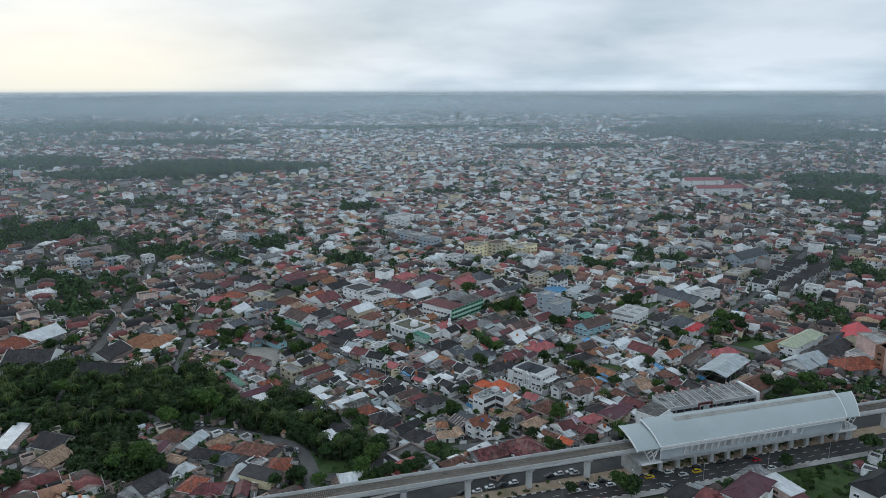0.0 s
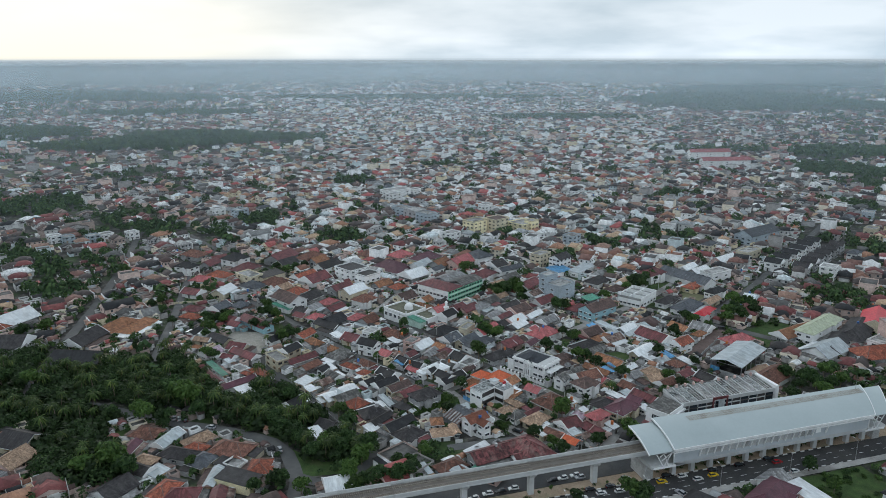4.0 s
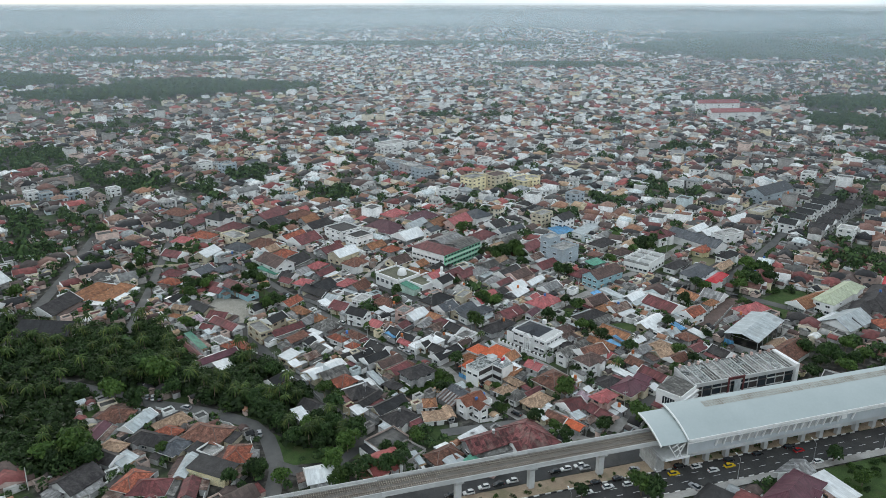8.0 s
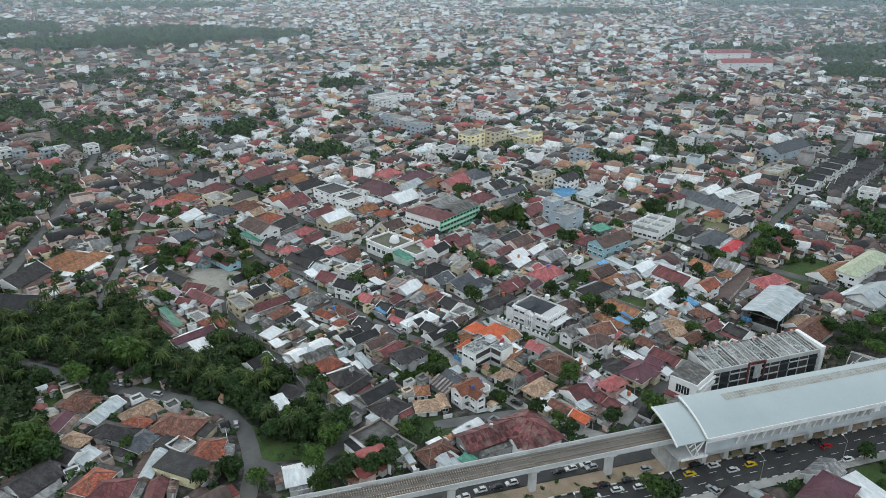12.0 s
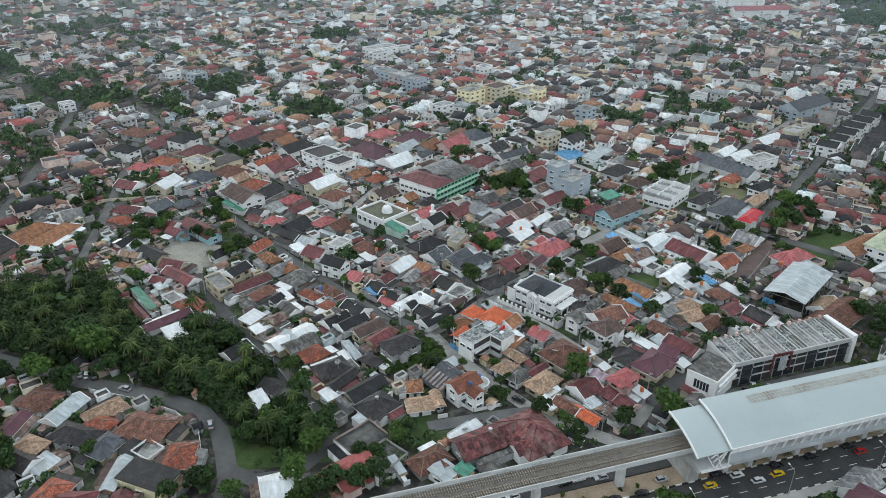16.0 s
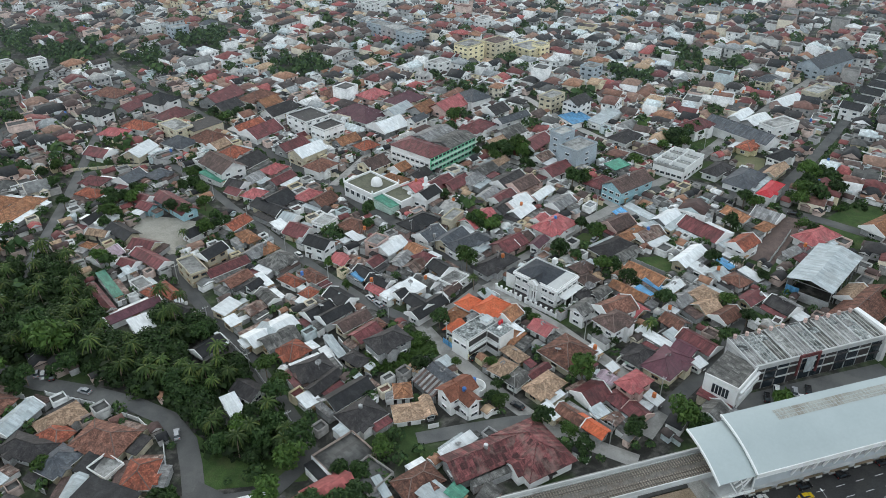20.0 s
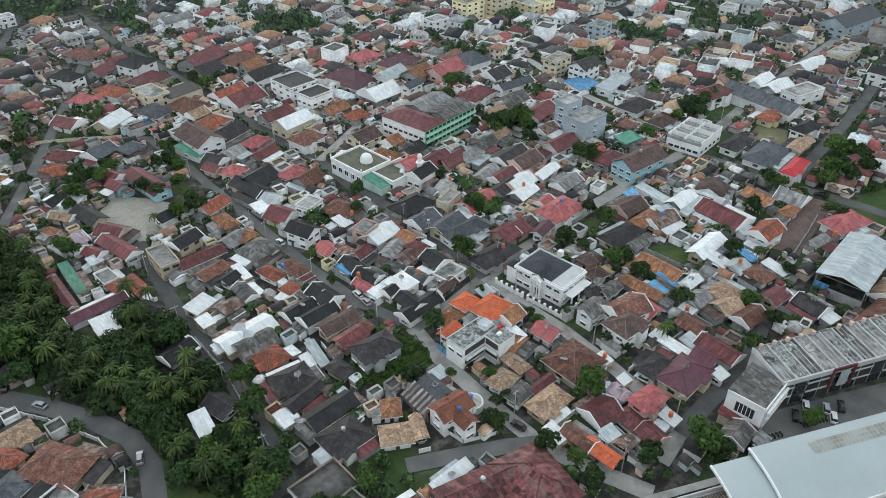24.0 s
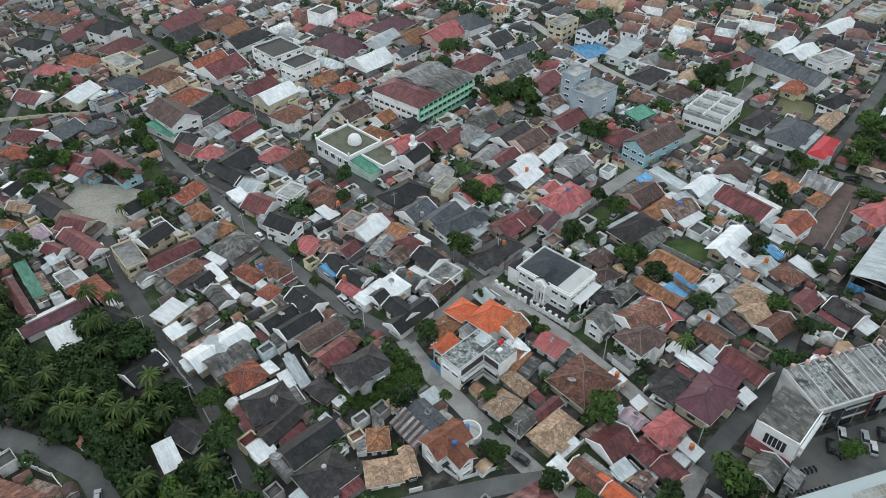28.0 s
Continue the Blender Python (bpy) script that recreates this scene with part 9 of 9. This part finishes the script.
# ---- the distant town, too small to tell apart one by one ----
class Batch:
    """Many alike solids gathered into one mesh: each solid is placed in its own house's axes."""
    def __init__(self, xs, ys, rz):
        self.x, self.y, self.z, self.c, self.s = xs, ys, gz(xs, ys), np.cos(rz), np.sin(rz)
        self.co, self.faces, self.mats, self.paint, self.count = [], {3: [], 4: []}, {3: [], 4: []}, {3: [], 4: []}, 0

    def add(self, idx, px, py, pz, groups):
        """px, py, pz: (n, k) corners; groups: (faces, material index, paint) with the faces' corner numbers."""
        if not len(idx):
            return
        c, s_ = self.c[idx, None], self.s[idx, None]
        self.co.append(np.stack([self.x[idx, None] + px * c - py * s_, self.y[idx, None] + px * s_ + py * c, self.z[idx, None] + pz], -1).reshape(-1, 3))
        n, k = px.shape
        base = self.count + np.arange(n)[:, None, None] * k
        for faces, mat, paint in groups:
            size = len(faces[0])
            self.faces[size].append((np.array(faces)[None] + base).reshape(-1, size))
            self.mats[size].append(np.full(n * len(faces), mat))
            self.paint[size].append(np.repeat(paint, len(faces)))
        self.count += n * k

    def block(self, idx, x0, x1, y0, y1, z0, z1, mat, paint, slope=0.0):
        """A box; slope lowers its outer (low y) edge."""
        one = np.ones(len(idx))
        x0, x1, y0, y1, z0, z1 = (v * one for v in (x0, x1, y0, y1, z0, z1))
        px = np.stack([x0, x1, x1, x0] * 2, 1)
        py = np.stack([y0, y0, y1, y1] * 2, 1)
        drop = np.stack([slope * one, slope * one, 0 * one, 0 * one] * 2, 1)
        pz = np.stack([z0] * 4 + [z1] * 4, 1) - drop
        self.add(idx, px, py, pz, [([(0, 1, 5, 4), (1, 2, 6, 5), (2, 3, 7, 6), (3, 0, 4, 7), (4, 5, 6, 7)], mat, paint)])

    def roof(self, idx, x0, x1, y0, y1, h, rise, pull, along_x, paint, wall_paint, thick=0.22):
        """A pitched roof with eaves of some thickness; pull 1 gives gables with walled ends, less gives hips."""
        if not len(idx):
            return
        one = np.ones(len(idx))
        x0, x1, y0, y1, h, rise = (v * one for v in (x0, x1, y0, y1, h, rise))
        mx, my, hx, hy = (x0 + x1) / 2, (y0 + y1) / 2, (x1 - x0) / 2, (y1 - y0) / 2
        if along_x:
            run = np.maximum(hx - (0 if pull == 1 else 1) * np.minimum(hx, hy) * 0.95, 0.15)
            r0, r1 = (mx - run, my), (mx + run, my)
        else:
            run = np.maximum(hy - (0 if pull == 1 else 1) * np.minimum(hx, hy) * 0.95, 0.15)
            r0, r1 = (mx, my - run), (mx, my + run)
        px = np.stack([x0, x1, x1, x0] * 2 + [r0[0], r1[0]], 1)
        py = np.stack([y0, y0, y1, y1] * 2 + [r0[1], r1[1]], 1)
        pz = np.stack([h - thick] * 4 + [h] * 4 + [h + rise] * 2, 1)
        edge = [(0, 1, 5, 4), (1, 2, 6, 5), (2, 3, 7, 6), (3, 0, 4, 7), (0, 3, 2, 1)]
        slopes, ends = ([(4, 5, 9, 8), (6, 7, 8, 9)], [(5, 6, 9), (7, 4, 8)]) if along_x else ([(5, 6, 9, 8), (7, 4, 8, 9)], [(4, 5, 8), (6, 7, 9)])
        self.add(idx, px, py, pz, [(edge + slopes, 1, paint), (ends, 0 if pull == 1 else 1, wall_paint if pull == 1 else paint)])

    def tank(self, idx, cx, cy, z, r, tall, paint):
        a = np.arange(8) * math.tau / 8
        px = np.concatenate([cx[:, None] + r * np.cos(a)[None]] * 2 + [cx[:, None]], 1)
        py = np.concatenate([cy[:, None] + r * np.sin(a)[None]] * 2 + [cy[:, None]], 1)
        pz = np.concatenate([np.repeat(z[:, None], 8, 1), np.repeat(z[:, None] + tall, 8, 1), z[:, None] + tall * 1.2], 1)
        self.add(idx, px, py, pz, [([(k, (k + 1) % 8, 8 + (k + 1) % 8, 8 + k) for k in range(8)], 3, paint), ([(8 + k, 8 + (k + 1) % 8, 16) for k in range(8)], 3, paint)])

    def link(self, name, label, mats):
        co = np.concatenate(self.co)
        q, t = (np.concatenate(self.faces[k]) if self.faces[k] else np.zeros((0, k), int) for k in (4, 3))
        mat, paint = (np.concatenate(d[4] + d[3]) for d in (self.mats, self.paint))
        me = bpy.data.meshes.new(name)
        nq, nt = len(q), len(t)
        me.vertices.add(len(co))
        me.vertices.foreach_set("co", co.ravel())
        me.loops.add(nq * 4 + nt * 3)
        me.loops.foreach_set("vertex_index", np.concatenate([q.ravel(), t.ravel()]).astype(np.int32))
        me.polygons.add(nq + nt)
        me.polygons.foreach_set("loop_start", np.concatenate([np.arange(nq) * 4, nq * 4 + np.arange(nt) * 3]).astype(np.int32))
        me.polygons.foreach_set("material_index", mat.astype(np.int32))
        me.attributes.new("paint", "FLOAT", "FACE").data.foreach_set("value", paint.astype(np.float32))
        for m in mats:
            me.materials.append(MATS[m])
        me.update(calc_edges=True)
        return tagged(new(name, me), label, "houses", kind="stuff")


def far_town(name, xs, ys, rz, w, d, h, rise, style, label, detail=0):
    """Houses with walls, hipped, gabled or flat roofs; nearer ones with wings, lean-tos, party walls, canopies, windows and tanks."""
    n = len(xs)
    B = Batch(xs, ys, rz)
    rn = rng.random
    coat, tile = rn(n), rn(n)
    # darker walls and roofs picked more often on the flanks; paler walls in the middle
    flank = np.abs(xs - 20) / (ys + 300)
    drab = (flank > 0.30) & (rn(n) < 0.55)
    coat = np.where(drab, (np.array([4, 7, 11, 6, 1])[rng.integers(5, size=n)] + 0.5) / 12, coat)
    tile = np.where(drab, (np.array([0, 3, 5, 7, 9, 11, 13, 15, 17, 19])[rng.integers(10, size=n)] + 0.5) / 20, tile)
    coat = np.where((flank < 0.2) & (ys > 180) & (ys < 700) & (rn(n) < 0.3), (np.array([0, 2, 5])[rng.integers(3, size=n)] + 0.5) / 12, coat)
    a, b = w / 2, d / 2
    every = np.arange(n)
    along = rn(n) < 0.5
    over = 0.55 if detail else 0.3
    flat = rise < 0.3
    pitch = np.minimum(a, b) * (0.46 + 0.16 * rn(n))
    B.block(every, -a + over * ~flat, a - over * ~flat, -b + over * ~flat, b - over * ~flat, -1.5, h - 0.12, 0, coat)
    for hip in (False, True):
        for ax in (False, True):
            i = np.flatnonzero(~flat & ((style == 1) == hip) & (along == ax))
            B.roof(i, -a[i], a[i], -b[i], b[i], h[i], pitch[i], 0.4 if hip else 1, ax, tile[i], coat[i])
    i = np.flatnonzero(flat)
    B.block(i, -a[i] + 0.2, a[i] - 0.2, -b[i] + 0.2, b[i] - 0.2, h[i] - 0.3, h[i], 1, np.where(rn(len(i)) < 0.7, 0.56, tile[i]))
    for x0, x1, y0, y1 in ((-a, a, -b, -b + 0.2), (-a, a, b - 0.2, b), (-a, -a + 0.2, -b + 0.2, b - 0.2), (a - 0.2, a, -b + 0.2, b - 0.2)):
        B.block(i, x0[i], x1[i], y0[i], y1[i], h[i] - 0.4, h[i] + 0.7, 0, coat[i])
    # wings breaking out of the front
    i = np.flatnonzero(~flat & (rn(n) < (0.6 if detail else 0.35)))
    side, half = rn(len(i)) - 0.5, a[i] * (0.34 + 0.16 * rn(len(i)))
    cx, out = side * (a[i] - half) * 1.8, 0.9 + 1.8 * rn(len(i))
    B.block(i, cx - half + 0.35, cx + half - 0.35, -b[i] - out + 0.4, 0, -1.5, h[i] - 0.2, 0, coat[i])
    for pull in (1, 0.4):
        j = np.flatnonzero((rn(len(i)) < 0.5) == (pull == 1))
        k = i[j]
        B.roof(k, cx[j] - half[j], cx[j] + half[j], -b[k] - out[j], b[k] * 0.1, h[k] - 0.08, half[j] * 0.62, pull, False, tile[k], coat[k])
    if detail:
        # lean-tos against either side
        for sgn in (-1, 1):
            i = np.flatnonzero(rn(n) < 0.45)
            m = len(i)
            out, ln, top = 1.8 + 1.6 * rn(m), b[i] * (0.45 + 0.5 * rn(m)), np.minimum(h[i] - 0.4, 2.9)
            off = (b[i] - ln) * (2 * rn(m) - 1)
            x0, x1 = (a[i] - 0.6, a[i] + out) if sgn > 0 else (-a[i] - out, -a[i] + 0.6)
            B.block(i, x0 + 0.2, x1 - 0.2, off - ln + 0.15, off + ln - 0.15, -1.5, top - 0.75, 0, rn(m))
            B.block(i, x0, x1, off - ln, off + ln, top - 0.12, top, 1, rn(m), slope=0.55)
        # white party walls standing over the eaves
        i = np.flatnonzero(rn(n) < 0.5)
        m = len(i)
        sg = np.where(rn(m) < 0.5, -1, 1) * (a[i] + 0.05)
        B.block(i, sg - 0.13, sg + 0.13, -b[i] - 0.8 * rn(m), b[i], -1.5, h[i] + 0.15 + 0.5 * rn(m), 0, rn(m) * 0.3)
        # front canopies
        i = np.flatnonzero(rn(n) < 0.55)
        m = len(i)
        x0 = -a[i] + rn(m) * a[i]
        top = 2.5 + 0.5 * rn(m)
        B.block(i, x0, x0 + a[i] * (0.5 + 0.5 * rn(m)), -b[i] - 1.2 - 1.6 * rn(m), -b[i] + 0.7, top, top + 0.14, 1, np.where(rn(m) < 0.5, 0.93, rn(m)), slope=0.3)
        # windows and doors on the two sides turned to the south
        for st in (0, 1):
            i = np.flatnonzero(h > (0 if st == 0 else 5.2))
            z = 1.0 + 3.1 * st
            for u in (-0.55, 0.05, 0.6):
                B.block(i, a[i] * u - 0.6, a[i] * u + 0.6, -b[i] + over - 0.07, -b[i] + over, z if u else 0.2 + 3.1 * st, z + 1.25, 2, rn(len(i)))
            for u in (-0.45, 0.45):
                B.block(i, -a[i] + over - 0.07, -a[i] + over, b[i] * u - 0.6, b[i] * u + 0.6, z, z + 1.25, 2, rn(len(i)))
        # balcony slabs of the two-storey fronts
        i = np.flatnonzero((h > 5.2) & (rn(n) < 0.5))
        B.block(i, -a[i] * 0.9, a[i] * 0.5, -b[i] - 0.9, -b[i] + 0.6, 2.95, 3.9, 0, coat[i])
        i = np.flatnonzero((rn(n) < 0.10) | (flat & (rn(n) < 0.4)))
        B.tank(i, a[i] * 0.5, b[i] * 0.4, h[i] + 0.1 + np.where(flat[i], 0.0, 0.6), 0.62, 1.5, rn(len(i)))
    return B.link(name, label, ("far_wall", "far_roof", "glass", "far_tank"))


def far_ring(name, label, step, r0, r1, size, flat=0.12):
    lim = int(r1 / step) + 1
    k = np.arange(-lim, lim)
    ii, jj = np.meshgrid(k, k)
    lane = (ii % 5 != 0) & (jj % 9 != 0)
    ii, jj = ii[lane], jj[lane]
    loose = step * (0.2 if r0 < 900 else 0.32 if r0 < 1900 else 0.6)
    u, v = ii * step + rng.normal(size=ii.size) * loose, jj * step + rng.normal(size=ii.size) * loose
    x, y = u * math.cos(GA) - v * math.sin(GA), u * math.sin(GA) + v * math.cos(GA)
    x, y = (x + 22 * np.sin(x / 170 + y / 310) + 14 * np.sin(y / 120 - 1.3), y + 20 * np.cos(x / 210 - y / 260) + 12 * np.sin(x / 95 + 0.4))
    r = np.hypot(x, y + 120)
    ok = (r > r0) & (r < r1) & (np.abs(x - 5) < (y + 320) * 0.64 + 30) & (y > -60)
    x, y = x[ok], y[ok]
    woods = np.array([tree_zone(px, py) for px, py in zip(x, y)]) + 0.2 * sstep(0.30, 0.56, np.abs(x - 20) / (y + 300)) - 0.14 * (np.abs(x - 40) < 0.24 * (y + 300))
    free = np.ones(len(x), bool)
    if r0 < 900:
        free = np.array([is_free(px, py, size * 0.8, size * 0.8, 0) for px, py in zip(x, y)])
    if r0 < 900:
        free &= np.array([not (inside(px, py, GROVE) or inside(px, py, PALM_BELT) or inside(px, py, TREE_BELT)) for px, py in zip(x, y)])
    for (cx, cy, rx, ry) in WOODS:
        free &= ((x - cx) / rx) ** 2 + ((y - cy) / ry) ** 2 > 1
    built = free & (woods < (0.36 if r0 < 1900 else 0.16)) & (rng.random(len(x)) > 0.06)
    green = free & ~built
    n = built.sum()
    rz = GA + 0.25 * np.sin(x[built] / 260 + y[built] / 330) + rng.normal(size=n) * (0.05 if r0 < 900 else 0.12 if r0 < 1900 else 0.5)
    w, d = size * (0.78 + 0.5 * rng.random(n)), size * (0.72 + 0.42 * rng.random(n))
    big = rng.random(n) < 0.05
    w[big] *= 1.7
    tall = (rng.random(n) < (0.24 if r0 < 900 else 0.12)) & (y[built] > 120)
    high = tall & (rng.random(n) < (0.09 if r0 < 900 else 0.2)) & (y[built] > 260)
    h = np.where(high, 9.6, np.where(tall, 6.2, 3.2)) * (0.92 + 0.2 * rng.random(n)) * max(1, size / 12)
    rise = np.where(high | (rng.random(n) < flat), 0.0, 1.0)
    far_town(name, x[built], y[built], rz, w, d, h, rise, (rng.random(n) < 0.5).astype(int), label, detail=r0 < 900)
    spare = built & (rng.random(len(x)) < 0.45)
    cx_, cy_ = x[spare] + size * 0.52, y[spare] + size * 0.06
    if r0 < 900:
        free = np.array([is_free(px, py, 2, 2, 0) for px, py in zip(cx_, cy_)])
        cx_, cy_ = cx_[free], cy_[free]
    far_trees("garden_trees", cx_, cy_, 2.6 * size / 11, 34 if r0 < 900 else 12, "small green garden trees between houses")
    return x[green], y[green]


def far_trees(name, xs, ys, size, leaves, label, mat="far_leaf"):
    """Tree crowns as clumps of leaf sheets, all in one mesh."""
    n = len(xs)
    if not n:
        return
    zz = gz(xs, ys)
    d = rng.normal(size=(n, leaves, 3))
    d /= np.linalg.norm(d, axis=2, keepdims=True)
    d[..., 2] = np.abs(d[..., 2])
    sc = size * (0.6 + 0.7 * rng.random((n, 1, 1)))
    c = np.stack([xs, ys, zz + size * 0.6], -1)[:, None] + d * sc * np.array((1, 1, 1.15)) * (0.7 + 0.35 * rng.random((n, leaves, 1)))
    nn = d + rng.normal(size=d.shape) * 0.5
    nn /= np.linalg.norm(nn, axis=2, keepdims=True)
    s = np.cross(nn, rng.normal(size=d.shape))
    s /= np.linalg.norm(s, axis=2, keepdims=True)
    t = np.cross(nn, s)
    k = sc * min(0.42, 0.42 * math.sqrt(24 / leaves)) * (0.7 + 0.6 * rng.random((n, leaves, 1)))
    v = np.stack([c + s * k, c + t * k * 0.8, c - s * k, c - t * k * 0.8], 2).reshape(-1, 3)
    m = n * leaves
    me = bpy.data.meshes.new(name)
    me.vertices.add(len(v))
    me.vertices.foreach_set("co", v.ravel())
    me.loops.add(m * 4)
    me.loops.foreach_set("vertex_index", np.arange(m * 4, dtype=np.int32))
    me.polygons.add(m)
    me.polygons.foreach_set("loop_start", (np.arange(m) * 4).astype(np.int32))
    me.materials.append(MATS[mat])
    me.update(calc_edges=True)
    tagged(new(name, me), label, "trees", kind="stuff")


WOODS = [(-540, 915, 120, 46), (-430, 960, 110, 75), (-330, 1010, 90, 70), (-255, 1035, 60, 42), (960, 2080, 370, 400), (-410, 450, 48, 62), (-15, 730, 32, 14), (-82, 330, 24, 18), (-770, 1100, 115, 60), (-104, 602, 26, 20), (-165, 392, 24, 30),
         (-236, 352, 24, 16), (530, 690, 62, 60), (620, 850, 80, 55), (258, 518, 32, 15), (440, 872, 72, 18), (-1200, 2250, 500, 150), (1250, 2700, 420, 120), (-100, 2350, 520, 90),
         (-700, 1650, 220, 60), (300, 1500, 160, 40)]
for nm, st, r0, r1, sz in (("town_houses", 9.9, 0, 900, 10.2), ("distant_houses", 13.5, 900, 1900, 11.5), ("distant_houses", 19, 1900, 3100, 14), ("horizon_houses", 27, 3100, 4150, 16)):
    a, b = far_ring(nm, "crowded small houses with maroon, grey and pale roofs", st, r0, r1, sz)
    keep = rng.random(len(a)) < (1.0 if r1 < 2000 else 0.8)
    far_trees(nm.split("_")[0] + "_trees", a[keep], b[keep], 4.2 if r1 < 2000 else 7.5, 90 if r1 < 1000 else 22 if r1 < 2000 else 8, "scattered dark green trees between distant houses")
wx, wy = [], []
for cx, cy, rx, ry in WOODS:
    n = int(rx * ry / (14 if rx > 90 else 26))
    n = min(n, 4500)
    r, a = np.sqrt(rng.random(n)), rng.random(n) * math.tau
    wob = 0.96 + 0.14 * np.sin(a * 5 + cx) + 0.1 * np.sin(a * 11)
    wx.append(cx + rx * r * wob * np.cos(a))
    wy.append(cy + ry * r * wob * np.sin(a))
wx, wy = np.concatenate(wx), np.concatenate(wy)
near_wood = wy < 800
far_trees("distant_woods", wx[~near_wood], wy[~near_wood], 6.6, 12, "dark green belts of woodland among the houses")
far_trees("town_woods", wx[near_wood], wy[near_wood], 4.6, 70, "dark green clumps of tall trees among the houses")
# sheds and yard roofs in the gaps of the nearer quarters
OPEN_LAND = [GROVE, PALM_BELT, TREE_BELT, [(-120, 112), (-118, 127), (-103, 124), (-82, 117), (-91, 96), (-97, 94)], [(-4, 18), (10, 27), (4, 38), (-14, 26), (-13, 20)], [(82, 66), (98, 78), (96, 86), (80, 84)]]
sx_, sy_, tx_, ty_ = [], [], [], []
for i in range(-60, 60):
    for j in range(-10, 75):
        x, y = i * 4.4 + rng.normal() * 0.9, j * 4.4 + rng.normal() * 0.9
        if not in_view(x, y) or any(inside(x, y, p) for p in OPEN_LAND) or y > 320:
            continue
        if rng.random() < 0.55 and not (-64 < x < 6 and -42 < y < -6) and is_free(x, y, 4.4, 4.0, GA):
            sx_.append(x)
            sy_.append(y)
            claim(x, y, 4.0, 3.8, GA)
        elif rng.random() < 0.6 and is_free(x, y, 1.5, 1.5, 0):
            tx_.append(x)
            ty_.append(y)
first = len(sx_)
# smaller awnings and kitchens in what is left
for i in range(-52, 56):
    for j in range(-12, 80):
        x, y = i * 2.9 + rng.normal() * 0.5, j * 2.9 + rng.normal() * 0.5
        if not in_view(x, y) or any(inside(x, y, p) for p in OPEN_LAND) or (-64 < x < 6 and -42 < y < -6):
            continue
        if rng.random() < 0.6 and is_free(x, y, 3.0, 2.8, GA):
            sx_.append(x)
            sy_.append(y)
            claim(x, y, 2.7, 2.5, GA)
k = len(sx_)
shrink = np.where(np.arange(k) < first, 1.0, 0.66)
far_town("yard_sheds", np.array(sx_), np.array(sy_), GA + rng.normal(size=k) * 0.06, (4.2 + 2.2 * rng.random(k)) * shrink, (3.8 + 1.4 * rng.random(k)) * shrink, 2.2 + 0.7 * rng.random(k),
         np.where(rng.random(k) < 0.3, 0.0, 0.9), np.zeros(k, int), "small sheds and yard roofs between the houses")
far_trees("yard_shrubs", np.array(tx_), np.array(ty_), 1.9, 60, "small green shrubs and trees between houses")
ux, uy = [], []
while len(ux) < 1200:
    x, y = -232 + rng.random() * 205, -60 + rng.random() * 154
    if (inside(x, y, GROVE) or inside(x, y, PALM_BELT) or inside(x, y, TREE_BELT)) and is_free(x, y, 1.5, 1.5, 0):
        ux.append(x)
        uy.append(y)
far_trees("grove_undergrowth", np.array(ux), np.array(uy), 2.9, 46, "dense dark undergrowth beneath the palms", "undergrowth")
cp = np.array(CANOPY)
far_trees("grove_canopy", cp[:, 0], cp[:, 1], 3.7, 420, "dense dark broadleaf crowns between the palms", "leaf")
fg = np.array(FAR_GARDEN)
far_trees("town_trees", fg[:, 0], fg[:, 1], 4.4, 90, "leafy tree crowns among the houses")
lo = np.array(LEFT_OVER or [(0, 600)])
far_trees("town_trees", lo[:, 0], lo[:, 1], 4.2, 26, "green tree crowns between houses")


# ---- upright sheets imitating haze over the plain ----
def build_haze_sheet(radius, amount, foot, full, head, top):
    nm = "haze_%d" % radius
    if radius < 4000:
        haze_sheet_mat(nm, amount, foot, full, head, top)
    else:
        nm = "horizon_haze_glow"
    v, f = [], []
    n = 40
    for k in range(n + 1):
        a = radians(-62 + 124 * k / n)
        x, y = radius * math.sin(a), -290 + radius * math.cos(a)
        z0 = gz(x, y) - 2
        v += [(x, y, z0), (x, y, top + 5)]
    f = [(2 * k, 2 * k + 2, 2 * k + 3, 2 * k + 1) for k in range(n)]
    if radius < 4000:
        tagged(new("haze", mesh_of("haze", v, f, nm)), "thin pale sheet imitating haze over the distant town", "haze", kind="stuff")
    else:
        tagged(new("backdrop", mesh_of("backdrop", v, f, nm)), "glowing pale blue sheet imitating haze along the horizon", "backdrop", kind="structure")


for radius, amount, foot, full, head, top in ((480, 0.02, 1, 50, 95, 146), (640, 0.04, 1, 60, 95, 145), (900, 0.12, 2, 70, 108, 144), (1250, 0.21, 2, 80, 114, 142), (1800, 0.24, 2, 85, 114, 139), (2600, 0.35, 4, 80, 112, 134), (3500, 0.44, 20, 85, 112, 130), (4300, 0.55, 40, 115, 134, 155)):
    build_haze_sheet(radius, amount, foot, full, head, top)
